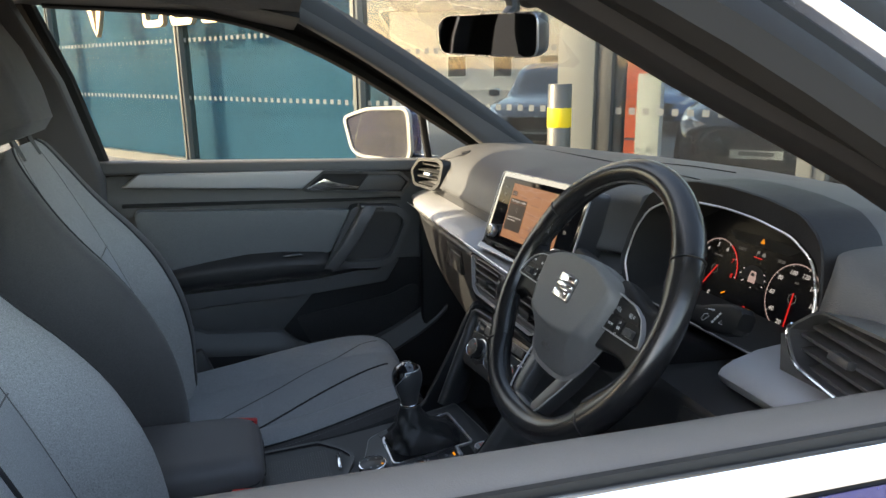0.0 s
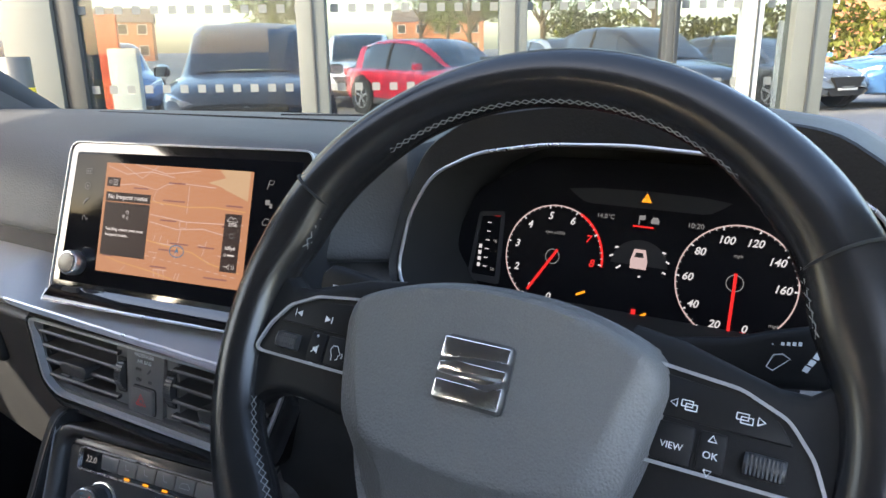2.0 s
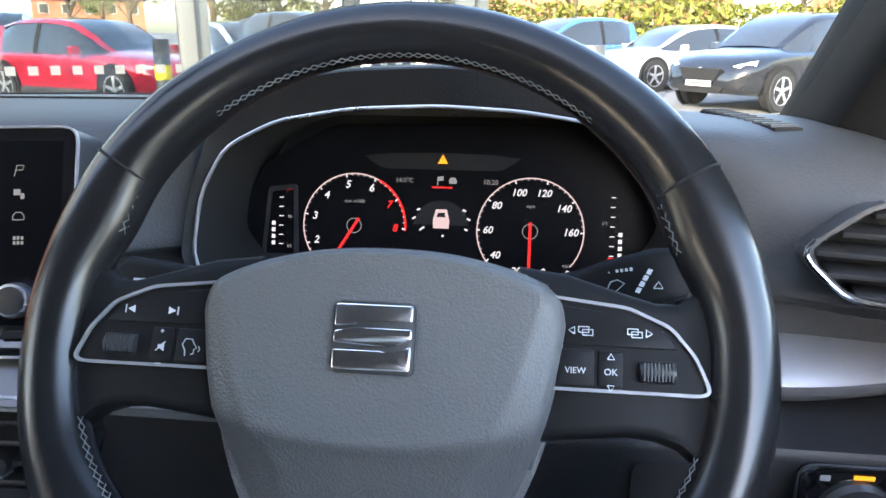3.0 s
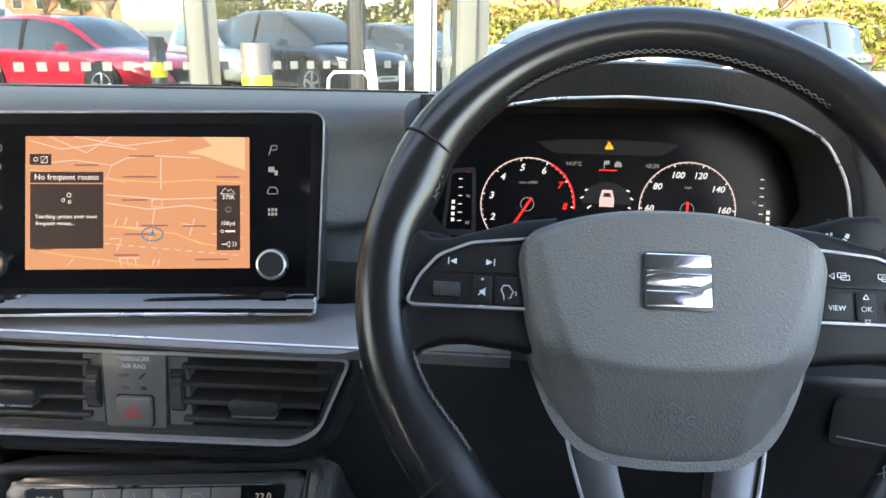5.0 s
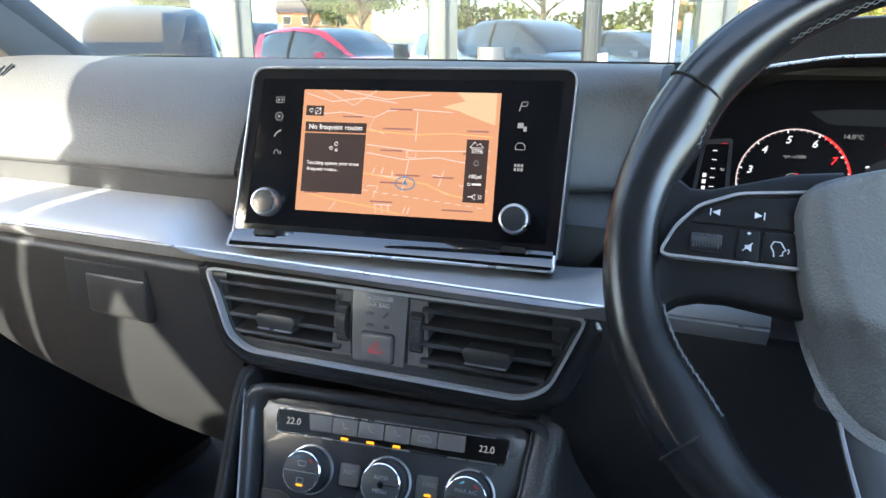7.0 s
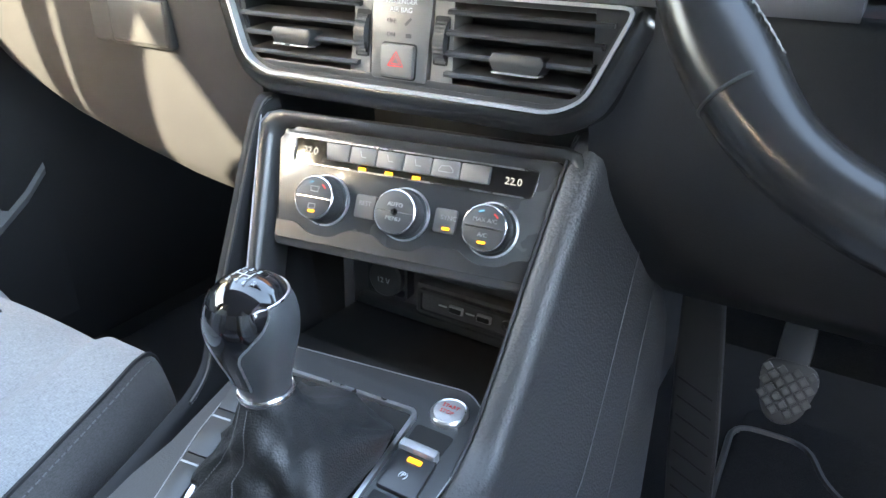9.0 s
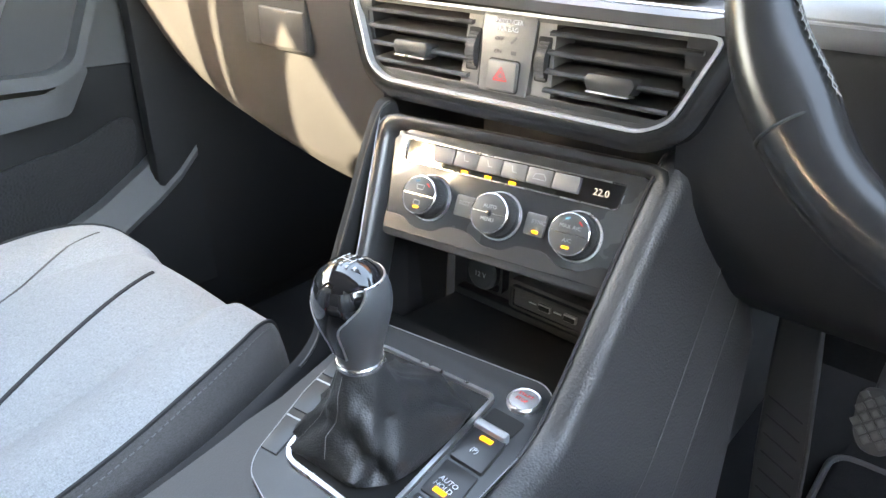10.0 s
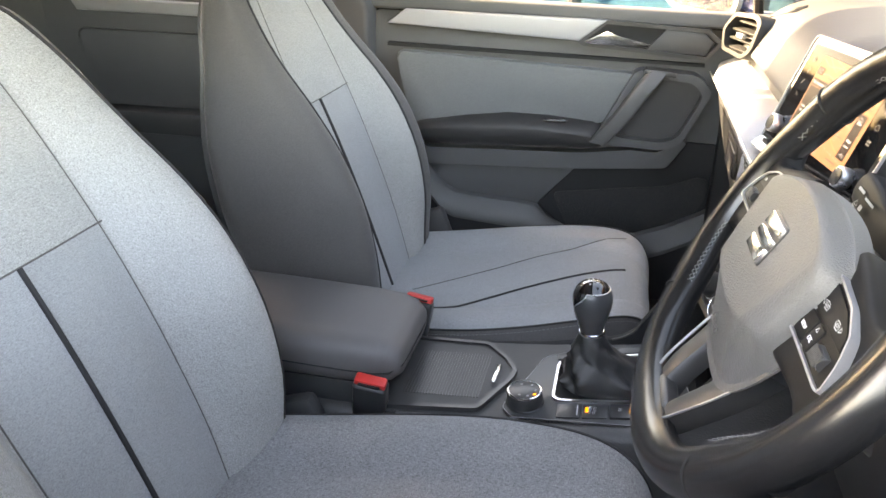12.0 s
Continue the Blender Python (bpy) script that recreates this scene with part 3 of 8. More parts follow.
def build_door(s):
    """A front door: trim, card, armrest, pull, pocket. s: -1 the passenger's, 1 the driver's."""
    d = thing("door_1" if s < 0 else "door_2", pose(XC, 0, 0), ("closed passenger door with grey cloth card and silver trim" if s < 0 else "closed driver's door with its window lowered, black trim and blue outside"), "car door", "", "structure")
    P = 0.775

    def pm(name, bm, mat, label="", par=None):
        return part(name, bm, mat, par or d, label)

    def V(pts, x0, x1, r=0.0, seg=2):
        """Outline in y, z, from inner face x0 (distance from the middle) to x1."""
        tmp = prism([(-s * y, z) for y, z in pts], 0, x1 - x0, I4, r, seg)
        # local x -> -s*y, local y -> s*x
        tmp.transform(Matrix(((0, s, 0, s * x0), (-s, 0, 0, 0), (0, 0, 1, 0), (0, 0, 0, 1))))
        return tmp
    y_f, y_r = 0.30, -0.80
    # main panel with a gentle bulge at the waist
    def inner(u, v):
        y = lerp(y_r + 0.06 * (1 - v) * 0 , y_f, u)
        z = lerp(0.40, (1.150 if s < 0 else 1.138) - 0.04 * u, v)
        y = y + 0.075 * (1 - v) * (1 - u)
        x = P + 0.012 + 0.03 * smooth(0.86, 1.0, v) - 0.012 * math.sin(math.pi * min(1, v * 1.2)) + 0.03 * smooth(0.5, 0.0, v)
        return (s * x, y, z)
    pm("inner_panel", sheet(inner, 16, 20, (0.05 if s < 0 else 0.014) * (-1 if s > 0 else 1)), door_mat)
    # sill cap along the window
    if s < 0:
        pm("window_sill", V([(y_r - 0.01, 1.126), (y_f, 1.086), (y_f, 1.118), (y_r - 0.01, 1.160)], P - 0.004, P + 0.038, 0.010, 3), door_mat)
    else:
        pm("window_sill", loft([[(P + x, y, z + dz) for x, z in ((-0.004, 1.06), (-0.006, 1.118), (0.000, 1.131), (0.010, 1.1355), (0.030, 1.134), (0.0415, 1.130), (0.044, 1.122), (0.044, 1.06))] for y, dz in ((y_r - 0.01, 0.012), (-0.5, 0.006), (-0.2, 0.0), (y_f, -0.008))]), sill_trim, "dark brown-grey window sill trim")
        pm("glass_slot", V([(y_r, 1.128), (0.36, 1.110), (0.36, 1.124), (y_r, 1.142)], P + 0.0445, P + 0.0495), gap_mat)
    e = 0.0 if s < 0 else -0.010
    # outer skin and weather strip
    def skin(u, v):
        y = lerp(-0.86, 0.45, u)
        return (s * (0.838 + 0.075 * math.sin(math.pi * v * 0.8)), y, lerp((1.112 if s > 0 else 1.105) - 0.03 * u, 0.36, v))
    pm("outer_skin", sheet(skin, 10, 12, 0.012 * (-1 if s > 0 else 1)), body_blue, "dark blue painted metal skin")
    pm("weather_strip", V([(y_r - 0.03, 1.108 if s > 0 else 1.118), (0.42, 1.072), (0.42, 1.090), (y_r - 0.03, 1.120 if s > 0 else 1.140)], P + 0.034 - e, P + 0.050 - e, 0.004), rubber)
    if s < 0:
        pm("chrome_strip", V([(y_r - 0.03, 1.108), (0.42, 1.060), (0.42, 1.082), (y_r - 0.03, 1.131)], P + 0.048, P + 0.064, 0.006, 3), chrome, "bright chrome strip below the window")
    else:
        pm("chrome_strip", loft([[(P + x, y, z + dz) for x, z in ((0.0500, 1.104), (0.0500, 1.122), (0.0535, 1.1280), (0.0590, 1.128), (0.0640, 1.122), (0.0690, 1.112), (0.0690, 1.108), (0.0640, 1.104))] for y, dz in ((y_r - 0.03, 0.012), (-0.4, 0.004), (0.0, -0.006), (0.42, -0.022))]), chrome, "bright chrome strip below the window")
    # window frame
    fr = curve([(s * (P + 0.045), 0.34, 1.085), (s * (P + 0.030), 0.10, 1.245), (s * (P - 0.015), -0.22, 1.432), (s * (P - 0.055), -0.48, 1.520), (s * (P - 0.07), -0.85, 1.545)], 6)
    pm("window_frame", tube(fr, 0.021, 8, squash=1.5), rubber, "black rubber sealed frame")
    if s > 0:
        pm("frame_chrome", tube([p + Vector((s * 0.034, 0.015, 0.018)) for p in fr], 0.009, 8), chrome)
    pm("rear_upright", tube([(s * (P + 0.045), -0.785, 1.12), (s * (P + 0.0), -0.84, 1.36), (s * (P - 0.065), -0.895, 1.54)], 0.022, 8), rubber)
    # quarter light post
    pm("quarter_post", tube([(s * (P + 0.06), 0.085, 1.10), (s * (P + 0.04), 0.055, 1.27)], 0.011, 8), rubber)
    # silver trim
    trim = V([(-0.745, 1.094), (-0.70, 1.126), (-0.236, 1.112), (-0.296, 1.066)], P - 0.020, P + 0.02, 0.005, 3)
    pm("silver_trim", trim, silver, "long satin silver trim strip")
    # handle surround, recess, lever
    hx = [(-0.298, 1.064), (-0.240, 1.112), (-0.02, 1.098), (0.010, 1.070), (-0.018, 1.032), (-0.285, 1.056)]
    hin = grow(hx, -0.008)
    ring = frame_ring([(-s * y, z) for y, z in hx], [(-s * y, z) for y, z in hin], 0, 0.03)
    ring.transform(Matrix(((0, s, 0, s * (P - 0.016)), (-s, 0, 0, 0), (0, 0, 1, 0), (0, 0, 0, 1))))
    hs = pm("handle_surround", ring, satin_black)
    pm("handle_recess", V(hin, P - 0.006, P + 0.03), gap_mat, "", hs)
    pm("door_lever", V([(-0.285, 1.065), (-0.235, 1.092), (-0.205, 1.075), (-0.140, 1.066), (-0.142, 1.056), (-0.27, 1.060)], P - 0.020, P - 0.006, 0.003, 3), chrome, "polished chrome lever", hs)
    pm("recess_cover", V([(-0.150, 1.050), (-0.110, 1.096), (-0.03, 1.090), (-0.006, 1.070), (-0.026, 1.042)], P - 0.012, P + 0.0, 0.003), low_mat, "", hs)
    # shadow groove under the trim
    pm("groove", V([(-0.75, 1.048), (-0.02, 1.022), (-0.02, 1.016), (-0.75, 1.040)], P - 0.004, P + 0.012), gap_mat)
    # cloth card
    card = rounded([(-0.725, 1.032), (-0.150, 0.998), (-0.175, 0.955), (-0.226, 0.880), (-0.33, 0.893), (-0.449, 0.894), (-0.56, 0.880), (-0.690, 0.852)], 0.018, 4)
    pm("cloth_card", V(card, P - 0.022, P + 0.02, 0.012, 3), cloth_door, "grey woven cloth insert")
    # armrest: an arched pad that meets the card, with a soft front edge
    arm = []
    for y, zb, zf, k in ((-0.692, 0.856, 0.842, 0.35), (-0.680, 0.862, 0.858, 0.80), (-0.655, 0.869, 0.868, 1.0), (-0.55, 0.886, 0.876, 1.0), (-0.449, 0.898, 0.880, 1.0), (-0.36, 0.897, 0.880, 1.0), (-0.29, 0.891, 0.876, 1.0), (-0.250, 0.887, 0.870, 0.85), (-0.228, 0.876, 0.858, 0.40)):
        zl = lerp(0.815, 0.826, (y + 0.69) / 0.46)
        arm.append([(s * (P - x), y, z) for x, z in ((-0.01, zb), (0.024, zb), (0.024 + 0.030 * k, zf + 0.003), (0.024 + 0.038 * k, zf - 0.003), (0.024 + 0.041 * k, zf - 0.011), (0.024 + 0.036 * k, lerp(zl, zf, 0.45)), (0.024 + 0.016 * k, zl + 0.004), (0.022, zl), (-0.01, zl))])
    ar = pm("armrest", loft(arm), door_arm, "padded black armrest", None)
    sw = pm("window_switch", box(0.014, 0.048, 0.005, pose(s * (P - 0.040), -0.335, 0.890, 0, s * 8), 0.002, 2), gloss_black, "gloss black window switch", ar)
    pm("switch_rim", box(0.020, 0.056, 0.003, pose(s * (P - 0.040), -0.335, 0.8885, 0, s * 8), 0.001), cap_grey, "", sw)
    # trim band under the armrest, its upper edge rising to the pull pocket
    band = rounded([(-0.712, 0.868), (-0.700, 0.862), (-0.658, 0.806), (-0.645, 0.802), (-0.275, 0.812), (-0.160, 0.826), (-0.095, 0.824), (-0.052, 0.862), (-0.035, 0.850), (-0.075, 0.788), (-0.150, 0.782), (-0.279, 0.772), (-0.690, 0.757)], 0.008, 3)
    pm("trim_band", V(band, P - 0.030, P + 0.02, 0.005, 3), door_mat, "moulded band below the armrest")
    # pull handle with its pocket
    pocket = rounded([(-0.165, 1.012), (-0.03, 1.004), (0.002, 0.968), (-0.050, 0.850), (-0.090, 0.832), (-0.20, 0.838), (-0.245, 0.850)], 0.018, 4)
    pin = [(y * 0.80 - 0.018, 0.925 + (z - 0.925) * 0.80) for y, z in pocket]
    ring = frame_ring([(-s * y, z) for y, z in pocket], [(-s * y, z) for y, z in pin], 0, 0.06)
    ring.transform(Matrix(((0, s, 0, s * (P - 0.040)), (-s, 0, 0, 0), (0, 0, 1, 0), (0, 0, 0, 1))))
    pk = pm("pull_pocket", ring, door_mat)
    # floor darker than the door plastic: the pocket's shade is put into its colour
    pm("pocket_floor", V(pin, P - 0.010, P + 0.02), low_mat, "", pk)
    bar = [Vector((s * (P - 0.045), -0.116, 1.012)), Vector((s * (P - 0.062), -0.145, 0.975)), Vector((s * (P - 0.062), -0.19, 0.905)), Vector((s * (P - 0.048), -0.236, 0.845))]
    bmh = loft([[p + Vector((s * q[1], q[0], q[0] * -0.25)) for q in rounded([(-0.018, -0.014), (0.018, -0.014), (0.018, 0.020), (-0.018, 0.020)], 0.008, 3)] for p in curve(bar, 5)])
    ph = pm("pull_handle", bmh, door_mat, "sloping grab handle")
    pm("handle_cap", V([(-0.150, 1.006), (-0.078, 1.000), (-0.082, 1.012), (-0.146, 1.018)], P - 0.058, P - 0.02, 0.003), satin_black, "", ph)
    # lower panel, bin with its scooped lip, and the loudspeaker in the dark front part
    wedge = rounded([(-0.690, 0.754), (-0.282, 0.769), (-0.385, 0.655), (-0.640, 0.640)], 0.006, 3)
    pm("lower_panel", V(wedge, P - 0.012, P + 0.03, 0.004, 2), door_mat, "moulded lower door panel")
    lips, walls = [], []
    for y, z0 in ((-0.72, 0.80), (-0.660, 0.775), (-0.630, 0.735), (-0.605, 0.703), (-0.575, 0.690), (-0.50, 0.683), (-0.40, 0.676), (-0.370, 0.668), (-0.345, 0.640), (-0.30, 0.618), (-0.20, 0.606), (-0.13, 0.612), (-0.06, 0.640), (0.02, 0.685), (0.065, 0.716), (0.100, 0.750)):
        lips.append([(s * (P - x), y, z) for x, z in ((0.0, z0 - 0.006), (0.012, z0), (0.030, z0 - 0.004), (0.050, z0 - 0.030), (0.058, z0 - 0.050), (0.056, z0 - 0.060), (0.0, z0 - 0.060))])
        walls.append([(s * (P - x), y, z) for x, z in ((0.0, z0 - 0.061), (0.055, z0 - 0.061), (0.060, 0.46), (0.0, 0.44))])
    # wall below the lip near black: the seat's shade is put into its colour
    pk = pm("door_bin", loft(walls), dark_trim, "moulded bottle bin", None)
    pm("bin_lip", loft(lips), door_mat, "grey scooped bin lip", pk)
    front = rounded([(-0.280, 0.774), (-0.150, 0.784), (-0.070, 0.790), (-0.034, 0.845), (0.26, 0.835), (0.26, 0.600), (-0.300, 0.600), (-0.370, 0.665)], 0.006, 2)
    pm("front_panel", V(front, P - 0.004, P + 0.03, 0.003, 2), dark_trim, "black lower front panel")
    pm("speaker_grille", V(rounded([(-0.335, 0.700), (-0.180, 0.722), (-0.060, 0.738), (0.0, 0.765), (0.028, 0.758), (0.020, 0.700), (-0.030, 0.630), (-0.120, 0.600), (-0.290, 0.605)], 0.018, 4), P - 0.010, P + 0.02, 0.003), grille_mat, "dark fabric speaker grille")
    if s < 0:
        g = bmesh.new()
        g.faces.new([g.verts.new((s * x, y, z)) for x, y, z in ((P + 0.07, -0.84, 1.12), (P + 0.06, 0.06, 1.09), (P + 0.045, 0.055, 1.255), (P - 0.02, -0.24, 1.432), (P - 0.06, -0.50, 1.515), (P - 0.07, -0.87, 1.535))])
        pane = pm("window_pane", g, glass, "closed clear side window")
        pane.visible_shadow = False
        g = bmesh.new()
        g.faces.new([g.verts.new((s * x, y, z)) for x, y, z in ((P + 0.062, 0.095, 1.09), (P + 0.07, 0.31, 1.09), (P + 0.045, 0.075, 1.255))])
        qp = pm("quarter_pane", g, glass, "small fixed corner pane")
        qp.visible_shadow = False
    return d


def build_rear_door(s):
    P = 0.775
    d = thing("door_3" if s < 0 else "door_4", pose(XC, 0, 0), "closed rear passenger door with grey cloth card", "car door", "", "structure")

    def V(pts, x0, x1, r=0.0):
        tmp = prism([(y, z) for y, z in pts], 0, x1 - x0, I4, r)
        tmp.transform(Matrix(((0, s, 0, s * x0), (1, 0, 0, 0), (0, 0, 1, 0), (0, 0, 0, 1))))
        return tmp
    part("inner_panel", V([(-1.74, 0.45), (-0.955, 0.45), (-0.945, 1.150), (-1.74, 1.175)], P, P + 0.10, 0.01), door_mat, d)
    part("silver_trim", V([(-1.60, 1.105), (-1.02, 1.090), (-1.0, 1.12), (-1.62, 1.14)], P - 0.018, P + 0.01, 0.005), silver, d)
    part("cloth_card", V(rounded([(-1.62, 1.06), (-1.03, 1.045), (-1.06, 0.86), (-1.58, 0.86)], 0.03), P - 0.018, P + 0.02, 0.01), door_mat, d)
    part("armrest", V([(-1.6, 0.855), (-1.02, 0.855), (-1.04, 0.79), (-1.58, 0.79)], P - 0.06, P + 0.02, 0.015), low_mat, d)
    part("weather_strip", V([(-1.76, 1.16), (-0.94, 1.135), (-0.94, 1.15), (-1.76, 1.19)], P + 0.06, P + 0.09), rubber, d)
    part("outer_skin", V([(-1.78, 0.36), (-0.90, 0.36), (-0.90, 1.13), (-1.78, 1.16)], P + 0.11, P + 0.125), body_blue, d, "dark blue painted metal skin")
    g = bmesh.new()
    g.faces.new([g.verts.new(p) for p in ((s * (P + 0.07), -1.76, 1.16), (s * (P + 0.07), -0.96, 1.14), (s * (P - 0.06), -1.02, 1.50), (s * (P - 0.06), -1.78, 1.48))])
    gp = part("window_pane", g, glass, d, "closed clear side window")
    gp.visible_shadow = False


# ---- seats ----
def build_seat(cx, dy, label, driver):
    st = thing("car_seat", pose(cx, dy, 0.36), label, "car seat", "front seats")
    half = [(-0.225, -0.17), (-0.246, -0.10), (-0.244, -0.045), (-0.226, -0.006), (-0.196, 0.010), (-0.158, 0.004), (-0.122, -0.012), (-0.108, -0.014), (-0.06, -0.012), (0, -0.011)]
    full = half + [(-x, z) for x, z in half[-2::-1]]
    prof = [c for c in curve([(x, z, 0) for x, z in full], 4)]
    ys = [-0.66, -0.60, -0.52, -0.42, -0.32, -0.24, -0.185, -0.145, -0.118, -0.102, -0.096, -0.100]
    zt = [0.625, 0.632, 0.640, 0.654, 0.672, 0.686, 0.692, 0.690, 0.676, 0.648, 0.610, 0.56]
    sq = [1, 1, 1, 1, 1, 1, 1, 1, 0.98, 0.92, 0.8, 0.6]
    wd = [0.97, 1.0, 1.04, 1.07, 1.05, 0.985, 0.915, 0.83, 0.75, 0.69, 0.65, 0.62]
    pts = curve([(y, z, q) for y, z, q in zip(ys, zt, sq)], 3)
    ws = curve([(y, w, 0) for y, w in zip(ys, wd)], 3)
    rings = [[(p.x * w.y, c.x, c.y + (p.y * max(0.15, c.z) if p.y < 0 else p.y * (1 - smooth(-0.42, -0.16, c.x))) - 0.36 + (0.043 if driver else 0)) for p in prof] for c, w in zip(pts, ws)]
    n = len(prof)
    a, b = 13, n - 14       # ends of the cloth top

    def band(i, j, name, mat, lab=""):
        part(name, loft([r[i:j + 1] for r in rings], False, False), mat, st, lab)
    band(0, a, "cushion_side", cloth_dark)
    band(b, n - 1, "cushion_side", cloth_dark)
    band(a, b, "cushion_top", cloth_speckled if driver else cloth_mid, "dark speckled woven cushion" if driver else "grey woven seat cushion")

    def on_top(x, y):
        zs = [np.interp(x, [p[0] for p in r[a:b + 1]], [p[2] for p in r[a:b + 1]]) for r in rings[:-8]]
        return Vector((x, y, float(np.interp(y, [r[0][1] for r in rings[:-8]], zs))))
    # two lines that drift towards the door on their way to the front edge
    w_ = -1 if driver else 1
    for xs_, r_, nm_ in () if driver else (((0.185, 0.10, 0.04, -0.020), 0.0030, "piping"), ((0.055, -0.035, -0.105, -0.150), 0.0013, "seam")):
        line = curve([(w_ * x, y, 0) for x, y in zip(xs_, (-0.57, -0.42, -0.30, -0.150))], 8)
        part(nm_, tube([on_top(p.x, p.y) for p in line], r_, 6), piping_mat if nm_ == "piping" else cloth_dark, st)
    for k in (a, b):
        part("seam", tube([Vector(r[k]) for r in rings], 0.0022, 6), piping_mat, st)
        j = k - 1 if k == a else k + 1
        sb = bmesh.new()
        for r0, r1 in zip(rings[:-10], rings[1:-9]):
            n_ = max(1, int((Vector(r1[j]) - Vector(r0[j])).length / 0.006))
            for q in range(n_):
                p0, p1 = (Vector(r0[j]).lerp(Vector(r1[j]), (q + e_) / n_) + Vector((0.0006 if k == b else -0.0006, 0, 0.0004)) for e_ in (0.1, 0.75))
                tube([p0, p1], 0.0006, 4, False, I4, sb)
        tagged(part("stitching", sb, thread, st, "pale stitched edge"), kind="stuff")
    # base under the cushion
    part("seat_base", box(0.42, 0.46, 0.20, pose(0, -0.38, 0.10), 0.03), low_mat, st)
    part("seat_rail", box(0.05, 0.52, 0.05, pose(-0.18, -0.36, 0.0), 0.01), satin_black, st)
    part("seat_rail", box(0.05, 0.52, 0.05, pose(0.18, -0.36, 0.0), 0.01), satin_black, st)
    # backrest
    hb = [(-0.20, -0.155), (-0.235, -0.13), (-0.248, -0.06), (-0.246, 0.0), (-0.230, 0.040), (-0.198, 0.050), (-0.158, 0.034), (-0.124, 0.004), (-0.108, 0.0), (-0.055, 0.003), (0, 0.004)]
    fb = hb + [(-x, z) for x, z in hb[-2::-1]]
    pb = curve([(x, z, 0) for x, z in fb], 4)
    nb = len(pb)
    B0, B1 = Vector((0, -0.618, 0.60)), Vector((0, -0.858, 1.245))
    ax = (B1 - B0).normalized()
    fw = Vector((0, ax.z, -ax.y))
    ts = [-0.02, 0.08, 0.2, 0.35, 0.5, 0.62, 0.72, 0.80, 0.88, 0.94, 0.98, 1.0]
    wb = [0.80, 0.88, 0.96, 0.985, 0.985, 0.96, 0.92, 0.875, 0.81, 0.73, 0.64, 0.50]
    db = [0.75, 1.0, 1.25, 1.3, 1.2, 1.05, 0.85, 0.66, 0.52, 0.42, 0.30, 0.1]
    cv = curve([(t, w, q) for t, w, q in zip(ts, wb, db)], 3)
    front = curve([(t, q, 0) for t, q in zip(ts, (0.35, 0.75, 1.30, 1.62, 1.52, 1.15, 0.70, 0.42, 0.25, 0.15, 0.1, 0.05))], 3)
    rb = []
    for c, f_ in zip(cv, front):
        o = B0 + ax * (c.x * (B1 - B0).length) - Vector((0, 0, 0.36))
        belly = 0.015 * math.sin(math.pi * min(1, max(0, c.x)))
        rb.append([o + Vector((p.x * c.y, 0, 0)) + fw * (p.y * (f_.y if p.y > 0 else c.z) + belly) for p in pb])
    a2 = 17 if driver else 22   # the dark wing wraps further round the passenger backrest
    b2 = nb - 1 - a2
    s2, t2 = 31, nb - 32

    def bband(i, j, name, mat, lab=""):
        part(name, loft([r[i:j + 1] for r in rb], False, False), mat, st, lab)
    bband(0, a2, "backrest_side", cloth_dark)
    bband(b2, nb - 1, "backrest_side", cloth_dark)
    bband(a2, s2, "backrest_bolster", cloth_light, "light grey woven bolster")
    bband(t2, b2, "backrest_bolster", cloth_light, "light grey woven bolster")
    k = 15
    part("backrest_centre", loft([r[s2:t2 + 1] for r in rb[:k + 1]], False, False), cloth_mid, st, "blue grey woven centre panel")
    part("shoulder_panel", loft([r[s2:t2 + 1] for r in rb[k:]], False, False), cloth_light, st, "light grey woven shoulder panel")
    part("seam", tube([Vector(q) - fw * 0.0002 for q in rb[k][s2 - 2:t2 + 3]], 0.0012, 6), cloth_dark, st)
    for q in (s2, t2):
        part("seam", tube([Vector(r[q]) - fw * 0.0003 for r in rb[1:]], 0.0012, 6), cloth_dark, st)
    part("piping", tube([Vector(r[nb // 2 + (1 if driver else 3)]) + fw * 0.0006 for r in rb[1:k + 1]], 0.0034, 6), piping_mat, st, "dark piping line")
    for q in (a2, b2):
        part("seam", tube([Vector(r[q]) for r in rb], 0.0028, 6), piping_mat, st)
    # hard back shell
    part("back_shell", loft([[r[0], r[1] - fw * 0.012, Vector((0, r[0].y, r[0].z)) - fw * 0.03, r[-2] - fw * 0.012, r[-1]] for r in rb], False, False), low_mat, st)
    # headrest on two posts
    hr = part("headrest", loft([[B1 + ax * h - Vector((0, 0, 0.36)) + Vector((x * w, 0, 0)) + fw * (f * dpt + 0.0) for x, f in rounded([(-0.125, -0.05), (0.125, -0.05), (0.115, 0.055), (-0.115, 0.055)], 0.035, 4)]
                                for h, w, dpt in ((0.012, 0.78, 0.6), (0.030, 0.98, 1.0), (0.09, 1.10, 1.15), (0.17, 1.12, 1.15), (0.23, 1.05, 0.95), (0.26, 0.90, 0.65), (0.272, 0.6, 0.3))]), cloth_dark, st, "dark cloth headrest")
    for x in (-0.06, 0.06):
        part("post", tube([B1 - ax * 0.03 + Vector((x, 0, -0.36)), B1 + ax * 0.09 + Vector((x, 0, -0.36))], 0.006, 8), satin_black, hr)
    if not driver:
        part("hinge_cover", box(0.03, 0.11, 0.10, pose(-0.262, -0.62, 0.26, 20), 0.012), low_mat, st)
    else:
        part("hinge_cover", box(0.03, 0.11, 0.10, pose(-0.262, -0.62, 0.26, 20), 0.012), low_mat, st)
    return st


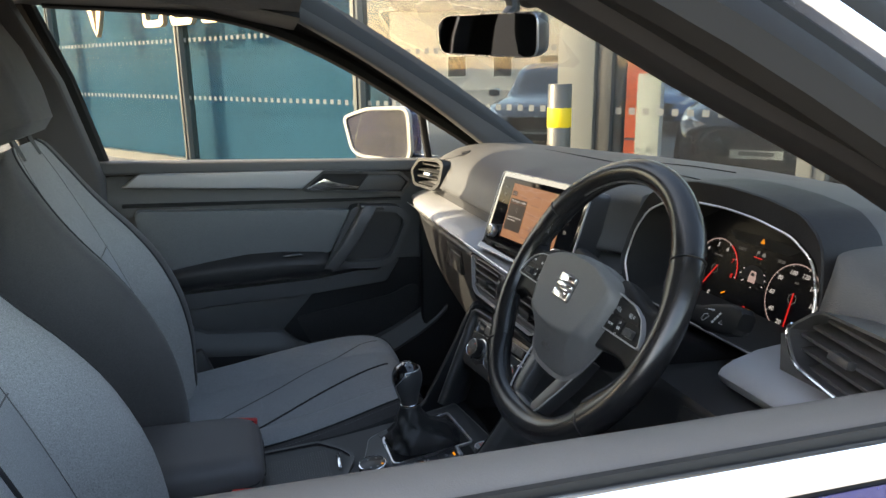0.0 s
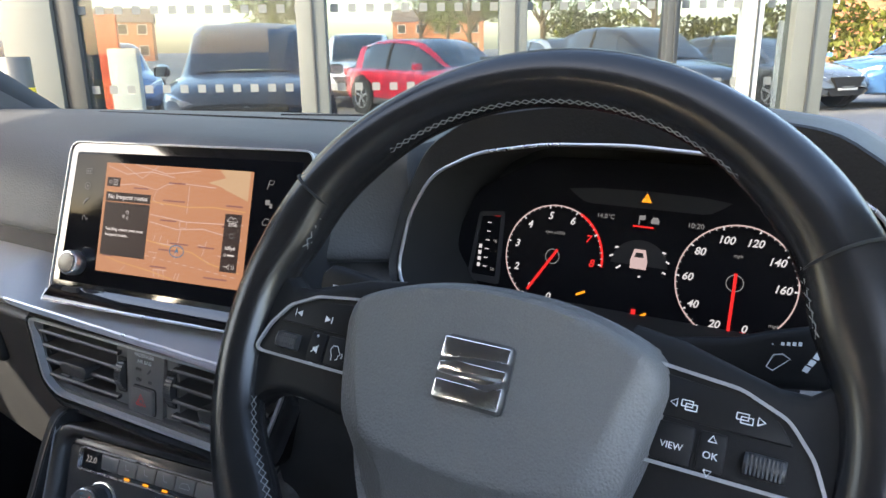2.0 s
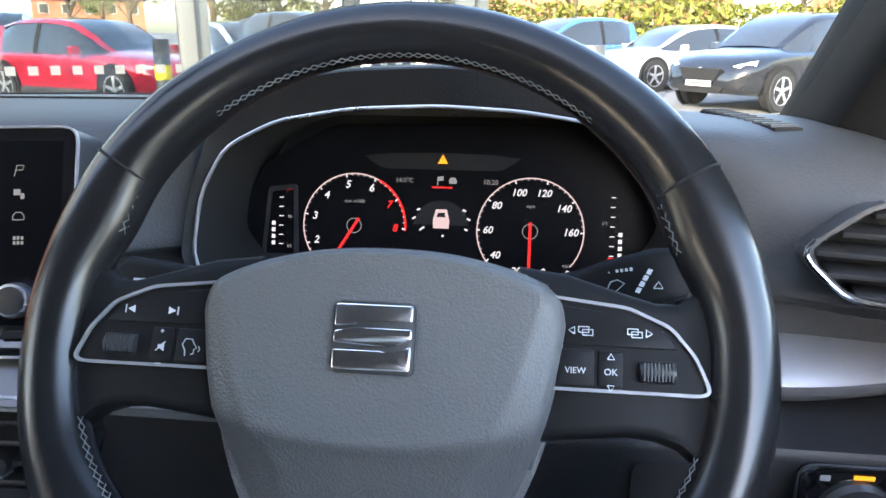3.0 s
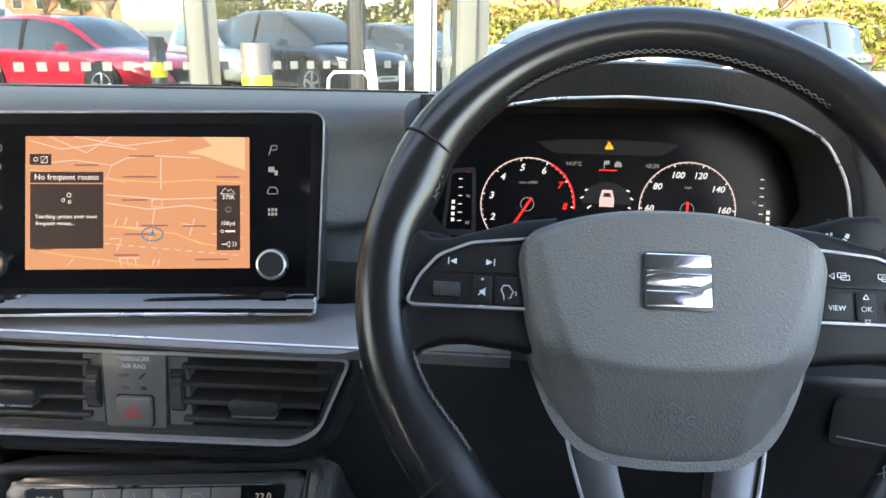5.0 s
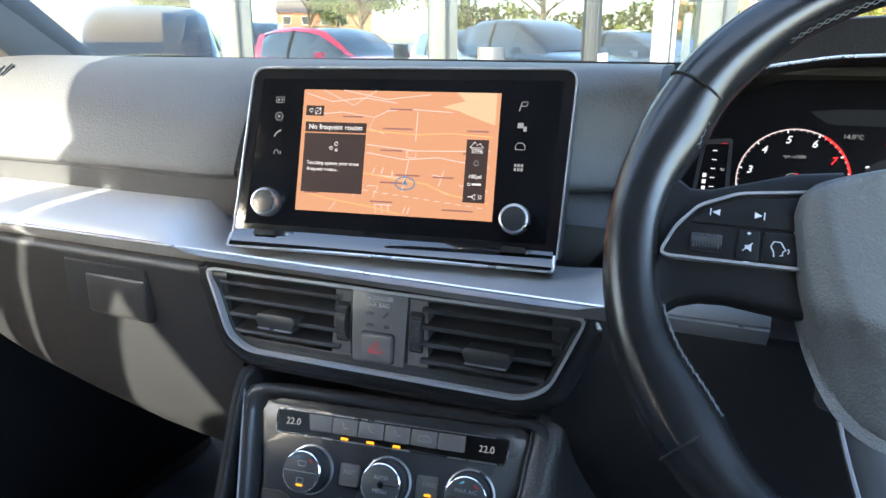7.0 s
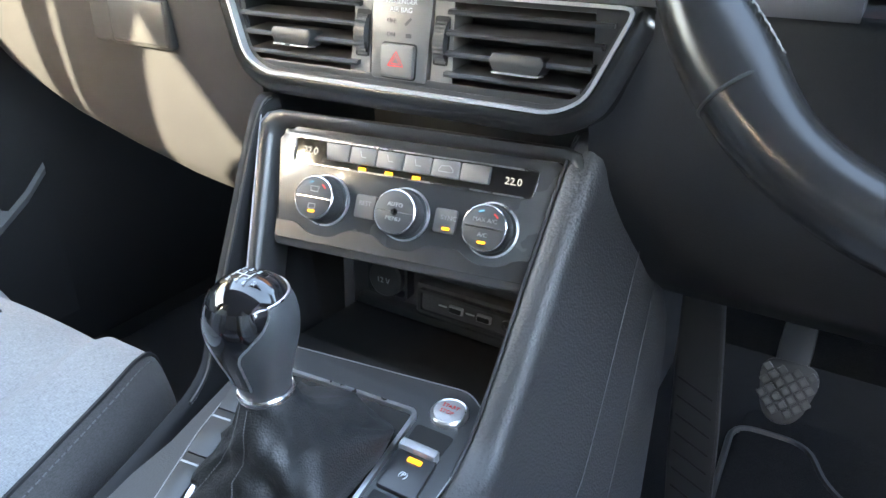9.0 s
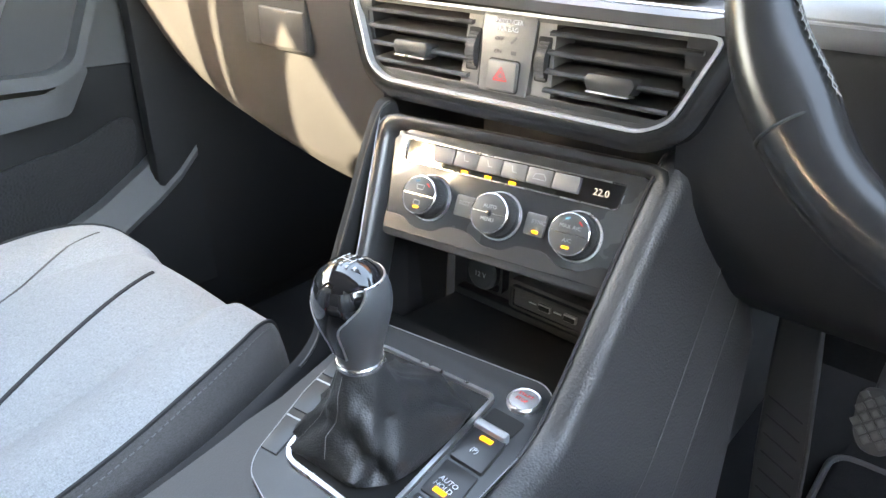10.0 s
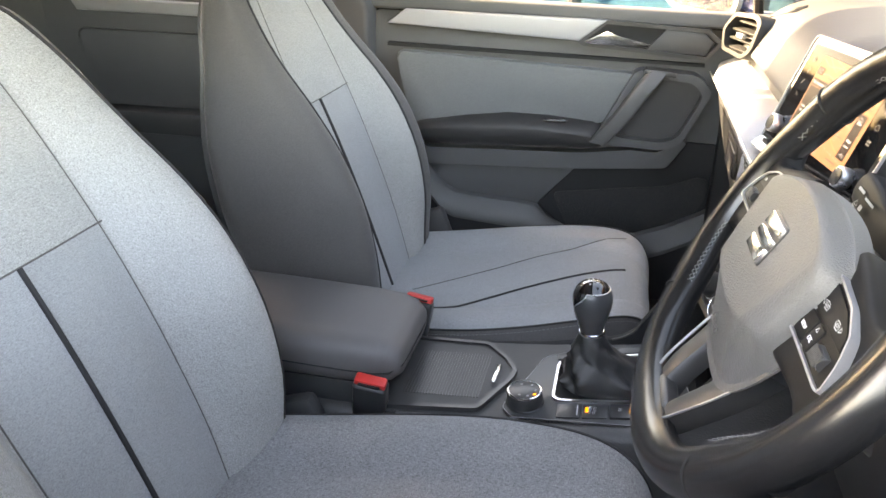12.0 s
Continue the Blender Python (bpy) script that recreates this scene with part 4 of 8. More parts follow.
def build_rear_bench():
    b = thing("rear_bench", pose(XC, -1.45, 0.36), "dark grey cloth rear bench seat", "car seat")
    part("cushion", box(1.30, 0.50, 0.18, pose(0, 0.0, 0.24), 0.06, 4), cloth_dark, b)
    part("backrest", box(1.30, 0.16, 0.62, pose(0, -0.36, 0.58, 18), 0.06, 4), cloth_dark, b)
    for x in (-0.38, 0, 0.38):
        part("headrest", box(0.24, 0.10, 0.16, pose(x, -0.47, 0.98, 18), 0.04, 4), cloth_dark, b)


def build_buckle(x, y, z, rx, ry, rz):
    b = thing("seat_belt_buckle", pose(x, y, z, rx, ry, rz), "seat belt buckle with a red release button", "buckle", "seat belt buckles")
    part("body", box(0.026, 0.050, 0.085, pose(0, 0, -0.045), 0.006, 3), satin_black, b)
    part("release_button", box(0.017, 0.046, 0.012, pose(0, 0, 0.000), 0.003, 2), red_plastic, b, "bright red release button")
    part("slot", box(0.004, 0.032, 0.003, pose(0.010, 0, 0.001)), gap_mat, b)
    part("strap", box(0.006, 0.034, 0.10, pose(0, 0, -0.13)), carpet, b)


# ---- dashboard ----
def pad_profile(x):
    """Rear face and top of the dashboard at x: points (y, z) from the windscreen to the lower lip."""
    e = abs(x - XC) / 0.77
    front = 0.76 - 0.40 * e ** 2.6
    drop = 0.022 * smooth(0.86, 1.0, e)
    k = 0.055 * smooth(-0.185, -0.140, x) * (1 - smooth(0.60, 0.66, x))
    k += 0.050 * smooth(0.09, 0.198, x) * (x < 0.3)
    k += 0.050 * smooth(0.50, 0.58, x) * (x < 0.592)
    if x >= 0.592:
        k = interp(x, (0.592, 0.61, 0.64, 0.70, 0.79), (0.105, 0.066, 0.044, 0.030, 0.012))
    p = [(front, 1.105), (front - 0.03, 1.135 - drop), (lerp(front, 0.24, 0.45), 1.163 - drop), (0.27, 1.176 - drop), (0.175, 1.176 - drop), (0.115 + k * 0.4, 1.163 - drop), (0.075 + k * 0.8, 1.135 - drop), (0.052 + k, 1.100 - drop * 0.5), (0.042 + k, 1.074), (0.060 + k, 1.066)]
    return p


def build_dashboard():
    d = thing("dashboard", pose(XC, 0.25, 0.95), "dark grey soft dashboard with a silver strip, wide across the car", "dashboard")
    off = Matrix.Translation((-XC, -0.25, -0.95))

    def pm(name, bm, mat, label="", par=None, angle=35):
        bm.transform(off)
        return part(name, bm, mat, par or d, label, angle)
    # upper pad: left part, and right part with a notch for the instruments
    def pad(x0, x1, n, cut=0.0):
        rings = []
        for i in range(n + 1):
            x = lerp(x0, x1, i / n)
            pr = curve([(y, z, 0) for y, z in pad_profile(x)], 5)
            rings.append([(x, max(q.x, cut), q.y) for q in pr] + [(x, max(0.12, cut), 1.04), (x, 0.4, 1.02)])
        return loft(rings)
    pm("upper_pad", pad(-0.735, 0.198, 40), pad_mat, "soft grained upper pad")
    pm("upper_pad", pad(0.198, 0.592, 16, 0.285), pad_mat, "soft grained upper pad")
    pm("upper_pad", pad(0.592, 0.79, 12), pad_mat, "soft grained upper pad")
    # seam line across the top
    pm("seam", tube([(x, 0.335 + 0.02 * math.sin(3 * x) - 0.10 * abs(x - XC) ** 2, 1.1755 - 0.004 * abs(x) ** 2) for x in [lerp(-0.46, 0.20, k / 24) for k in range(25)]], 0.0013, 6), gap_mat)
    # sensor groove
    pm("sensor_groove", tube([(-0.19, 0.40, 1.1715), (-0.10, 0.47, 1.1680), (0.0, 0.50, 1.166)], 0.0014, 6), gap_mat)
    # dark recess under the pad
    pm("recess", loft([[(x, 0.05, 1.080), (x, 0.06, 1.030), (x, 0.14, 1.03), (x, 0.14, 1.080)] for x in (-0.72, -0.155)]), low_mat)
    pm("recess", loft([[(x, 0.100, 1.085), (x, 0.105, 1.030), (x, 0.18, 1.03), (x, 0.18, 1.085)] for x in (0.585, 0.785)]), pad_mat)
    # silver shelf
    def shelf(x0, x1, n):
        rings = []
        for i in range(n + 1):
            x = lerp(x0, x1, i / n)
            e = smooth(-0.60, -0.735, x)
            dx = smooth(0.64, 0.79, x)
            sec = [(0.075, 1.046), (0.04, 1.043), (0.006, 1.034), (-0.010, 1.026), (-0.014, 1.019), (-0.010, 1.010), (0.002, 1.000), (0.03, 0.996), (0.075, 1.0)]
            mid = smooth(-0.215, -0.175, x) * (1 - smooth(0.165, 0.205, x))
            sec = [(y + 0.012 * mid * (z > 1.03), z - (z - 1.011) * mid * (1 if z > 1.011 else 0)) for y, z in sec]
            rings.append([(x, y + 0.055 * e * (1 if y < 0.07 else 0) * 0.35 + 0.03 * dx, z + 0.006 * e) for y, z in sec])
        return loft(rings)
    pm("trim_shelf", shelf(-0.725, 0.30, 40), silver, "satin silver decorative shelf", None, 50)
    pm("trim_shelf", merge(shelf(0.535, 0.79, 16), Matrix.Translation((0, 0.075, 0))), silver, "satin silver decorative shelf", None, 50)
    pm("trim_shelf_edge", tube([(x, -0.0125, 1.0165) for x in [lerp(-0.70, 0.30, k / 10) for k in range(11)]], 0.0013, 6), brushed)
    # glovebox side: sweeps up towards the door
    def zb(x):
        return interp(x, (-0.73, -0.70, -0.66, -0.60, -0.50, -0.40, -0.30, -0.15), (0.965, 0.935, 0.900, 0.858, 0.815, 0.790, 0.770, 0.752))
    prof = [(0.002, 0.0), (-0.004, 0.03), (-0.002, 0.10), (0.004, 0.28), (0.014, 0.52), (0.026, 0.74), (0.042, 0.90), (0.075, 0.985), (0.20, 1.0)]
    pc = curve([(y, s_, 0) for y, s_ in prof], 4)
    rings = []
    for i in range(31):
        x = lerp(-0.728, -0.150, i / 30)
        rings.append([(x, q.x + 0.02 * smooth(-0.55, -0.73, x), 0.999 - q.y * (0.999 - zb(x))) for q in pc] + [(x, 0.26, 0.99)])
    gb = pm("glovebox", loft(rings), glove_mat, "closed glovebox panel, dark grained plastic")
    # catch
    # raised black plate: the shade of the recess is put into its colour
    pm("catch_recess_shade", box(0.112, 0.010, 0.058, pose(-0.303, 0.0002, 0.957), 0.004, 3), gap_mat, "", gb)
    pm("catch_flap", box(0.078, 0.012, 0.042, pose(-0.289, -0.0005, 0.952), 0.003, 3), glove_mat, "", gb)
    pm("lid_line", tube([(-0.155, -0.003, 0.985), (-0.165, 0.004, 0.93), (-0.175, 0.035, 0.84)], 0.0012, 6), gap_mat, "", gb)
    # lower dash round the column
    rings = []
    for i in range(25):
        x = lerp(0.15, 0.79, i / 24)
        pr = [(0.012, 1.002), (0.010, 0.985), (0.022, 0.90), (0.05, 0.82), (0.10, 0.765), (0.20, 0.745), (0.30, 0.99)]
        rings.append([(x, q.x, q.y) for q in curve([(y, z, 0) for y, z in pr], 4)])
    lw = pm("knee_panel", loft(rings), glove_mat, "dark knee panel")
    pm("knee_cubby", prism(rounded([(0.540, 0.950), (0.602, 0.944), (0.604, 0.990), (0.540, 0.990)], 0.010), 0.006, 0.03), gap_mat, "", lw)
    # soft highlights on the cubby's lower edge, laid in as a lighter line
    pm("cubby_highlight", tube([(0.545, 0.004, 0.957), (0.570, 0.004, 0.953), (0.598, 0.004, 0.949)], 0.0008, 6), cap_grey, "", lw)
    so = rounded([(0.640, 0.940), (0.706, 0.940), (0.708, 0.996), (0.638, 0.996)], 0.010)
    sp = pm("switch_panel", prism(so, 0.003, 0.03, I4, 0.003), gloss_black, "black light switch panel", lw)
    pm("panel_edge", tube([(x, 0.004, z) for x, z in grow(so, 0.0015)], 0.0010, 5, True), satin_black, "", sp)
    pm("light_switch", lathe([(0.0235, 0.006), (0.0235, -0.004), (0.021, -0.0075), (0.0, -0.0075)], 32, "Y", pose(0.672, 0.003, 0.966)), satin_black, "round light switch", sp)
    pm("switch_bar", box(0.007, 0.012, 0.040, pose(0.672, -0.007, 0.966, 0, 36, 0), 0.003), satin_black, "satin black turning grip", sp)
    for px, pz in ((0.652, 0.990), (0.697, 0.975), (0.695, 0.958), (0.648, 0.949)):
        pm("switch_mark", quad(px - 0.003, pz - 0.002, px + 0.003, pz + 0.002, 0.0022), dim_ink, "", sp)
    pm("auto_light", quad(0.668, 0.990, 0.680, 0.993, 0.0022), lamp_amber, "", sp)
    # tunnel wall behind the console
    pm("tunnel", box(0.26, 0.50, 0.60, pose(0.02, 0.35, 0.66), 0.03), low_mat)
    # side air outlets
    for sx, cx, ang in ((-1, -0.635, 16), (1, 0.718, -12)):
        M = pose(cx, 0.036 if sx < 0 else 0.054, 1.100 if sx < 0 else 1.112, -12, 0, ang)
        o = [(-0.078, 0.004), (-0.045, 0.040), (0.055, 0.046), (0.080, 0.036), (0.078, -0.020), (0.050, -0.040), (-0.050, -0.036)]
        if sx > 0:
            o = [(-0.080, 0.000), (-0.040, 0.034), (0.082, 0.041), (0.085, -0.028), (0.02, -0.032), (-0.050, -0.028)]
        o = rounded(o, 0.012, 3)
        i_ = [(x * 0.86, z * 0.80) for x, z in o] if sx < 0 else [(x * 0.945, z * 0.92) for x, z in o]
        bz = pm("side_vent", frame_ring(o, i_, -0.016, 0.05, M), vent_grey if sx < 0 else satin_black, "hexagonal side air vent with a silver surround")
        if sx > 0:
            ed = [M @ Vector((x, -0.0165, z)) for x, z in o]
            pm("bright_edge", tube(ed[-8:] + ed[:4], 0.0016, 6), chrome, "thin chrome edge", bz)
        pm("vent_cavity", prism(i_, 0.022, 0.04, M), gap_mat, "", bz)
        for k in range(4 if sx < 0 else 5):
            zz = lerp(-0.024, 0.028, k / (3 if sx < 0 else 4))
            cut = []
            for (xa, za), (xb, zb_) in zip(i_, i_[1:] + i_[:1]):
                if (za - zz) * (zb_ - zz) < 0:
                    cut.append(lerp(xa, xb, (zz - za) / (zb_ - za)))
            x0, x1 = min(cut) + 0.003, max(cut) - 0.003
            pm("slat", box(x1 - x0, 0.020, 0.004, M @ pose((x0 + x1) / 2, 0.004, zz, 18), 0.0012), satin_black if sx > 0 else vent_grey, "", bz)
        pm("tab", box(0.030, 0.010, 0.009, M @ pose(0.004, -0.010, 0.0), 0.002), silver if sx < 0 else satin_black, "", bz)
    # demister slots at the ends of the top
    for p0, p1 in (((-0.645, 0.085, 1.1415), (-0.55, 0.113, 1.1635)), ((0.634, 0.292, 1.1775), (0.660, 0.168, 1.1772))):
        p0, p1 = Vector(p0), Vector(p1)
        u = (p1 - p0).normalized()
        w = Vector((-u.y, u.x, 0)).normalized() * 0.011
        if w.y < 0:
            w = -w
        w.z = 0.006 if p0.x < 0 else 0.0
        dm = pm("demister_slot", loft([[p - w - Vector((0, 0, 0.006)), p + w - Vector((0, 0, 0.006)), p + w, p - w] for p in (p0, p1)]), gap_mat)
        for k in range(10):
            q = p0.lerp(p1, (k + 0.5) / 10)
            pm("rib", loft([[q - w * 1.05 + u * e, q + w * 1.05 + u * e, q + w * 1.05 + u * e + Vector((0, 0, 0.0018)), q - w * 1.05 + u * e + Vector((0, 0, 0.0018))] for e in (-0.0014, 0.0014)]), low_mat, "", dm)
    # moulded mark on the pad
    lettering(d, "AIRBAG", 0.012, -0.585 - XC, 1.082 - 0.95, 0.043 - 0.25, low_mat, 0, "lettering", pose(-0.545 - XC, 0.049 - 0.25, 1.094 - 0.95, 72, 0, 0))
    return d


def build_instruments():
    """Hood and instrument display."""
    d = thing("instrument_cluster", pose(0.394, 0.22, 1.08), "lit digital instrument display under a dark hood", "instrument cluster")
    off = Matrix.Translation((-0.394, -0.22, -1.08))
    arch = [(0.238, 1.028), (0.203, 1.068), (0.209, 1.120), (0.228, 1.156), (0.270, 1.177), (0.33, 1.187), (0.398, 1.190), (0.462, 1.187), (0.525, 1.178), (0.566, 1.158), (0.586, 1.122), (0.592, 1.078), (0.558, 1.030)]
    A = rounded(arch, 0.014, 3)

    def pm(name, bm, mat, label="", par=None):
        bm.transform(off)
        return part(name, bm, mat, par or d, label)

    def ringy(o, y, tilt=0.0):
        return [(x, y + tilt * (z - 1.10), z) for x, z in o]
    c = Vector((0.397, 1.10))

    def scaled(o, k, kz=None):
        return [(c.x + (x - c.x) * k, c.y + (z - c.y) * (kz or k)) for x, z in o]
    # brow: wider than the opening, most of all above it
    brow = [(c.x + (x - c.x) * 1.055, z + 0.030 * smooth(1.11, 1.18, z)) for x, z in A]

    def brow_at(k, kz=1.0):
        return [(c.x + (x - c.x) * k, c.y + (z - c.y) * kz) for x, z in brow]
    shell = [ringy(brow_at(0.96, 0.60), 0.50), ringy(brow_at(1.0, 0.90), 0.34, 0.2), ringy(brow_at(1.01, 0.985), 0.22, 0.25), ringy(brow_at(1.008, 1.0), 0.150, 0.25), ringy(brow_at(1.0, 0.996), 0.136, 0.25)]
    pm("hood_lip", loft(shell[2:], True, False), hood_mat, "black grained hood lip")
    hood = loft(shell[:3], True, False)
    pm("hood", hood, pad_mat, "grained hood in the dashboard grey")
    pm("hood_face", loft([ringy(brow_at(1.0, 0.996), 0.136, 0.25), ringy(brow_at(0.992, 0.985), 0.1335, 0.25), ringy(grow(A, 0.004), 0.141, 0.25), ringy(A, 0.143, 0.25)], True, False), hood_mat, "black sloping face round the display")
    inner_r = loft([ringy(A, 0.143, 0.25), ringy(grow(A, -0.003), 0.152, 0.25), ringy(grow(A, -0.008), 0.20, 0.25), ringy(grow(A, -0.012), 0.27, 0.25)], True, False)
    inner_r.faces.new([inner_r.verts.new(p) for p in ringy(grow(A, -0.012), 0.268, 0.25)])
    pm("hood_lining", inner_r, gap_mat)
    low = tube([(x, y, z) for x, y, z in ringy(A, 0.1375, 0.25)], 0.0015, 8, True)
    pm("chrome_outline", low, bright_line, "thin satin chrome outline")
    M = pose(0.394, 0.222, 1.085, -14)
    scr = prism(rounded([(-0.185, -0.065), (-0.19, -0.02), (-0.165, 0.045), (-0.10, 0.082), (0.10, 0.086), (0.165, 0.055), (0.195, -0.02), (0.185, -0.065)], 0.012), 0.0, 0.02, M)
    panel = pm("display", scr, display_black, "glossy black display glass")
    B = off @ M

    def lit(name, bm, mat, par=None):
        bm.transform(B)
        return part(name, bm, mat, par or panel)

    def words(s, size, x, z, mat, slant=0.0, bold=0.0):
        lettering(panel, s, size, 0, 0, 0, mat, 0, "lettering", B @ pose(x, -0.0016, z, 90, 0, 0), 0.00005, slant, bold)
    # two dials
    for cx, lo, hi, labels, needle, redfrom in ((-0.079, 225, -45, ["0", "1", "2", "3", "4", "5", "6", "7", "8"], 212, 6.2), (0.079, 225, -45, [], 270, 99)):
        R = 0.0468

        def at(a, r):
            return (cx + r * math.cos(radians(a)), -0.009 + r * math.sin(radians(a)))
        if cx < 0:
            angs = [270 - k * 34 for k in range(9)]
            white, redp = (238, 62), (62, -4)
            labels = list(zip(labels, angs))
        else:
            nums = [0, 20, 40, 60, 80, 100, 120, 140, 160]
            angs = [288 - k * 36 for k in range(9)]
            labels = [(str(v), a) for v, a in zip(nums, angs)]
            white, redp = (285, -40), None
        lit("dial_ring", strip([at(lerp(white[0], white[1], k / 48), R) for k in range(49)], 0.0012, -0.0014, bmesh.new()), lamp_pink)
        if redp:
            lit("dial_ring", strip([at(lerp(redp[0], redp[1], k / 16), R) for k in range(17)], 0.0022, -0.0014, bmesh.new()), lamp_red)
        tk = bmesh.new()
        for _, a in labels:
            strip([at(a, R - 0.003), at(a, R)], 0.0014, -0.0015, tk)
        for q in range(8):
            for w in (1, 2, 3, 4):
                a = lerp(labels[q][1], labels[q + 1][1], w / 5)
                strip([at(a, R - 0.002), at(a, R)], 0.0005, -0.0015, tk)
        lit("dial_ticks", tk, lamp_white)
        for t_, a in labels:
            x, z = at(a, R - 0.0095 - (0.002 if len(t_) > 2 else 0))
            words(t_, 0.0094 if cx < 0 else 0.0088, x, z, lamp_red if (cx < 0 and t_ in "78") else lamp_white, 0.22, 0.00018)
        na = 238 if cx < 0 else 270
        lit("needle", strip([at(na + 180, 0.008), at(na, R - 0.007)], 0.0026, -0.0020, bmesh.new()), lamp_red)
        lit("dial_hub", strip([at(k * 15, 0.0066) for k in range(25)], 0.0007, -0.0017, bmesh.new()), lamp_dim)
        words("rpm x1000" if cx < 0 else "mph", 0.0042, cx, 0.013, lamp_dim)
    words("mph", 0.0046, 0.112, -0.038, lamp_dim)
    words("0", 0.008, 0.113, -0.045, lamp_white)
    # middle: car picture with sensor marks
    cb = bmesh.new()
    poly([(-0.007, -0.009), (0.007, -0.009), (0.0075, -0.002), (0.005, 0.008), (-0.005, 0.008), (-0.0075, -0.002)], -0.0016, cb)
    lit("car_symbol", cb, lamp_pink)
    dm = bmesh.new()
    poly([(0.040 * math.cos(radians(q)) * 0.62, -0.006 + 0.022 * math.sin(radians(q))) for q in range(0, 181, 12)], -0.0010, dm)
    lit("sensor_dome", dm, header_grey)
    cb = bmesh.new()
    poly([(-0.004, 0.001), (0.004, 0.001), (0.003, 0.005), (-0.003, 0.005)], -0.0022, cb)
    lit("car_window", cb, gap_mat)
    sm = bmesh.new()
    for x0, z0, x1, z1 in ((-0.026, -0.001, -0.023, 0.0005), (-0.022, 0.007, -0.019, 0.008), (0.019, 0.008, 0.022, 0.007), (0.023, 0.0005, 0.026, -0.001), (-0.019, -0.011, -0.015, -0.008), (0.024, -0.01, 0.021, -0.009), (0.001, -0.016, 0.003, -0.015)):
        strip([(x0, z0), (x1, z1)], 0.0016, -0.0016, sm)
    lit("sensor_marks", sm, lamp_white)
    # top line of the display
    words("14.0\u00b0C", 0.0058, -0.034, 0.033, lamp_dim)
    words("10:20", 0.0062, 0.043, 0.033, lamp_dim)
    fl = bmesh.new()
    strip([(-0.004, 0.029), (-0.004, 0.037)], 0.001, -0.0016, fl)
    poly([(-0.004, 0.037), (0.001, 0.0375), (0.001, 0.0335), (-0.004, 0.033)], -0.0016, fl)
    poly([(0.006, 0.031), (0.013, 0.031), (0.013, 0.034), (0.0115, 0.0365), (0.0075, 0.0365), (0.006, 0.034)], -0.0016, fl)
    lit("status_symbols", fl, lamp_dim)
    lit("red_underline", strip([(-0.009, 0.0275), (0.009, 0.0275)], 0.0014, -0.0016, bmesh.new()), lamp_red)
    wb = bmesh.new()
    poly([(-0.0045, 0.0485), (0.0045, 0.0485), (0.0, 0.0565)], -0.0016, wb)
    lit("warning_triangle", wb, lamp_amber)
    words("!", 0.006, 0, 0.0515, gap_mat)
    lit("header_panel", poly([(-0.071, 0.0545), (-0.066, 0.0505), (-0.056, 0.0445), (-0.049, 0.0432), (0.047, 0.0432), (0.054, 0.0445), (0.064, 0.0505), (0.069, 0.0545), (0.045, 0.0572), (0.0, 0.0582), (-0.045, 0.0572)], -0.0008), header_grey)
    # red and amber tell-tales low down
    tb = bmesh.new()
    poly([(-0.001, -0.052), (0.003, -0.052), (0.003, -0.044), (-0.001, -0.044)], -0.0016, tb)
    lit("seat_belt_light", tb, lamp_red)
    tb = bmesh.new()
    strip([(0.006, -0.050), (0.012, -0.046)], 0.002, -0.0016, tb)
    strip([(-0.052, -0.040), (-0.044, -0.036)], 0.002, -0.0016, tb)
    lit("amber_lights", tb, lamp_amber)
    words("---mph", 0.005, 0.031, -0.054, lamp_dim)
    words("(!)", 0.008, 0.090, -0.050, lamp_red)
    # temperature and fuel columns
    for x, sgn in ((-0.147, 1), (0.150, -1)):
        if sgn > 0:
            fo = rounded([(-0.0185, -0.036), (0.0170, -0.0365), (0.0145, 0.034), (-0.0120, 0.031)], 0.003, 2)
            fi = rounded([(-0.0145, -0.030), (0.0125, -0.030), (0.0115, 0.0295), (-0.0090, 0.0270)], 0.002, 2)
            bx = frame_ring(fo, fi, -0.0020, -0.0004)
            bx.transform(pose(x, 0, -0.007))
            lit("side_gauge", bx, gauge_grey)
        gb = bmesh.new()
        for k in range(7):
            strip([(x - 0.002, -0.028 + k * 0.0085), (x + 0.002, -0.028 + k * 0.0085)], 0.0009, -0.0016, gb)
        for k in range(4):
            cxx = x - sgn * 0.007
            quad(cxx - 0.0017, -0.029 + k * 0.006, cxx + 0.0017, -0.0253 + k * 0.006, -0.0016, gb)
        lit("gauge_marks", gb, lamp_white)
        lit("gauge_red_mark", strip([(x - 0.003, 0.024 if sgn > 0 else -0.030), (x + 0.005, 0.024 if sgn > 0 else -0.030)], 0.0013, -0.0017, bmesh.new()), lamp_red)
    words("130", 0.004, -0.140, 0.0225, lamp_red)
    words("90", 0.0042, -0.139, -0.003, lamp_dim)
    words("50", 0.0042, -0.139, -0.030, lamp_dim)
    words("1/2", 0.004, 0.143, 0.0, lamp_dim)


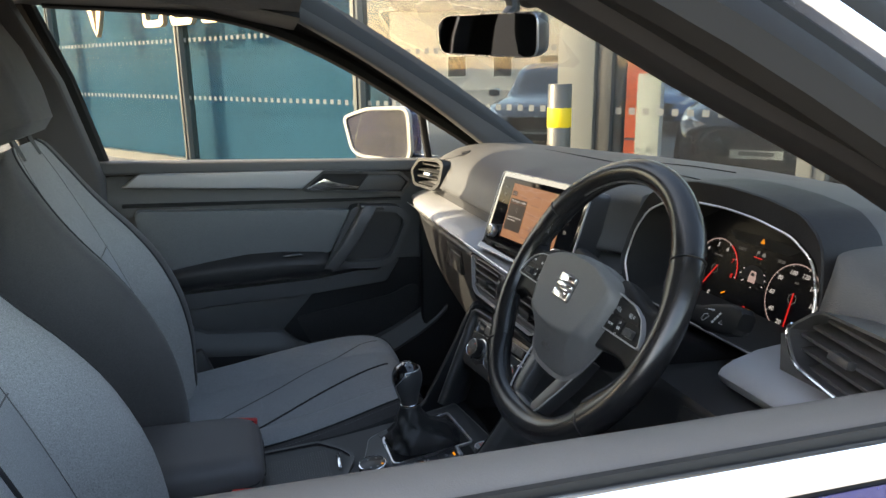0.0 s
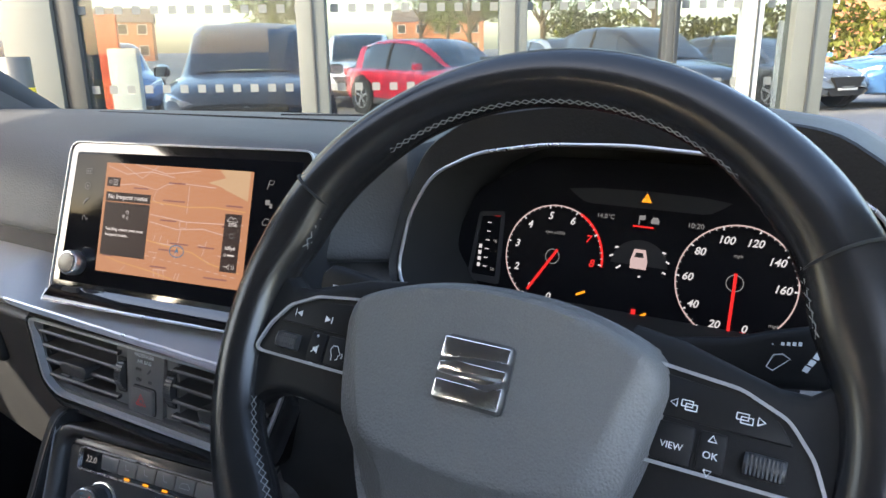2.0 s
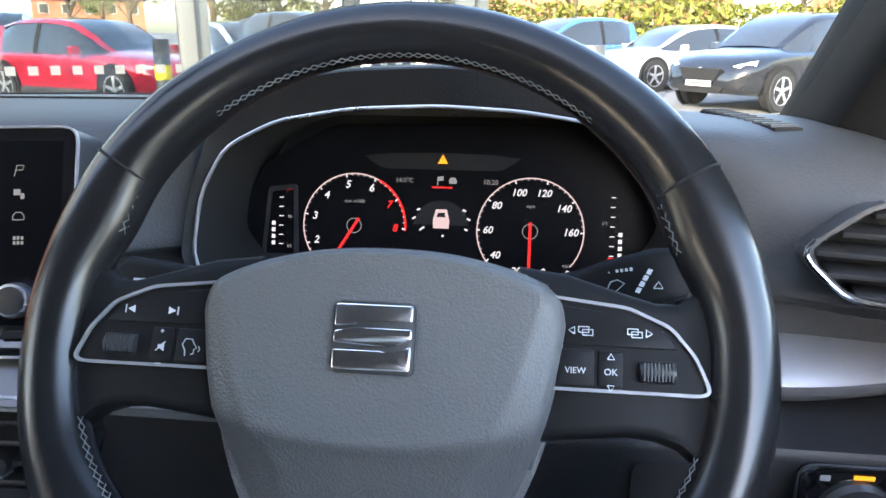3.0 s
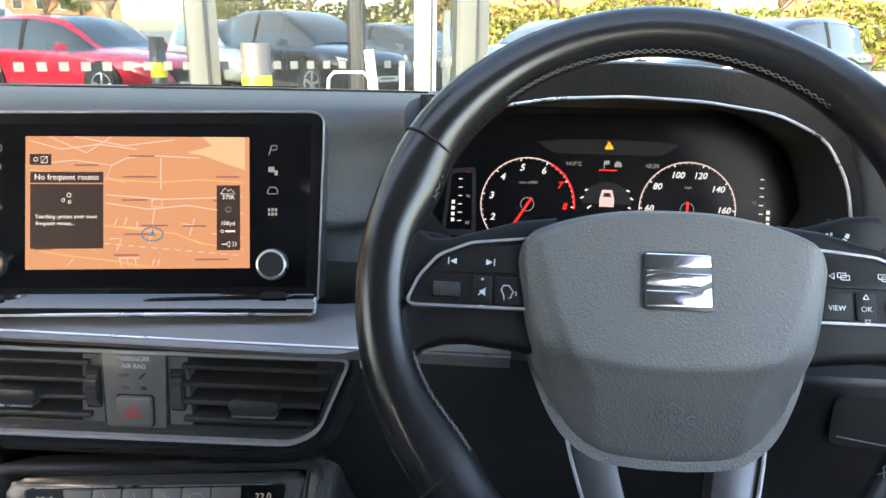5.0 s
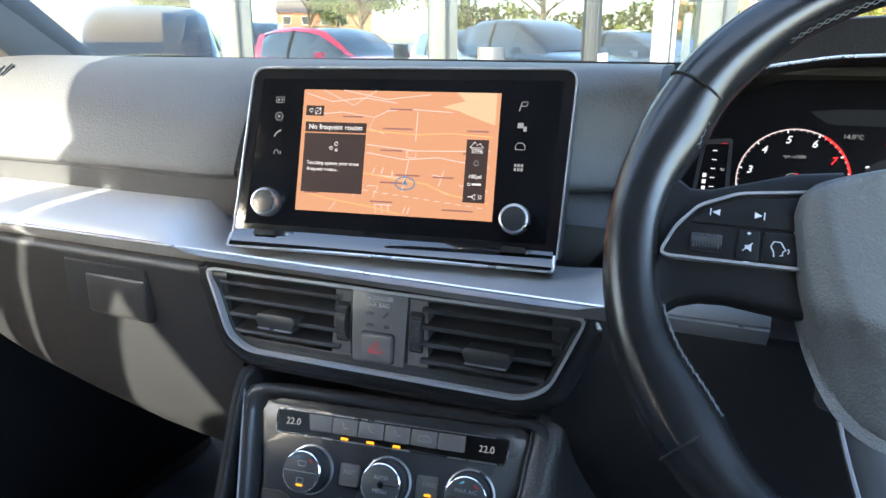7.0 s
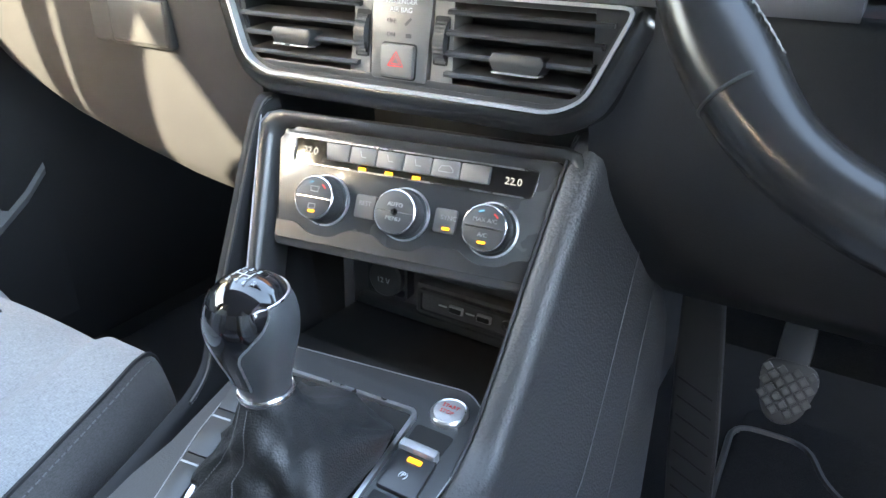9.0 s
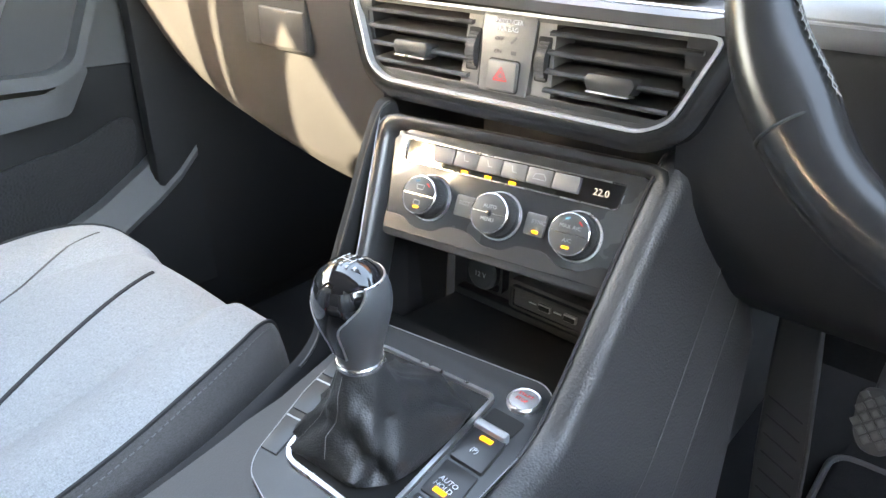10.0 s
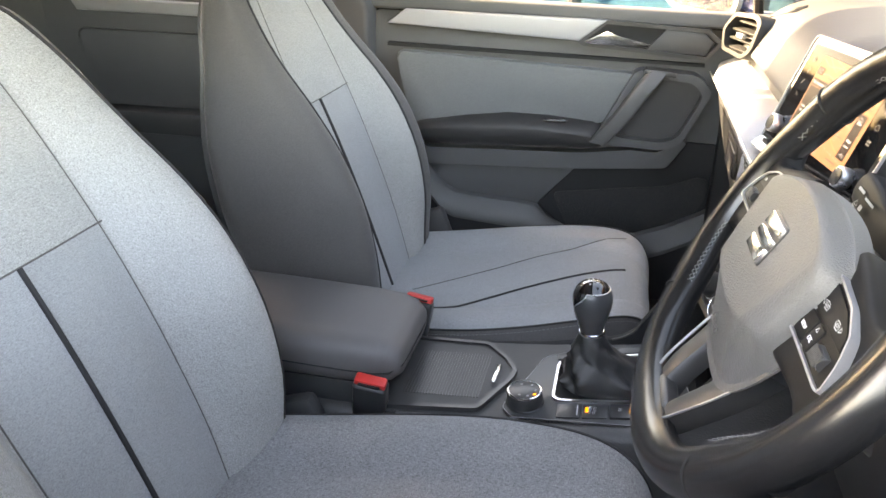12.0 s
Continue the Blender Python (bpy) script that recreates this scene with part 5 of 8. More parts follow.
# ---- steering wheel ----
def build_wheel():
    W = pose(0.3955, -0.0509, 1.0814, -29.5)
    w = thing("steering_wheel", W, "black leather steering wheel with grey airbag cover", "steering wheel")
    R, r, DY, DZ = 0.1823, 0.0174, -0.003, 0.003
    rings = []
    n = 120
    for k in range(n):
        a = 2 * math.pi * k / n
        deg = math.degrees(a)
        right = (deg + 180) % 360 - 180
        left = 180 - deg
        grip = 0.0022 * (math.exp(-((deg - 38) / 16) ** 2) + math.exp(-((deg - 142) / 16) ** 2))
        flat = 0.003 * math.exp(-((deg - 270) / 22) ** 2)
        # thumb rests: the leather swells inwards where the side spokes join
        e = sum(0.0060 * math.exp(-((q - 21) / 9) ** 2) + 0.0090 * math.exp(-((q + 37) / 13) ** 2) for q in (right, left))
        e += 0.005 * math.exp(-((deg - 270) / 24) ** 2)
        ring = []
        for q in range(18):
            t = 2 * math.pi * q / 18
            cs = math.cos(t)
            rad = R - flat + (r + grip + (e if cs < 0 else 0)) * cs
            ring.append((rad * math.cos(a), DY + (r * 0.95 + grip) * math.sin(t), DZ + rad * math.sin(a)))
        rings.append(ring)
    bm = bmesh.new()
    vs = [[bm.verts.new(p) for p in g] for g in rings]
    for k in range(n):
        u, v = vs[k], vs[(k + 1) % n]
        for i in range(18):
            bm.faces.new((u[i], u[(i + 1) % 18], v[(i + 1) % 18], v[i]))
    rim = part("rim", bm, leather, w, "black leather wrapped rim")
    for a in (31, 149, 222, 318):
        ca, sa = math.cos(radians(a)), math.sin(radians(a))
        c = Vector((R * ca, DY, DZ + R * sa))
        part("rim_seam", tube([c + Vector((ca * math.cos(t), math.sin(t) * 0.97, sa * math.cos(t))) * (r + 0.0001 + (0.0022 if a < 180 else 0)) for t in [2 * math.pi * k / 24 for k in range(24)]], 0.0009, 6, True), gap_mat, rim)
    # zig-zag stitching along the inner side of the upper and side arcs
    for a0, a1 in ((20, 160), (196, 221), (319, 344)):
        st = bmesh.new()
        m_ = int((a1 - a0) / 1.9)
        for k in range(m_):
            a = radians(lerp(a0, a1, k / m_))
            b = radians(lerp(a0, a1, (k + 1) / m_))
            rr = r + 0.0009 + sum(0.0050 * math.exp(-((q_ - 21) / 9) ** 2) + 0.0078 * math.exp(-((q_ + 37) / 13) ** 2) for q_ in ((math.degrees(a) + 180) % 360 - 180, 180 - math.degrees(a)))
            for s_ in (-1, 1):
                t1, t2 = radians(197 + 5.5 * s_), radians(197 - 5.5 * s_)
                p = [Vector(((R + rr * math.cos(t)) * math.cos(q), DY + rr * math.sin(t), DZ + (R + rr * math.cos(t)) * math.sin(q))) for t, q in ((t1, a), (t2, b))]
                tube(p, 0.00028, 4, False, I4, st)
        part("stitching", st, stitch, rim, "grey zig-zag stitching")
    # airbag cover
    half = [(0, 0.055), (-0.035, 0.053), (-0.068, 0.0455), (-0.092, 0.0345), (-0.098, 0.023), (-0.0975, 0.010), (-0.091, -0.026), (-0.079, -0.062), (-0.064, -0.088), (-0.044, -0.102), (-0.02, -0.106)]
    o = half + [(0, -0.1065)] + [(-x, z) for x, z in half[:0:-1]]
    O = [(p.x, p.y) for p in curve([(x, z, 0) for x, z in o], 5, True)]

    def swell(x, z, k):
        """Front of the cover: a flat upper shield over a lower face that falls away."""
        crease = -0.047 + 0.013 * (x / 0.085) ** 2
        y = -0.0290 + 0.06 * max(0.0, abs(x) - 0.05) ** 1.5
        side = abs(x) - interp(z, (-0.060, -0.040, -0.015, 0.02, 0.045, 0.06), (0.046, 0.060, 0.071, 0.081, 0.086, 0.088))
        y += 0.40 * max(0.0, side) + 0.0010 * smooth(0.0, 0.004, side)
        if z < crease:
            y += 0.56 * (crease - z) + 0.0016 * smooth(0.0, 0.006, crease - z)
        return min(0.004, y + 0.020 * smooth(0.90, 1.0, k) ** 1.5)
    rg = [[(x, 0.006, z) for x, z in O]]
    for k in [1.0, 0.99, 0.975, 0.955, 0.93] + [0.90 - 0.03 * q for q in range(29)]:
        rg.append([(x * k, swell(x * k, -0.02 + (z + 0.02) * k, k), -0.02 + (z + 0.02) * k) for x, z in O])
    cover = part("airbag_cover", loft(rg), hub_mat, w, "grained grey airbag cover", 40)
    # plain badge: a chrome square of slanting bars
    bo = rounded([(-0.0205, -0.0175), (0.0215, -0.0175), (0.021, 0.018), (-0.0205, 0.018)], 0.004, 4)
    UP = pose(0, 0, 0.005)
    badge = part("badge", prism(bo, -0.0305, -0.027, UP, 0.0006), satin_black, cover, "plain chrome badge of slanting bars")
    for pts in (([(-0.019, 0.0165), (0.0195, 0.0165), (0.0195, 0.0085), (-0.006, 0.0085), (-0.008, 0.0065), (-0.019, 0.0048)]),
                ([(-0.019, 0.0030), (-0.008, 0.0046), (0.0195, 0.0050), (0.0195, -0.0002), (0.010, -0.0042), (-0.019, -0.0030)]),
                ([(-0.019, -0.0060), (0.006, -0.0060), (0.008, -0.0078), (0.012, -0.0068), (0.0195, -0.0030), (0.0195, -0.0155), (-0.019, -0.0160)])):
        part("bar", prism(rounded(pts, 0.0012, 2), -0.0335, -0.030, UP, 0.0008), chrome, badge)
    lettering(cover, "AIRBAG", 0.0080, 0, -0.076, -0.0142, cover_mark)
    hb = bmesh.new()
    strip([(-0.006, -0.070), (0.0, -0.066), (0.006, -0.070), (0.004, -0.074), (-0.004, -0.074), (-0.006, -0.070)], 0.001, -0.0172, hb)
    part("horn_mark", hb, cover_mark, cover)
    # hub housing behind
    part("hub_housing", lathe([(0.02, 0.10), (0.042, 0.09), (0.052, 0.03), (0.055, 0.004), (0.001, 0.004)], 32, "Y", pose(0, 0, -0.03)), dark_trim, w)
    # side spokes with switch clusters
    for s in (-1, 1):
        rings = []
        for u, z0, z1, y0, y1 in ((0.070, -0.042, 0.050, -0.006, 0.022), (0.095, -0.038, 0.046, -0.009, 0.020), (0.125, -0.035, 0.037, -0.009, 0.018), (0.140, -0.036, 0.033, -0.008, 0.017), (0.152, -0.040, 0.033, -0.007, 0.016), (0.160, -0.047, 0.039, -0.007, 0.015), (0.168, -0.058, 0.051, -0.008, 0.013), (0.178, -0.068, 0.064, -0.009, 0.010), (0.185, -0.072, 0.066, -0.008, 0.008)):
            rings.append([(s * u, y, z) for y, z in rounded([(y0, z0), (y0, z1), (y1, z1), (y1, z0)], 0.007, 3)])
        part("spoke", loft(rings), spoke_skin, w)
        cl = [(0.084, 0.0335), (0.125, 0.0290), (0.146, 0.0200), (0.158, 0.0055), (0.165, -0.0110), (0.161, -0.0140), (0.084, -0.0140)]
        cl = rounded([(s * x, z) for x, z in cl], 0.004, 3)
        ci = grow(cl, -0.0016)
        fr = part("switch_frame", frame_ring(cl, ci, -0.0140, -0.004), switch_silver, w, "satin chrome switch surround")
        part("switch_plate", prism(ci, -0.0118, -0.004), spoke_skin, fr)
        for pts in ([(0.090, 0.0285), (0.1235, 0.0245), (0.142, 0.0175), (0.149, 0.0085), (0.090, 0.0085)], [(0.090, 0.0065), (0.1085, 0.0065), (0.1085, -0.0115), (0.090, -0.0115)], [(0.1105, 0.0065), (0.1225, 0.0065), (0.1225, -0.0115), (0.1105, -0.0115)]):
            part("switch", prism(rounded([(s * x, z) for x, z in pts], 0.0015, 2), -0.0132, -0.008, I4, 0.0006), spoke_skin, fr)
        th = lathe([(0.0050, -0.0085), (0.0053, -0.007), (0.0053, 0.007), (0.0050, 0.0085)], 18, "X", pose(s * 0.139, -0.0115, -0.003))
        part("thumb_wheel", th, satin_black, fr, "knurled thumb wheel")
        kn = bmesh.new()
        for q in range(9):
            box(0.0008, 0.0025, 0.0088, pose(s * 0.139 - 0.0068 + q * 0.0017, -0.0158, -0.003), 0, 2, kn)
        part("knurl", kn, low_mat, fr)
        ib = bmesh.new()
        if s < 0:
            for cx, dr in ((-0.136, -1), (-0.112, 1)):
                poly([(cx - dr * 0.0026, 0.0135), (cx + dr * 0.0016, 0.0155), (cx - dr * 0.0026, 0.0175)], -0.0140, ib)
                strip([(cx + dr * 0.0026, 0.0133), (cx + dr * 0.0026, 0.0177)], 0.0007, -0.0140, ib)
            strip([(-0.1165, 0.0035), (-0.1165, 0.0055)], 0.0006, -0.0140, ib)
            strip([(-0.1175, 0.0045), (-0.1155, 0.0045)], 0.0006, -0.0140, ib)
            strip([(-0.1180, -0.0125), (-0.1150, -0.0125)], 0.0006, -0.0140, ib)
            strip([(-0.119, -0.006), (-0.114, -0.001)], 0.0006, -0.0140, ib)
            poly([(-0.118, -0.0048), (-0.1165, -0.0048), (-0.1145, -0.0062), (-0.1145, -0.0012), (-0.1165, -0.0026), (-0.118, -0.0026)], -0.0139, ib)
            strip([(-0.1025, -0.008), (-0.1028, -0.005), (-0.1045, -0.002), (-0.103, 0.001), (-0.0995, 0.001), (-0.098, -0.0015), (-0.0965, -0.0035), (-0.098, -0.0045), (-0.098, -0.0065), (-0.0995, -0.007)], 0.0006, -0.0140, ib)
            strip([(-0.0955, -0.0055), (-0.0948, -0.004), (-0.0955, -0.0025)], 0.0006, -0.0140, ib)
        else:
            for cx, dr in ((0.104, -1), (0.128, 1)):
                strip([(cx + dr * 0.0055, 0.0140), (cx + dr * 0.0085, 0.0158), (cx + dr * 0.0055, 0.0176), (cx + dr * 0.0055, 0.0140)], 0.0006, -0.0140, ib)
                strip([(cx - 0.0035, 0.0150), (cx + 0.0015, 0.0150), (cx + 0.0015, 0.0178), (cx - 0.0035, 0.0178), (cx - 0.0035, 0.0150)], 0.0006, -0.0140, ib)
                strip([(cx - 0.0015, 0.0136), (cx + 0.0035, 0.0136), (cx + 0.0035, 0.0164), (cx - 0.0015, 0.0164), (cx - 0.0015, 0.0136)], 0.0006, -0.0141, ib)
            for z, q in ((0.0022, 1), (-0.0105, -1)):
                strip([(0.1148, z), (0.1182, z), (0.1165, z + q * 0.0028), (0.1148, z)], 0.0006, -0.0140, ib)
        tagged(part("symbols", ib, ink, fr), kind="stuff")
        if s > 0:
            lettering(fr, "VIEW", 0.0043, 0.0993, -0.004, -0.0137, ink)
            lettering(fr, "OK", 0.0046, 0.1165, -0.0041, -0.0137, ink)
        # lower arms with bright edging
        path = [(s * 0.049, 0.020, -0.062), (s * 0.043, 0.015, -0.100), (s * 0.033, 0.006, -0.140), (s * 0.024, 0.004, -0.162)]
        rings = []
        for p, hw in zip(curve(path, 4), [lerp(0.0155, 0.011, k / 12) for k in range(13)]):
            rings.append([p + Vector((q[0] * 1.0, q[1], 0)) for q in rounded([(-hw, -0.010), (hw, -0.010), (hw, 0.012), (-hw, 0.012)], 0.005, 2)])
        part("lower_spoke", loft(rings), spoke_silver, w, "satin silver lower spoke")
    edge = [(0.0635, 0.0090, -0.070), (0.0580, 0.0035, -0.100), (0.0465, -0.0054, -0.138), (0.0365, -0.0085, -0.157), (0.024, -0.0100, -0.1655), (0.0, -0.0104, -0.1670)]
    full_edge = [(-x, y, z) for x, y, z in edge] + edge[-2::-1]
    part("bright_edge", tube(curve(full_edge, 5), 0.0014, 6, squash=0.8), switch_silver, w, "satin chrome edging")
    part("lower_link", box(0.050, 0.018, 0.018, pose(0, 0.001, -0.1590), 0.005, 3), spoke_silver, w)
    return w


def build_column():
    c = thing("steering_column", pose(0.395, 0.08, 1.02, -21), "dark grey plastic steering column shroud with two stalks", "steering column")
    # one plastic in two colours: shade put into the upper, light into the lower
    part("shroud", loft([[(x * k, y, z * k2 + dz) for x, z in rounded([(-0.065, -0.05), (0.065, -0.05), (0.060, 0.045), (-0.060, 0.045)], 0.02, 3)] for y, k, k2, dz in ((-0.065, 0.90, 0.72, -0.024), (-0.04, 0.98, 0.78, -0.026), (0.06, 1.1, 1.0, -0.036), (0.16, 1.2, 1.5, -0.03))]), spoke_skin, c)
    part("lower_shroud", loft([[(x * k, y, z + dz) for x, z in rounded([(-0.062, -0.060), (0.062, -0.060), (0.066, -0.016), (-0.066, -0.016)], 0.014, 3)] for y, k, dz in ((-0.062, 0.86, -0.020), (-0.04, 1.0, -0.026), (0.06, 1.14, -0.044), (0.15, 1.25, -0.060))]), cheek_mat, c, "lower shroud, light put into its paler grey")
    for s in (-1, 1):
        lo = 0.0 if s > 0 else -0.024
        rings = [[(s * u, y, z + lo) for y, z in rounded([(-0.012 + dy, zc - hz), (-0.012 + dy, zc + hz), (0.010 + dy, zc + hz), (0.010 + dy, zc - hz)], 0.006, 3)] for u, hz, zc, dy in ((0.05, 0.010, 0.042, -0.03), (0.105, 0.012, 0.050, -0.039), (0.125, 0.017, 0.053, -0.041), (0.155, 0.019, 0.060, -0.044), ((0.176, 0.016, 0.064, -0.046) if s > 0 else (0.196, 0.016, 0.068, -0.047)), ((0.181, 0.010, 0.065, -0.046) if s > 0 else (0.202, 0.010, 0.069, -0.047)))]
        st = part("stalk", loft(rings), spoke_skin, c, "black control stalk with white symbols")
        ib = bmesh.new()
        if s > 0:
            strip([(0.135, 0.048), (0.139, 0.058), (0.145, 0.060), (0.151, 0.057), (0.140, 0.046), (0.135, 0.048)], 0.0008, -0.0245, ib)
            strip([(0.137, 0.066), (0.1375, 0.0665)], 0.0015, -0.0245, ib)
            for q in range(4):
                quad(0.143 + q * 0.004, 0.0665 + q * 0.0006, 0.1455 + q * 0.004, 0.0690 + q * 0.0008, -0.0245, ib)
            for q in range(4):
                poly([(0.160 + q * 0.003, 0.050 + q * 0.0055), (0.164 + q * 0.003, 0.049 + q * 0.0055), (0.166 + q * 0.003, 0.0535 + q * 0.0055), (0.162 + q * 0.003, 0.0545 + q * 0.0055)], -0.0248, ib)
            strip([(0.176, 0.054), (0.180, 0.060), (0.184, 0.054), (0.176, 0.054)], 0.0008, -0.0245, ib)
            ib.transform(pose(0.143, 0, 0.056) @ Matrix.Diagonal((0.72, 1, 0.72, 1)) @ pose(-0.160, 0, -0.058))
        else:
            quad(-0.19, 0.066, -0.172, 0.0690, -0.0248, ib)
            quad(-0.165, 0.064, -0.140, 0.0665, -0.0248, ib)
            strip([(-0.180, 0.054), (-0.176, 0.059), (-0.172, 0.054), (-0.180, 0.054)], 0.0008, -0.0248, ib)
            quad(-0.166, 0.053, -0.158, 0.058, -0.0248, ib)
            ib.transform(Matrix.Translation((0, 0, lo)))
        ib.transform(Matrix.Translation((0, -0.0352, 0)))
        tagged(part("symbols", ib, ink, st), kind="stuff")
    part("adjust_lever", box(0.06, 0.014, 0.02, pose(-0.02, 0.0, -0.075), 0.005), satin_black, c)
    return c


# ---- centre stack ----
def build_screen():
    S = pose(-0.009, 0.0625, 1.103, -18, 0, 9)
    d = thing("infotainment_screen", S, "gloss black infotainment screen showing a lit road map", "car screen")
    top = rounded([(-0.1475, -0.0905), (0.1440, -0.0925), (0.1530, 0.0755), (-0.1390, 0.0730)], 0.013, 5)
    # sharp lower corners, round upper ones
    o = [(-0.1470, -0.0800), (0.1465, -0.0815)] + top[12:]
    part("body", prism(o, -0.0050, 0.05, I4), satin_black, d)
    part("chrome_frame", frame_ring(grow(o, 0.0003), grow(o, -0.0010), -0.0082, -0.0046), screen_silver, d, "thin satin chrome frame")
    part("bezel_edge", frame_ring(grow(o, -0.0016), grow(o, -0.0105), -0.0066, 0.004), gloss_black, d, "gloss black bevel")
    face = part("glass_face", prism(grow(o, -0.0085), -0.0062, -0.002, I4, 0.0008), screen_glass, d, "glossy black glass face")
    # chin sloping out to a bright lip
    chin = [(-0.0064, -0.0745), (-0.0150, -0.0860), (-0.0160, -0.0900), (-0.0130, -0.0925), (0.02, -0.0925), (0.02, -0.0745)]
    part("lower_chin", loft([[(x, y, z + dz) for y, z in chin] for x, dz in ((-0.1450, 0.0), (-0.08, 0.0), (0.08, -0.001), (0.1430, -0.0018))]), gloss_black, d, "gloss black chin under the glass")
    part("chrome_lip", tube([(-0.1472, -0.0140, -0.0905), (0.0, -0.0162, -0.0915), (0.1445, -0.0140, -0.0925)], 0.0016, 6), bright_line, d, "bright lower lip")
    for x, z0 in ((-0.1472, -0.0905), (0.1445, -0.0925)):
        part("chrome_lip", tube([(x, -0.0140, z0), (x, -0.0092, -0.080)], 0.0016, 6), bright_line, d)
    Y = -0.0066

    def lit(name, bm, mat):
        return part(name, bm, mat, face)
    scr = part("map_display", quad(-0.0880, -0.0548, 0.0905, 0.0535, Y), map_sand, d, "lit sand coloured road map")

    def on(name, bm, mat):
        return part(name, bm, mat, scr)
    on("map_field", poly([(0.052, 0.0535), (0.0870, 0.0535), (0.0870, 0.026), (0.062, 0.0345), (0.055, 0.0375), (0.040, 0.0405), (0.060, 0.046)], Y - 0.0002), map_pale)
    rd = bmesh.new()
    W, y1 = 0.0008, Y - 0.0003
    lines = [
        [(-0.085, 0.050), (-0.06, 0.043), (-0.03, 0.047), (0.0, 0.043)], [(-0.07, 0.0535), (-0.04, 0.040), (-0.02, 0.0535)], [(-0.05, 0.0535), (-0.01, 0.046), (0.03, 0.051)],
        [(-0.02, 0.030), (-0.008, 0.036), (0.01, 0.038), (0.05, 0.036)], [(-0.085, 0.030), (-0.05, 0.034), (-0.02, 0.030), (-0.024, 0.020), (-0.010, 0.016)],
        [(0.019, 0.036), (0.019, 0.010)], [(-0.025, 0.006), (0.02, 0.002), (0.085, 0.004)], [(-0.025, -0.001), (0.01, -0.006), (0.04, -0.003), (0.085, -0.010)],
        [(0.012, 0.002), (0.012, -0.004), (0.020, -0.004), (0.020, 0.002), (0.012, 0.002)], [(0.014, -0.006), (0.010, -0.034)], [(-0.02, -0.020), (0.010, -0.022)],
        [(-0.016, -0.014), (-0.018, -0.019)], [(-0.008, -0.013), (-0.010, -0.019)], [(0.0, -0.016), (0.0, -0.021)], [(0.036, -0.018), (0.048, -0.020)], [(0.046, -0.014), (0.042, -0.028)],
        [(0.04, -0.030), (0.052, -0.034)], [(-0.03, -0.014), (-0.034, -0.040)], [(-0.022, -0.030), (-0.012, -0.030), (-0.016, -0.040)], [(-0.014, -0.046), (-0.012, -0.053)], [(-0.008, -0.046), (-0.006, -0.053)],
        [(-0.002, -0.046), (0.0, -0.053)], [(0.014, -0.047), (0.012, -0.053)], [(0.018, -0.047), (0.016, -0.053)], [(-0.05, -0.046), (-0.056, -0.053)], [(0.085, -0.03), (0.06, -0.026)], [(-0.014, -0.046), (0.002, -0.046)]]
    for L in lines:
        strip(L, W, y1, rd)
    tagged(on("map_roads", rd, map_road), kind="stuff")
    for L in ([(-0.085, 0.026), (-0.05, 0.022), (-0.02, 0.018), (0.02, 0.016), (0.05, 0.018), (0.086, 0.016)], [(-0.0265, -0.019), (0.01, -0.024), (0.03, -0.026), (0.05, -0.034), (0.086, -0.040)], [(-0.086, -0.037), (-0.06, -0.043), (-0.02, -0.048), (0.01, -0.0535)]):
        on("map_main_road", strip(L, 0.0011, y1 - 0.0001, bmesh.new()), map_main)
    rw = bmesh.new()
    for k in range(12):
        x = lerp(-0.026, 0.086, k / 12)
        strip([(x, -0.034 - k * 0.0009), (x + 0.005, -0.0344 - k * 0.0009)], 0.0007, y1, rw)
    on("map_railway", rw, map_road)
    # place names as plain bars
    for x, z, w in ((-0.040, 0.030, 0.022), (0.004, 0.0375, 0.024), (0.002, 0.0205, 0.032), (0.073, 0.0205, 0.022), (-0.002, 0.0015, 0.024), (0.068, 0.001, 0.016), (0.014, -0.0195, 0.026), (0.046, -0.020, 0.022), (0.0, -0.0265, 0.024), (-0.074, -0.0385, 0.016), (-0.008, -0.0435, 0.024), (0.060, -0.0475, 0.032)):
        on("name_bar", quad(x - w * 0.42, z - 0.0007, x + w * 0.42, z + 0.0007, Y - 0.0005), map_text)
    for q in ((-0.084, -0.038, -0.0265, 0.0145), (-0.084, 0.0155, -0.0265, 0.0245), (-0.0845, 0.0300, -0.0675, 0.0390), (0.064, -0.0400, 0.083, 0.0135)):
        on("info_panel", quad(*q, Y - 0.0006), map_dark)
    lettering(scr, "No frequent routes", 0.0064, -0.0553, 0.0200, Y - 0.0009, map_white)
    lettering(scr, "Teaching system your most", 0.0044, -0.0556, -0.0120, Y - 0.0009, map_white)
    lettering(scr, "frequent routes...", 0.0044, -0.0640, -0.0175, Y - 0.0009, map_white)
    lettering(scr, "275ft", 0.0048, 0.0735, 0.0035, Y - 0.0009, map_white)
    lettering(scr, "100yd", 0.0048, 0.0730, -0.0180, Y - 0.0009, map_white)
    ic = bmesh.new()
    strip([(0.067, 0.0065), (0.071, 0.0115), (0.0735, 0.0085), (0.0755, 0.0105), (0.079, 0.0065), (0.067, 0.0065)], 0.0006, Y - 0.0009, ic)
    strip([(0.0685 + 0.0012 * math.cos(k), -0.0245 + 0.0012 * math.sin(k)) for k in range(7)], 0.0006, Y - 0.0009, ic)
    quad(0.071, -0.0252, 0.079, -0.0236, Y - 0.0009, ic)
    strip([(0.068, -0.035), (0.0715, -0.035), (0.0745, -0.0325), (0.0745, -0.0375), (0.0715, -0.035)], 0.0007, Y - 0.0009, ic)
    for q in (0.0025, 0.0045):
        strip([(0.0745 + q, -0.037), (0.0755 + q, -0.035), (0.0745 + q, -0.033)], 0.0005, Y - 0.0009, ic)
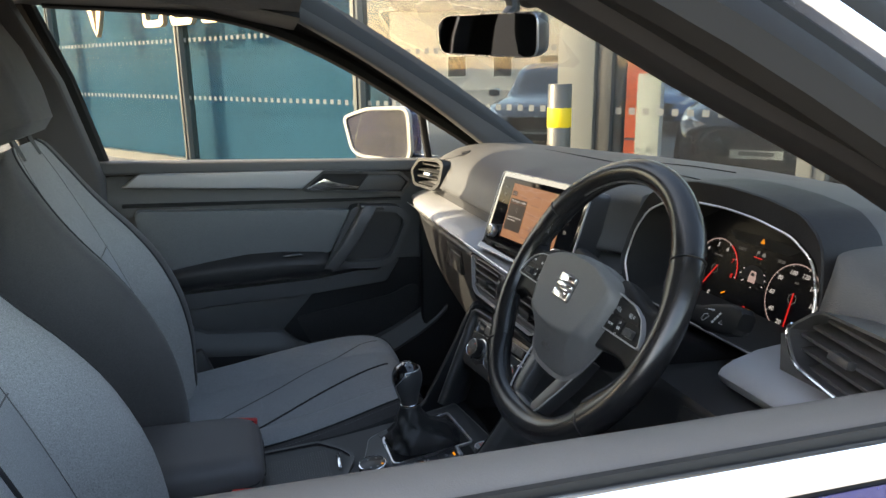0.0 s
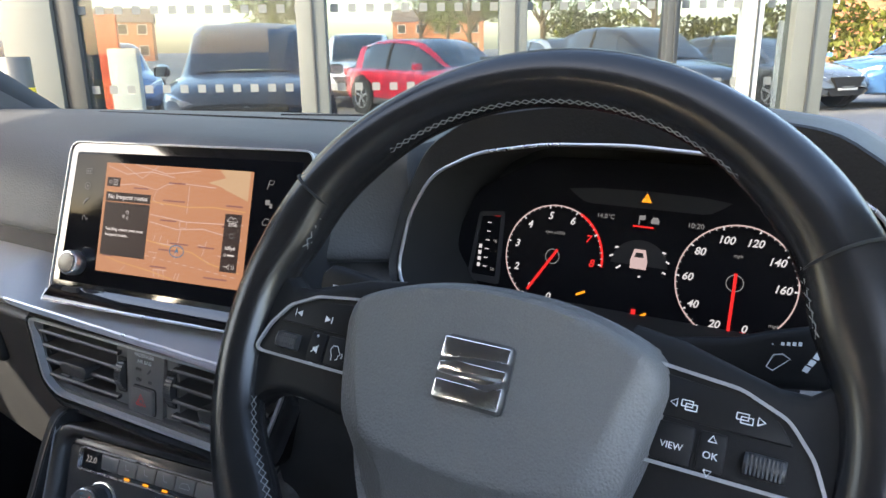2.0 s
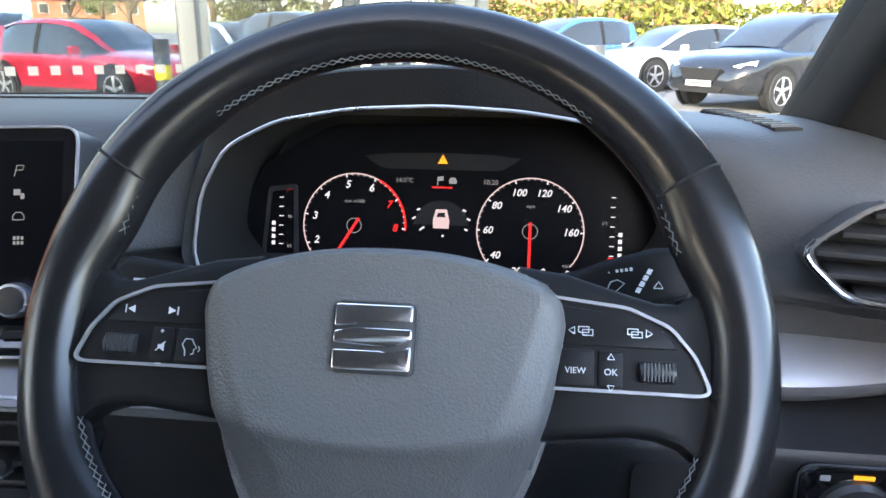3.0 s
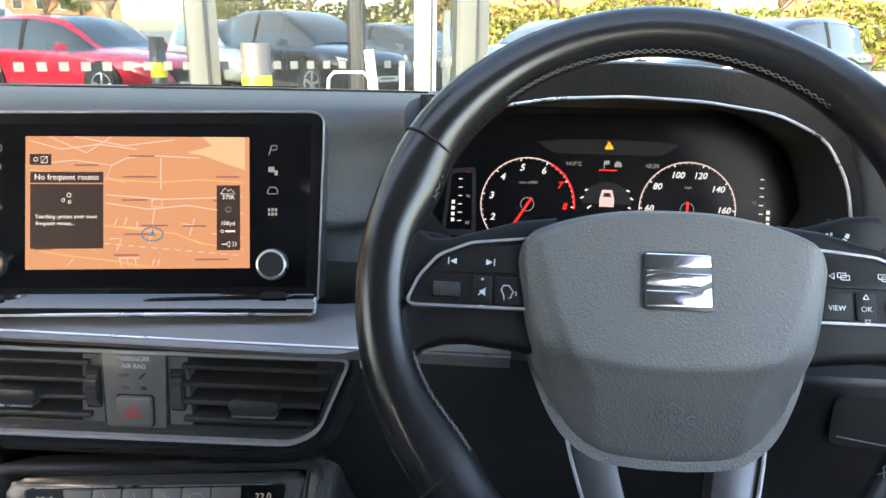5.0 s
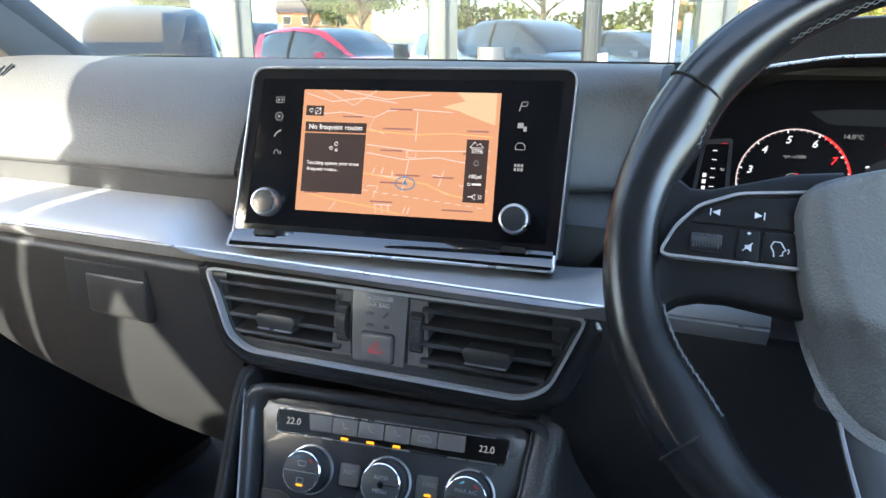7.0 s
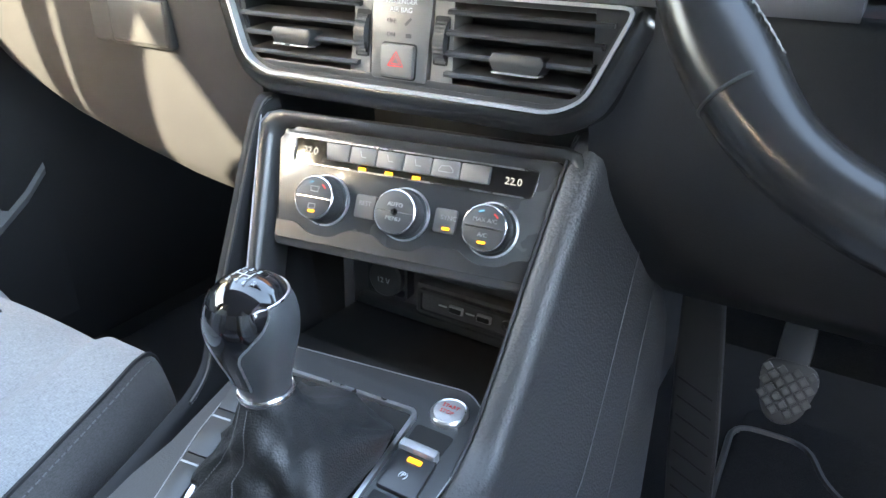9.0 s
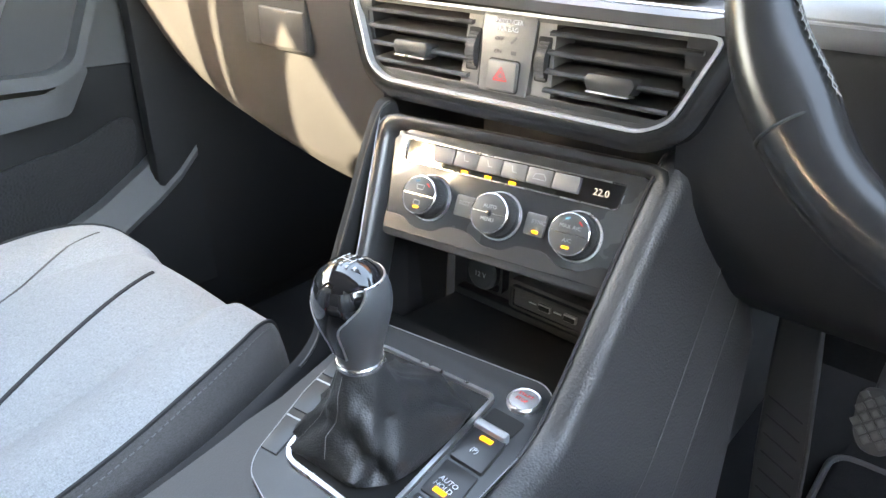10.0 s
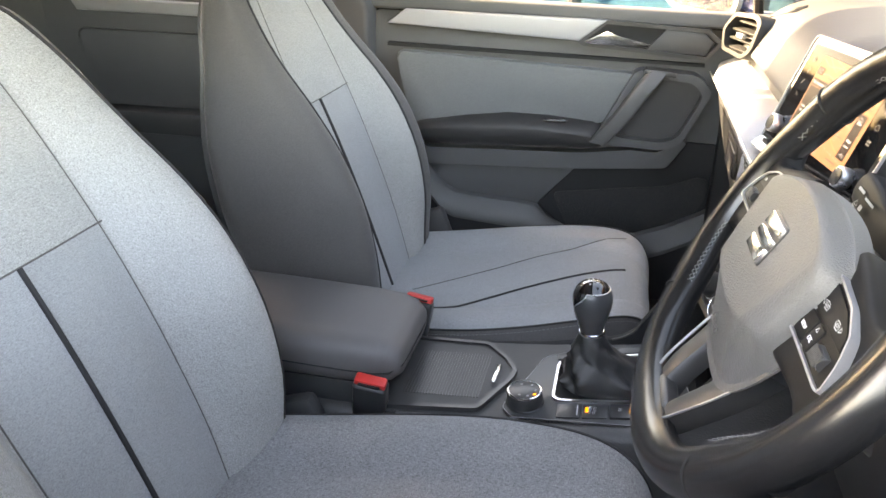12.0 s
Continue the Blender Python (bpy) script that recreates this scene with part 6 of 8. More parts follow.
    strip([(-0.0795 + 0.0017 * math.cos(k), 0.0345 + 0.0017 * math.sin(k)) for k in range(7)], 0.0006, Y - 0.0009, ic)
    strip([(-0.0755, 0.0318), (-0.0705, 0.0318), (-0.0705, 0.0368), (-0.0755, 0.0368), (-0.0755, 0.0318), (-0.0705, 0.0368)], 0.0006, Y - 0.0009, ic)
    for cx, cz, rr in ((-0.0580, 0.0015, 0.0014), (-0.0535, 0.0055, 0.0017), (-0.0530, 0.0000, 0.0012)):
        strip([(cx + rr * math.cos(k), cz + rr * math.sin(k)) for k in range(7)], 0.0006, Y - 0.0009, ic)
    tagged(on("map_symbols", ic, map_white), kind="stuff")
    dm = bmesh.new()
    strip([(0.0735 + 0.0022 * math.cos(k), -0.0065 + 0.0022 * math.sin(k)) for k in range(7)], 0.0005, Y - 0.0009, dm)
    on("compass_symbol", dm, lamp_dim)
    rb = bmesh.new()
    strip([(0.0125 + 0.0085 * math.cos(k * math.pi / 14), -0.0265 + 0.0055 * math.sin(k * math.pi / 14)) for k in range(29)], 0.0010, Y - 0.0010, rb)
    poly([(0.010, -0.0285), (0.0125, -0.0225), (0.015, -0.0285), (0.0125, -0.0272)], Y - 0.0010, rb)
    on("position_marker", rb, map_blue)
    # touch symbols beside the map
    tb = bmesh.new()
    y2 = -0.0070
    for x, z in ((-0.1105, 0.0435),):
        strip([(x - 0.0038, z - 0.0025), (x + 0.0038, z - 0.0025), (x + 0.0038, z + 0.0025), (x - 0.0038, z + 0.0025), (x - 0.0038, z - 0.0025)], 0.0006, y2, tb)
        quad(x - 0.0025, z - 0.001, x - 0.0005, z + 0.001, y2, tb)
        quad(x + 0.0010, z - 0.001, x + 0.0025, z + 0.001, y2, tb)
    strip([(-0.1105 + 0.0036 * math.cos(k * 0.524), 0.0285 + 0.0036 * math.sin(k * 0.524)) for k in range(13)], 0.0006, y2, tb)
    poly([(-0.1117, 0.0268), (-0.1085, 0.0285), (-0.1117, 0.0302)], y2, tb)
    strip([(-0.1138, 0.0098), (-0.1125, 0.0125), (-0.1100, 0.0150), (-0.1075, 0.0160)], 0.0014, y2, tb)
    strip([(-0.1125, -0.0065), (-0.1128, -0.0035), (-0.1110, -0.0015), (-0.1090, -0.0030), (-0.1085, -0.0055)], 0.0007, y2, tb)
    strip([(-0.1070, -0.0060), (-0.1060, -0.0045), (-0.1070, -0.0030)], 0.0006, y2, tb)
    strip([(0.1065, 0.0385), (0.1085, 0.0465)], 0.0007, y2, tb)
    strip([(0.1085, 0.0465), (0.1135, 0.0465), (0.1125, 0.0430), (0.1075, 0.0430)], 0.0006, y2, tb)
    quad(0.1060, 0.0245, 0.1110, 0.0290, y2, tb)
    quad(0.1110, 0.0218, 0.1138, 0.0260, y2, tb)
    strip([(0.1055, 0.0065), (0.1055, 0.0095), (0.1075, 0.0120), (0.1115, 0.0120), (0.1135, 0.0095), (0.1135, 0.0065), (0.1055, 0.0065)], 0.0007, y2, tb)
    for r_ in range(2):
        for c_ in range(3):
            quad(0.1055 + c_ * 0.0028, -0.0115 + r_ * 0.0035, 0.1075 + c_ * 0.0028, -0.0090 + r_ * 0.0035, y2, tb)
    tagged(part("touch_symbols", tb, lamp_dim, face), kind="stuff")
    for x, z in ((-0.1135, -0.0500), (0.1100, -0.0520)):
        k = part("knob", lathe([(0.0122, 0.0), (0.0128, -0.003), (0.0128, -0.010), (0.0118, -0.0125), (0.0105, -0.0130)], 36, "Y", pose(x, -0.0062, z)), brushed, d, "satin chrome rotary knob")
        part("knob_cap", lathe([(0.0103, -0.0125), (0.0100, -0.0140), (0.006, -0.0143), (0.0005, -0.0143)], 36, "Y", pose(x, -0.0062, z)), smoke_gloss, k)
        part("notch", prism(rounded([(x - 0.011, -0.0795), (x + 0.011, -0.0795), (x + 0.009, -0.0745), (x - 0.009, -0.0745)], 0.002), -0.0125, -0.006), gap_mat, d)


def build_vents():
    V = pose(0.003, 0.004, 0.955, -8, 0, 2)
    d = thing("centre_air_vent", V, "pair of black centre air vents in a lacquered frame", "air vent")
    chr_o = rounded([(-0.176, 0.043), (0.176, 0.043), (0.150, -0.019), (0.128, -0.031), (-0.128, -0.031), (-0.150, -0.019)], 0.010, 3)
    chr_i = grow(chr_o, -0.0024)
    out = grow(chr_o, 0.016)
    # lacquered body: full below, slim above
    out = [(x, min(z, 0.047)) for x, z in out]
    rings = [[(x * 0.97, 0.06, z * 0.9) for x, z in out], [(x * 1.0, 0.012, z) for x, z in out], [(x * 0.995, -0.004, z * 0.99) for x, z in out], [(lerp(a[0], b[0], 0.6), -0.010, lerp(a[1], b[1], 0.6)) for a, b in zip(out, chr_o)], [(x, -0.0085, z) for x, z in chr_o]]
    part("surround", loft(rings, True, False), piano_black, d, "dark lacquered surround", 50)
    part("chrome_line", frame_ring(chr_o, chr_i, -0.0115, -0.004), screen_silver, d, "thin chrome outline")
    # face plate round the openings
    part("inner_lip", frame_ring(chr_i, grow(chr_i, -0.0035), -0.004, 0.03), satin_black, d)
    part("cavity", prism(grow(chr_i, -0.001), 0.028, 0.04), gap_mat, d)
    part("floor_lip", prism([(-0.135, -0.0275), (0.135, -0.0275), (0.143, -0.0195), (-0.143, -0.0195)], -0.0035, 0.03, I4, 0.001), satin_black, d)
    for s in (-1, 1):
        for k in range(4):
            z = 0.030 - k * 0.0145
            xo = interp(z, (-0.02, 0.043), (0.142, 0.166))
            xi = 0.040 if s > 0 else 0.036
            w = xo - xi
            cx = s * (xo + xi) / 2
            part("slat", loft([[(cx + q * w / 2, y, z + dz) for y, dz in ((-0.0075, -0.0016), (-0.0078, 0.0002), (-0.0068, 0.0018), (-0.004, 0.0026), (0.020, 0.0078), (0.022, 0.0046))] for q in (-1, 1)]), slat_mat, d)
        tz = 0.001 if s < 0 else -0.0005
        tab = part("tab", prism(rounded([(s * 0.098 - 0.017, tz - 0.006), (s * 0.098 + 0.017, tz - 0.006), (s * 0.098 + 0.021, tz + 0.002), (s * 0.098 + 0.018, tz + 0.007), (s * 0.098 - 0.018, tz + 0.007), (s * 0.098 - 0.021, tz + 0.002)], 0.002, 2), -0.013, 0.004, I4, 0.0015), slat_mat, d, "slider tab")
        part("tab_edge", prism(rounded([(s * 0.098 - 0.017, tz - 0.0072), (s * 0.098 + 0.017, tz - 0.0072), (s * 0.098 + 0.018, tz - 0.0060), (s * 0.098 - 0.018, tz - 0.0060)], 0.0004, 2), -0.0132, -0.002), brushed, tab)
        # thumb wheels beside the middle plate
        whl = part("thumb_wheel", lathe([(0.0192, -0.005), (0.020, -0.0045), (0.020, 0.0045), (0.0192, 0.005)], 40, "X", pose(s * 0.0345, 0.0105, 0.009)), satin_black, d, "ribbed thumb wheel")
        part("wheel_slot", prism(rounded([(s * 0.0345 - 0.0062, -0.008), (s * 0.0345 + 0.0062, -0.008), (s * 0.0345 + 0.0062, 0.027), (s * 0.0345 - 0.0062, 0.027)], 0.002, 2), -0.0034, 0.0), gap_mat, whl)
        kb = bmesh.new()
        for q in range(14):
            a = radians(120 + q * 9)
            box(0.009, 0.0014, 0.0014, pose(s * 0.0345, 0.0105 + 0.020 * math.cos(a), 0.009 + 0.020 * math.sin(a)), 0, 2, kb)
        tagged(part("ribs", kb, low_mat, whl), kind="stuff")
        part("side_plate", prism([(s * 0.0270, 0.040), (s * 0.0425, 0.040), (s * 0.0455, -0.0215), (s * 0.0270, -0.0215)][::s], -0.0028, 0.03), plate_grey, d)
    mid = part("middle_plate", prism(rounded([(-0.026, 0.040), (0.026, 0.040), (0.024, -0.0225), (-0.024, -0.0225)], 0.002), -0.005, 0.03, I4, 0.001), plate_grey, d, "grey lacquered middle plate")
    hz = part("hazard_button", prism(rounded([(-0.0145, 0.004), (0.0145, 0.004), (0.0145, -0.0205), (-0.0145, -0.0205)], 0.003, 3), -0.0095, -0.004, I4, 0.0018), plate_grey, d, "square hazard warning button")
    part("button_gap", prism(rounded([(-0.0156, 0.0052), (0.0156, 0.0052), (0.0156, -0.0216), (-0.0156, -0.0216)], 0.0035, 3), -0.0056, -0.003), gap_mat, hz)
    tri = bmesh.new()
    for a, wd in ((0.0066, 0.0011), (0.0036, 0.0007)):
        strip([(-a, -0.0082 - a * 0.55), (a, -0.0082 - a * 0.55), (0, -0.0082 + a * 1.05), (-a, -0.0082 - a * 0.55)], wd, -0.0098, tri)
    part("red_triangle", tri, red_ink, hz)
    lettering(mid, "PASSENGER", 0.0052, 0, 0.0345, -0.0056, ink)
    lettering(mid, "AIR BAG", 0.0052, 0, 0.0285, -0.0056, ink)
    lettering(mid, "OFF", 0.0046, -0.008, 0.0205, -0.0056, satin_black)
    lettering(mid, "ON", 0.0046, -0.008, 0.0105, -0.0056, satin_black)
    pb = bmesh.new()
    strip([(0.004, 0.018), (0.009, 0.023)], 0.002, -0.0056, pb)
    strip([(0.005, 0.0105), (0.010, 0.0105)], 0.003, -0.0056, pb)
    tagged(part("symbols", pb, satin_black, mid), kind="stuff")


def build_climate():
    C = pose(0.012, -0.022, 0.832, -27, 0, 8)
    d = thing("climate_panel", C, "dark climate control panel with three chrome ringed knobs", "climate control")
    o = rounded([(-0.107, -0.037), (0.120, -0.036), (0.132, 0.050), (0.126, 0.0585), (-0.110, 0.0575), (-0.120, 0.051)], 0.005, 3)
    part("panel", prism(o, 0.0, 0.03, I4, 0.003, 3), smoke_gloss, d, "dark lacquered panel")
    # satin lower lip, cut round the knobs
    lip = [(lerp(-0.1075, 0.1205, k / 48), -0.0225 - sum(0.0085 * math.exp(-((lerp(-0.1075, 0.1205, k / 48) - kx) / 0.019) ** 4) for kx in (-0.064, 0.008, 0.081)) + 0.004 * k / 48) for k in range(49)]
    part("lower_lip", prism([(-0.1065, -0.0365), (0.1195, -0.0355)] + lip[::-1], -0.0016, 0.004), satin_black, d, "satin black lower lip")
    st = rounded([(-0.102, 0.0275), (0.108, 0.0275), (0.111, 0.0495), (-0.104, 0.0495)], 0.004, 3)
    part("strip_frame", frame_ring(st, grow(st, -0.0010), -0.003, 0.002), frame_silver, d, "satin chrome strip frame")
    sp = part("strip_plate", prism(grow(st, -0.0014), -0.0006, 0.002), gloss_black, d)
    for k in range(6):
        x0 = -0.072 + k * 0.0242
        w = 0.0234
        b = part("button", prism(rounded([(x0 + (0.003 if k == 0 else 0), 0.0335), (x0 + w, 0.0335), (x0 + w, 0.0475), (x0, 0.0475)], 0.0012, 2), -0.0042, 0.0, I4, 0.001), plate_grey, d)
        if k in (1, 2, 3):
            part("indicator", quad(x0 + 0.008, 0.0290, x0 + 0.015, 0.0312, -0.0012), lamp_amber, b)
            sb = bmesh.new()
            strip([(x0 + 0.009, 0.0445), (x0 + 0.011, 0.0395), (x0 + 0.015, 0.0395)], 0.0008, -0.0046, sb)
            part("symbol", sb, dim_ink, b)
        if k == 4:
            sb = bmesh.new()
            strip([(x0 + 0.006, 0.039), (x0 + 0.008, 0.0425), (x0 + 0.015, 0.0430), (x0 + 0.018, 0.040), (x0 + 0.018, 0.038), (x0 + 0.006, 0.038)], 0.0007, -0.0046, sb)
            part("symbol", sb, dim_ink, b)
    lettering(sp, "22.0", 0.0080, 0.0910, 0.0386, -0.0012, lamp_digit)
    lettering(sp, "22.0", 0.0085, -0.0870, 0.0388, -0.0012, lamp_dim)
    for kx, words, amber in ((-0.064, ("", ""), -0.012), (0.008, ("AUTO", "MENU"), None), (0.081, ("MAX A/C", "A/C"), -0.012)):
        KM = pose(kx, 0, 0) @ Matrix.Diagonal((0.82, 1, 0.82, 1))
        kn = part("knob", lathe([(0.0245, 0.0), (0.0245, -0.004), (0.0225, -0.006), (0.0222, -0.018), (0.0212, -0.0205), (0.0200, -0.0205)], 48, "Y", KM), satin_black, d, "ribbed rotary knob")
        rb = bmesh.new()
        for q in range(48):
            a = 2 * math.pi * q / 48
            box(0.0007, 0.011, 0.0012, KM @ pose(0.0224 * math.cos(a), -0.012, 0.0224 * math.sin(a)) @ pose(0, 0, 0, 0, -math.degrees(a), 0), 0, 2, rb)
        part("ribs", rb, low_mat, kn)
        part("base_ring", lathe([(0.0262, 0.0), (0.0262, -0.0018), (0.0246, -0.0022)], 48, "Y", KM), brushed, kn, "satin chrome base ring")
        part("chrome_ring", lathe([(0.0215, -0.0195), (0.0213, -0.0215), (0.0204, -0.0220), (0.0198, -0.0212)], 48, "Y", KM), chrome, kn, "bright chrome ring")
        part("cap", lathe([(0.0198, -0.0212), (0.0188, -0.0216), (0.0005, -0.0216)], 40, "Y", KM), cap_grey, kn)
        lb = bmesh.new()
        strip([(kx - 0.0150, 0.0002), (kx + 0.0150, 0.0002)], 0.0007, -0.0219, lb)
        part("bright_line", lb, chrome, kn)
        if amber:
            part("indicator", quad(kx - 0.0030, -0.0118, kx + 0.0030, -0.0100, -0.0219), lamp_amber, kn)
            rr = bmesh.new()
            strip([(kx + 0.0128 * math.cos(radians(a)), 0.0128 * math.sin(radians(a))) for a in (62, 52, 42)], 0.0013, -0.0219, rr)
            part("warm_mark", rr, red_ink, kn)
            rr = bmesh.new()
            strip([(kx + 0.0128 * math.cos(radians(a)), 0.0128 * math.sin(radians(a))) for a in (118, 108, 98)], 0.0013, -0.0219, rr)
            part("cool_mark", rr, map_blue, kn)
        for w_, z in zip(words, (0.0056, -0.0054)):
            if w_:
                lettering(kn, w_, 0.0046, kx, z, -0.0221, dim_ink)
        if kx < 0:
            sb = bmesh.new()
            strip([(kx - 0.003, 0.005), (kx + 0.003, 0.005), (kx + 0.004, 0.009), (kx - 0.004, 0.009), (kx - 0.003, 0.005)], 0.0007, -0.0220, sb)
            strip([(kx - 0.003, -0.009), (kx + 0.003, -0.009), (kx + 0.003, -0.005), (kx - 0.003, -0.005), (kx - 0.003, -0.009)], 0.0007, -0.0220, sb)
            part("symbols", sb, dim_ink, kn)
        if kx == 0.008:
            part("pivot", lathe([(0.0036, -0.0216), (0.003, -0.0232), (0.0005, -0.0234)], 16, "Y", KM), gloss_black, kn)
    for x0, x1, w_ in ((-0.0360, -0.0175, "REST"), (0.0340, 0.0525, "SYNC")):
        b = part("side_button", prism(rounded([(x0, -0.009), (x1, -0.009), (x1, 0.010), (x0, 0.010)], 0.002, 2), -0.003, 0.002, I4, 0.001), plate_grey, d)
        lettering(b, w_, 0.0052, (x0 + x1) / 2 + (0.003 if x0 > 0 else 0), 0.003, -0.0034, dim_ink)
        if x0 > 0:
            part("indicator", quad(x0 + 0.008, -0.0065, x0 + 0.014, -0.0045, -0.0033), lamp_amber, b)


def console_z(y):
    return 0.704 + 0.075 * (y + 0.08)


def build_console():
    d = thing("centre_console", pose(0.03, -0.30, 0.36), "dark centre console with gear lever, switches and tray", "centre console")
    off = Matrix.Translation((-0.03, 0.30, -0.36))

    def pm(name, bm, mat, label="", par=None, angle=35):
        bm.transform(off)
        return part(name, bm, mat, par or d, label, angle)
    # cheeks: from the climate panel corners down along the tray
    def cheek(s):
        if s > 0:
            top = [(0.141, 0.045, 0.903), (0.142, 0.022, 0.891), (0.138, -0.030, 0.815), (0.135, -0.085, 0.735), (0.134, -0.115, 0.707), (0.136, -0.17, 0.697), (0.136, -0.30, 0.684), (0.138, -0.46, 0.672)]
            out = 0.085
        else:
            top = [(-0.128, 0.0, 0.905), (-0.130, -0.022, 0.894), (-0.124, -0.070, 0.805), (-0.112, -0.115, 0.735), (-0.100, -0.140, 0.707), (-0.085, -0.19, 0.697), (-0.066, -0.30, 0.684), (-0.060, -0.46, 0.672)]
            out = 0.035
        P = curve(top, 5)
        rings = []
        n_ = len(P) - 1
        for i, p in enumerate(P):
            w = 0.007 if s < 0 else lerp(0.022, 0.024, i / n_)
            spread = out * (0.5 + 0.5 * smooth(0, 0.5, i / n_))
            rings.append([(p.x - s * 0.006, p.y + 0.012, p.z - 0.05), (p.x - s * 0.006, p.y, p.z - 0.004), (p.x - s * 0.004, p.y - 0.002, p.z - 0.001), (p.x, p.y - 0.0025, p.z + 0.001), (p.x + s * w * 0.5, p.y - 0.002, p.z + 0.002), (p.x + s * w * 0.85, p.y + 0.001, p.z - 0.001), (p.x + s * w, p.y + 0.006, p.z - 0.006), (p.x + s * w * 1.12, p.y + 0.014, p.z - 0.016),
                          (p.x + s * (w + spread * 0.45), p.y + 0.05, p.z - 0.06), (p.x + s * (w + spread * 0.9), p.y + 0.09 * (1 - i / n_) + 0.02, max(0.35, p.z - 0.20)), (p.x + s * (w + spread), p.y + 0.10 * (1 - i / n_), 0.35), (p.x - s * 0.006, p.y + 0.012, 0.35)])
        # passenger-side cheek takes a darker material than the driver's side
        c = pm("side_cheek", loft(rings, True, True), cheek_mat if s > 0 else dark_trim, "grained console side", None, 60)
        if s > 0:
            pm("seam_line", tube([(r[8][0] + 0.001, r[8][1] - 0.002, r[8][2] + 0.003) for r in rings[2:-3]], 0.0004, 5), thread, "", c)
            pm("seam_line", tube([(r[9][0] * 0.4 + r[8][0] * 0.6 + 0.0015, r[9][1] * 0.4 + r[8][1] * 0.6, r[9][2] * 0.4 + r[8][2] * 0.6) for r in rings[4:-3]], 0.0004, 5), thread, "", c)
        pm("edge_strip", tube([(p.x - s * 0.005, p.y - 0.003, p.z - 0.001) for p in P[2:24]], 0.0016, 6), satin_black, "", c)
    cheek(1)
    cheek(-1)
    # fascia around and under the climate panel
    FM = pose(0.012, -0.022, 0.832, -27, 0, 8)
    pm("fascia", prism(rounded([(-0.112, -0.044), (0.124, -0.044), (0.134, 0.060), (-0.122, 0.060)], 0.006, 3), 0.006, 0.05, FM, 0.003, 2), low_mat, "black fascia")
    run = [((-0.116, -0.140), (-0.102, -0.140)), ((-0.1385, 0.046), (-0.1195, 0.044)), ((-0.1385, 0.057), (-0.1190, 0.0520)), ((-0.133, 0.066), (-0.1120, 0.0570)), ((-0.122, 0.0695), (-0.104, 0.0585)), ((0.0, 0.0700), (0.01, 0.0585)), ((0.128, 0.0695), (0.119, 0.0595)), ((0.140, 0.066), (0.1275, 0.0575)), ((0.1455, 0.057), (0.1315, 0.0510)), ((0.1445, 0.046), (0.1300, 0.042)), ((0.129, -0.140), (0.1170, -0.140))]
    rings = []
    for (ox, oz), (ix, iz) in run:
        sec = [(0.0, 0.055), (0.0, -0.004), (0.10, -0.0085), (0.28, -0.0100), (0.66, -0.0080), (0.90, -0.0020), (1.0, 0.004), (1.0, 0.03)]
        rings.append([FM @ Vector((lerp(ox, ix, k), y, lerp(oz, iz, k))) for k, y in sec])
    pm("stack_frame", loft(rings), satin_black, "grained dark frame round the climate panel", None, 50)
    pm("frame_edge", tube(curve([FM @ Vector((lerp(o_[0], i_[0], 0.86), -0.0042, lerp(o_[1], i_[1], 0.86))) for o_, i_ in run[7:]], 4), 0.0011, 6), frame_silver)
    pm("frame_edge", tube(curve([FM @ Vector((lerp(o_[0], i_[0], 0.22), -0.0100, lerp(o_[1], i_[1], 0.22))) for o_, i_ in run[:4]], 4), 0.0008, 6), switch_silver)
    # open tray under it
    pm("tray_floor", loft([[(-0.105, y, z - 0.004), (0.140, y, z - 0.004), (0.140, y, z), (-0.105, y, z)] for y, z in ((-0.075, 0.7045), (-0.045, 0.7005), (-0.02, 0.676), (0.085, 0.668))]), rubber, "ribbed rubber tray mat")
    pm("tray_back", box(0.26, 0.012, 0.17, pose(0.015, 0.085, 0.73), 0.004), pad_mat)
    pm("tray_roof", box(0.25, 0.05, 0.010, pose(0.015, 0.062, 0.810, -8), 0.004), pad_mat)
    sock = pm("power_socket", lathe([(0.0195, 0.0), (0.0195, -0.008), (0.017, -0.010), (0.001, -0.010)], 28, "Y", pose(-0.060, 0.070, 0.713, -8)), cap_grey, "round 12 volt socket cover")
    pm("socket_bezel", frame_ring(rounded([(-0.084, 0.691), (-0.036, 0.691), (-0.036, 0.735), (-0.084, 0.735)], 0.006), rounded([(-0.081, 0.694), (-0.039, 0.694), (-0.039, 0.732), (-0.081, 0.732)], 0.005), 0.066, 0.08), slat_mat, "", sock)
    lettering(sock, "12 V", 0.0085, -0.060 - 0.03, 0.713 - 0.36, 0.0585 + 0.30, ink)
    usb = pm("usb_block", box(0.125, 0.02, 0.032, pose(0.042, 0.068, 0.706, -6), 0.003), pad_mat)
    for x in (0.026, 0.056):
        pm("usb_port", box(0.015, 0.004, 0.0075, pose(x, 0.0565, 0.706, -6), 0.001), silver, "", usb)
        pm("usb_slot", box(0.012, 0.004, 0.004, pose(x, 0.0550, 0.706, -6)), gap_mat, "", usb)
    pm("usb_rim", frame_ring(rounded([(-0.016, 0.693), (0.102, 0.693), (0.102, 0.719), (-0.016, 0.719)], 0.004), rounded([(-0.013, 0.696), (0.099, 0.696), (0.099, 0.716), (-0.013, 0.716)], 0.003), 0.054, 0.07), slat_mat, "", usb)
    pm("tray_step", box(0.235, 0.016, 0.010, pose(0.018, 0.072, 0.678), 0.003), slat_mat)
    for x in (0.011, 0.041):
        pm("usb_mark", box(0.009, 0.001, 0.0012, pose(x, 0.0568, 0.706, -6)), ink, "", usb)
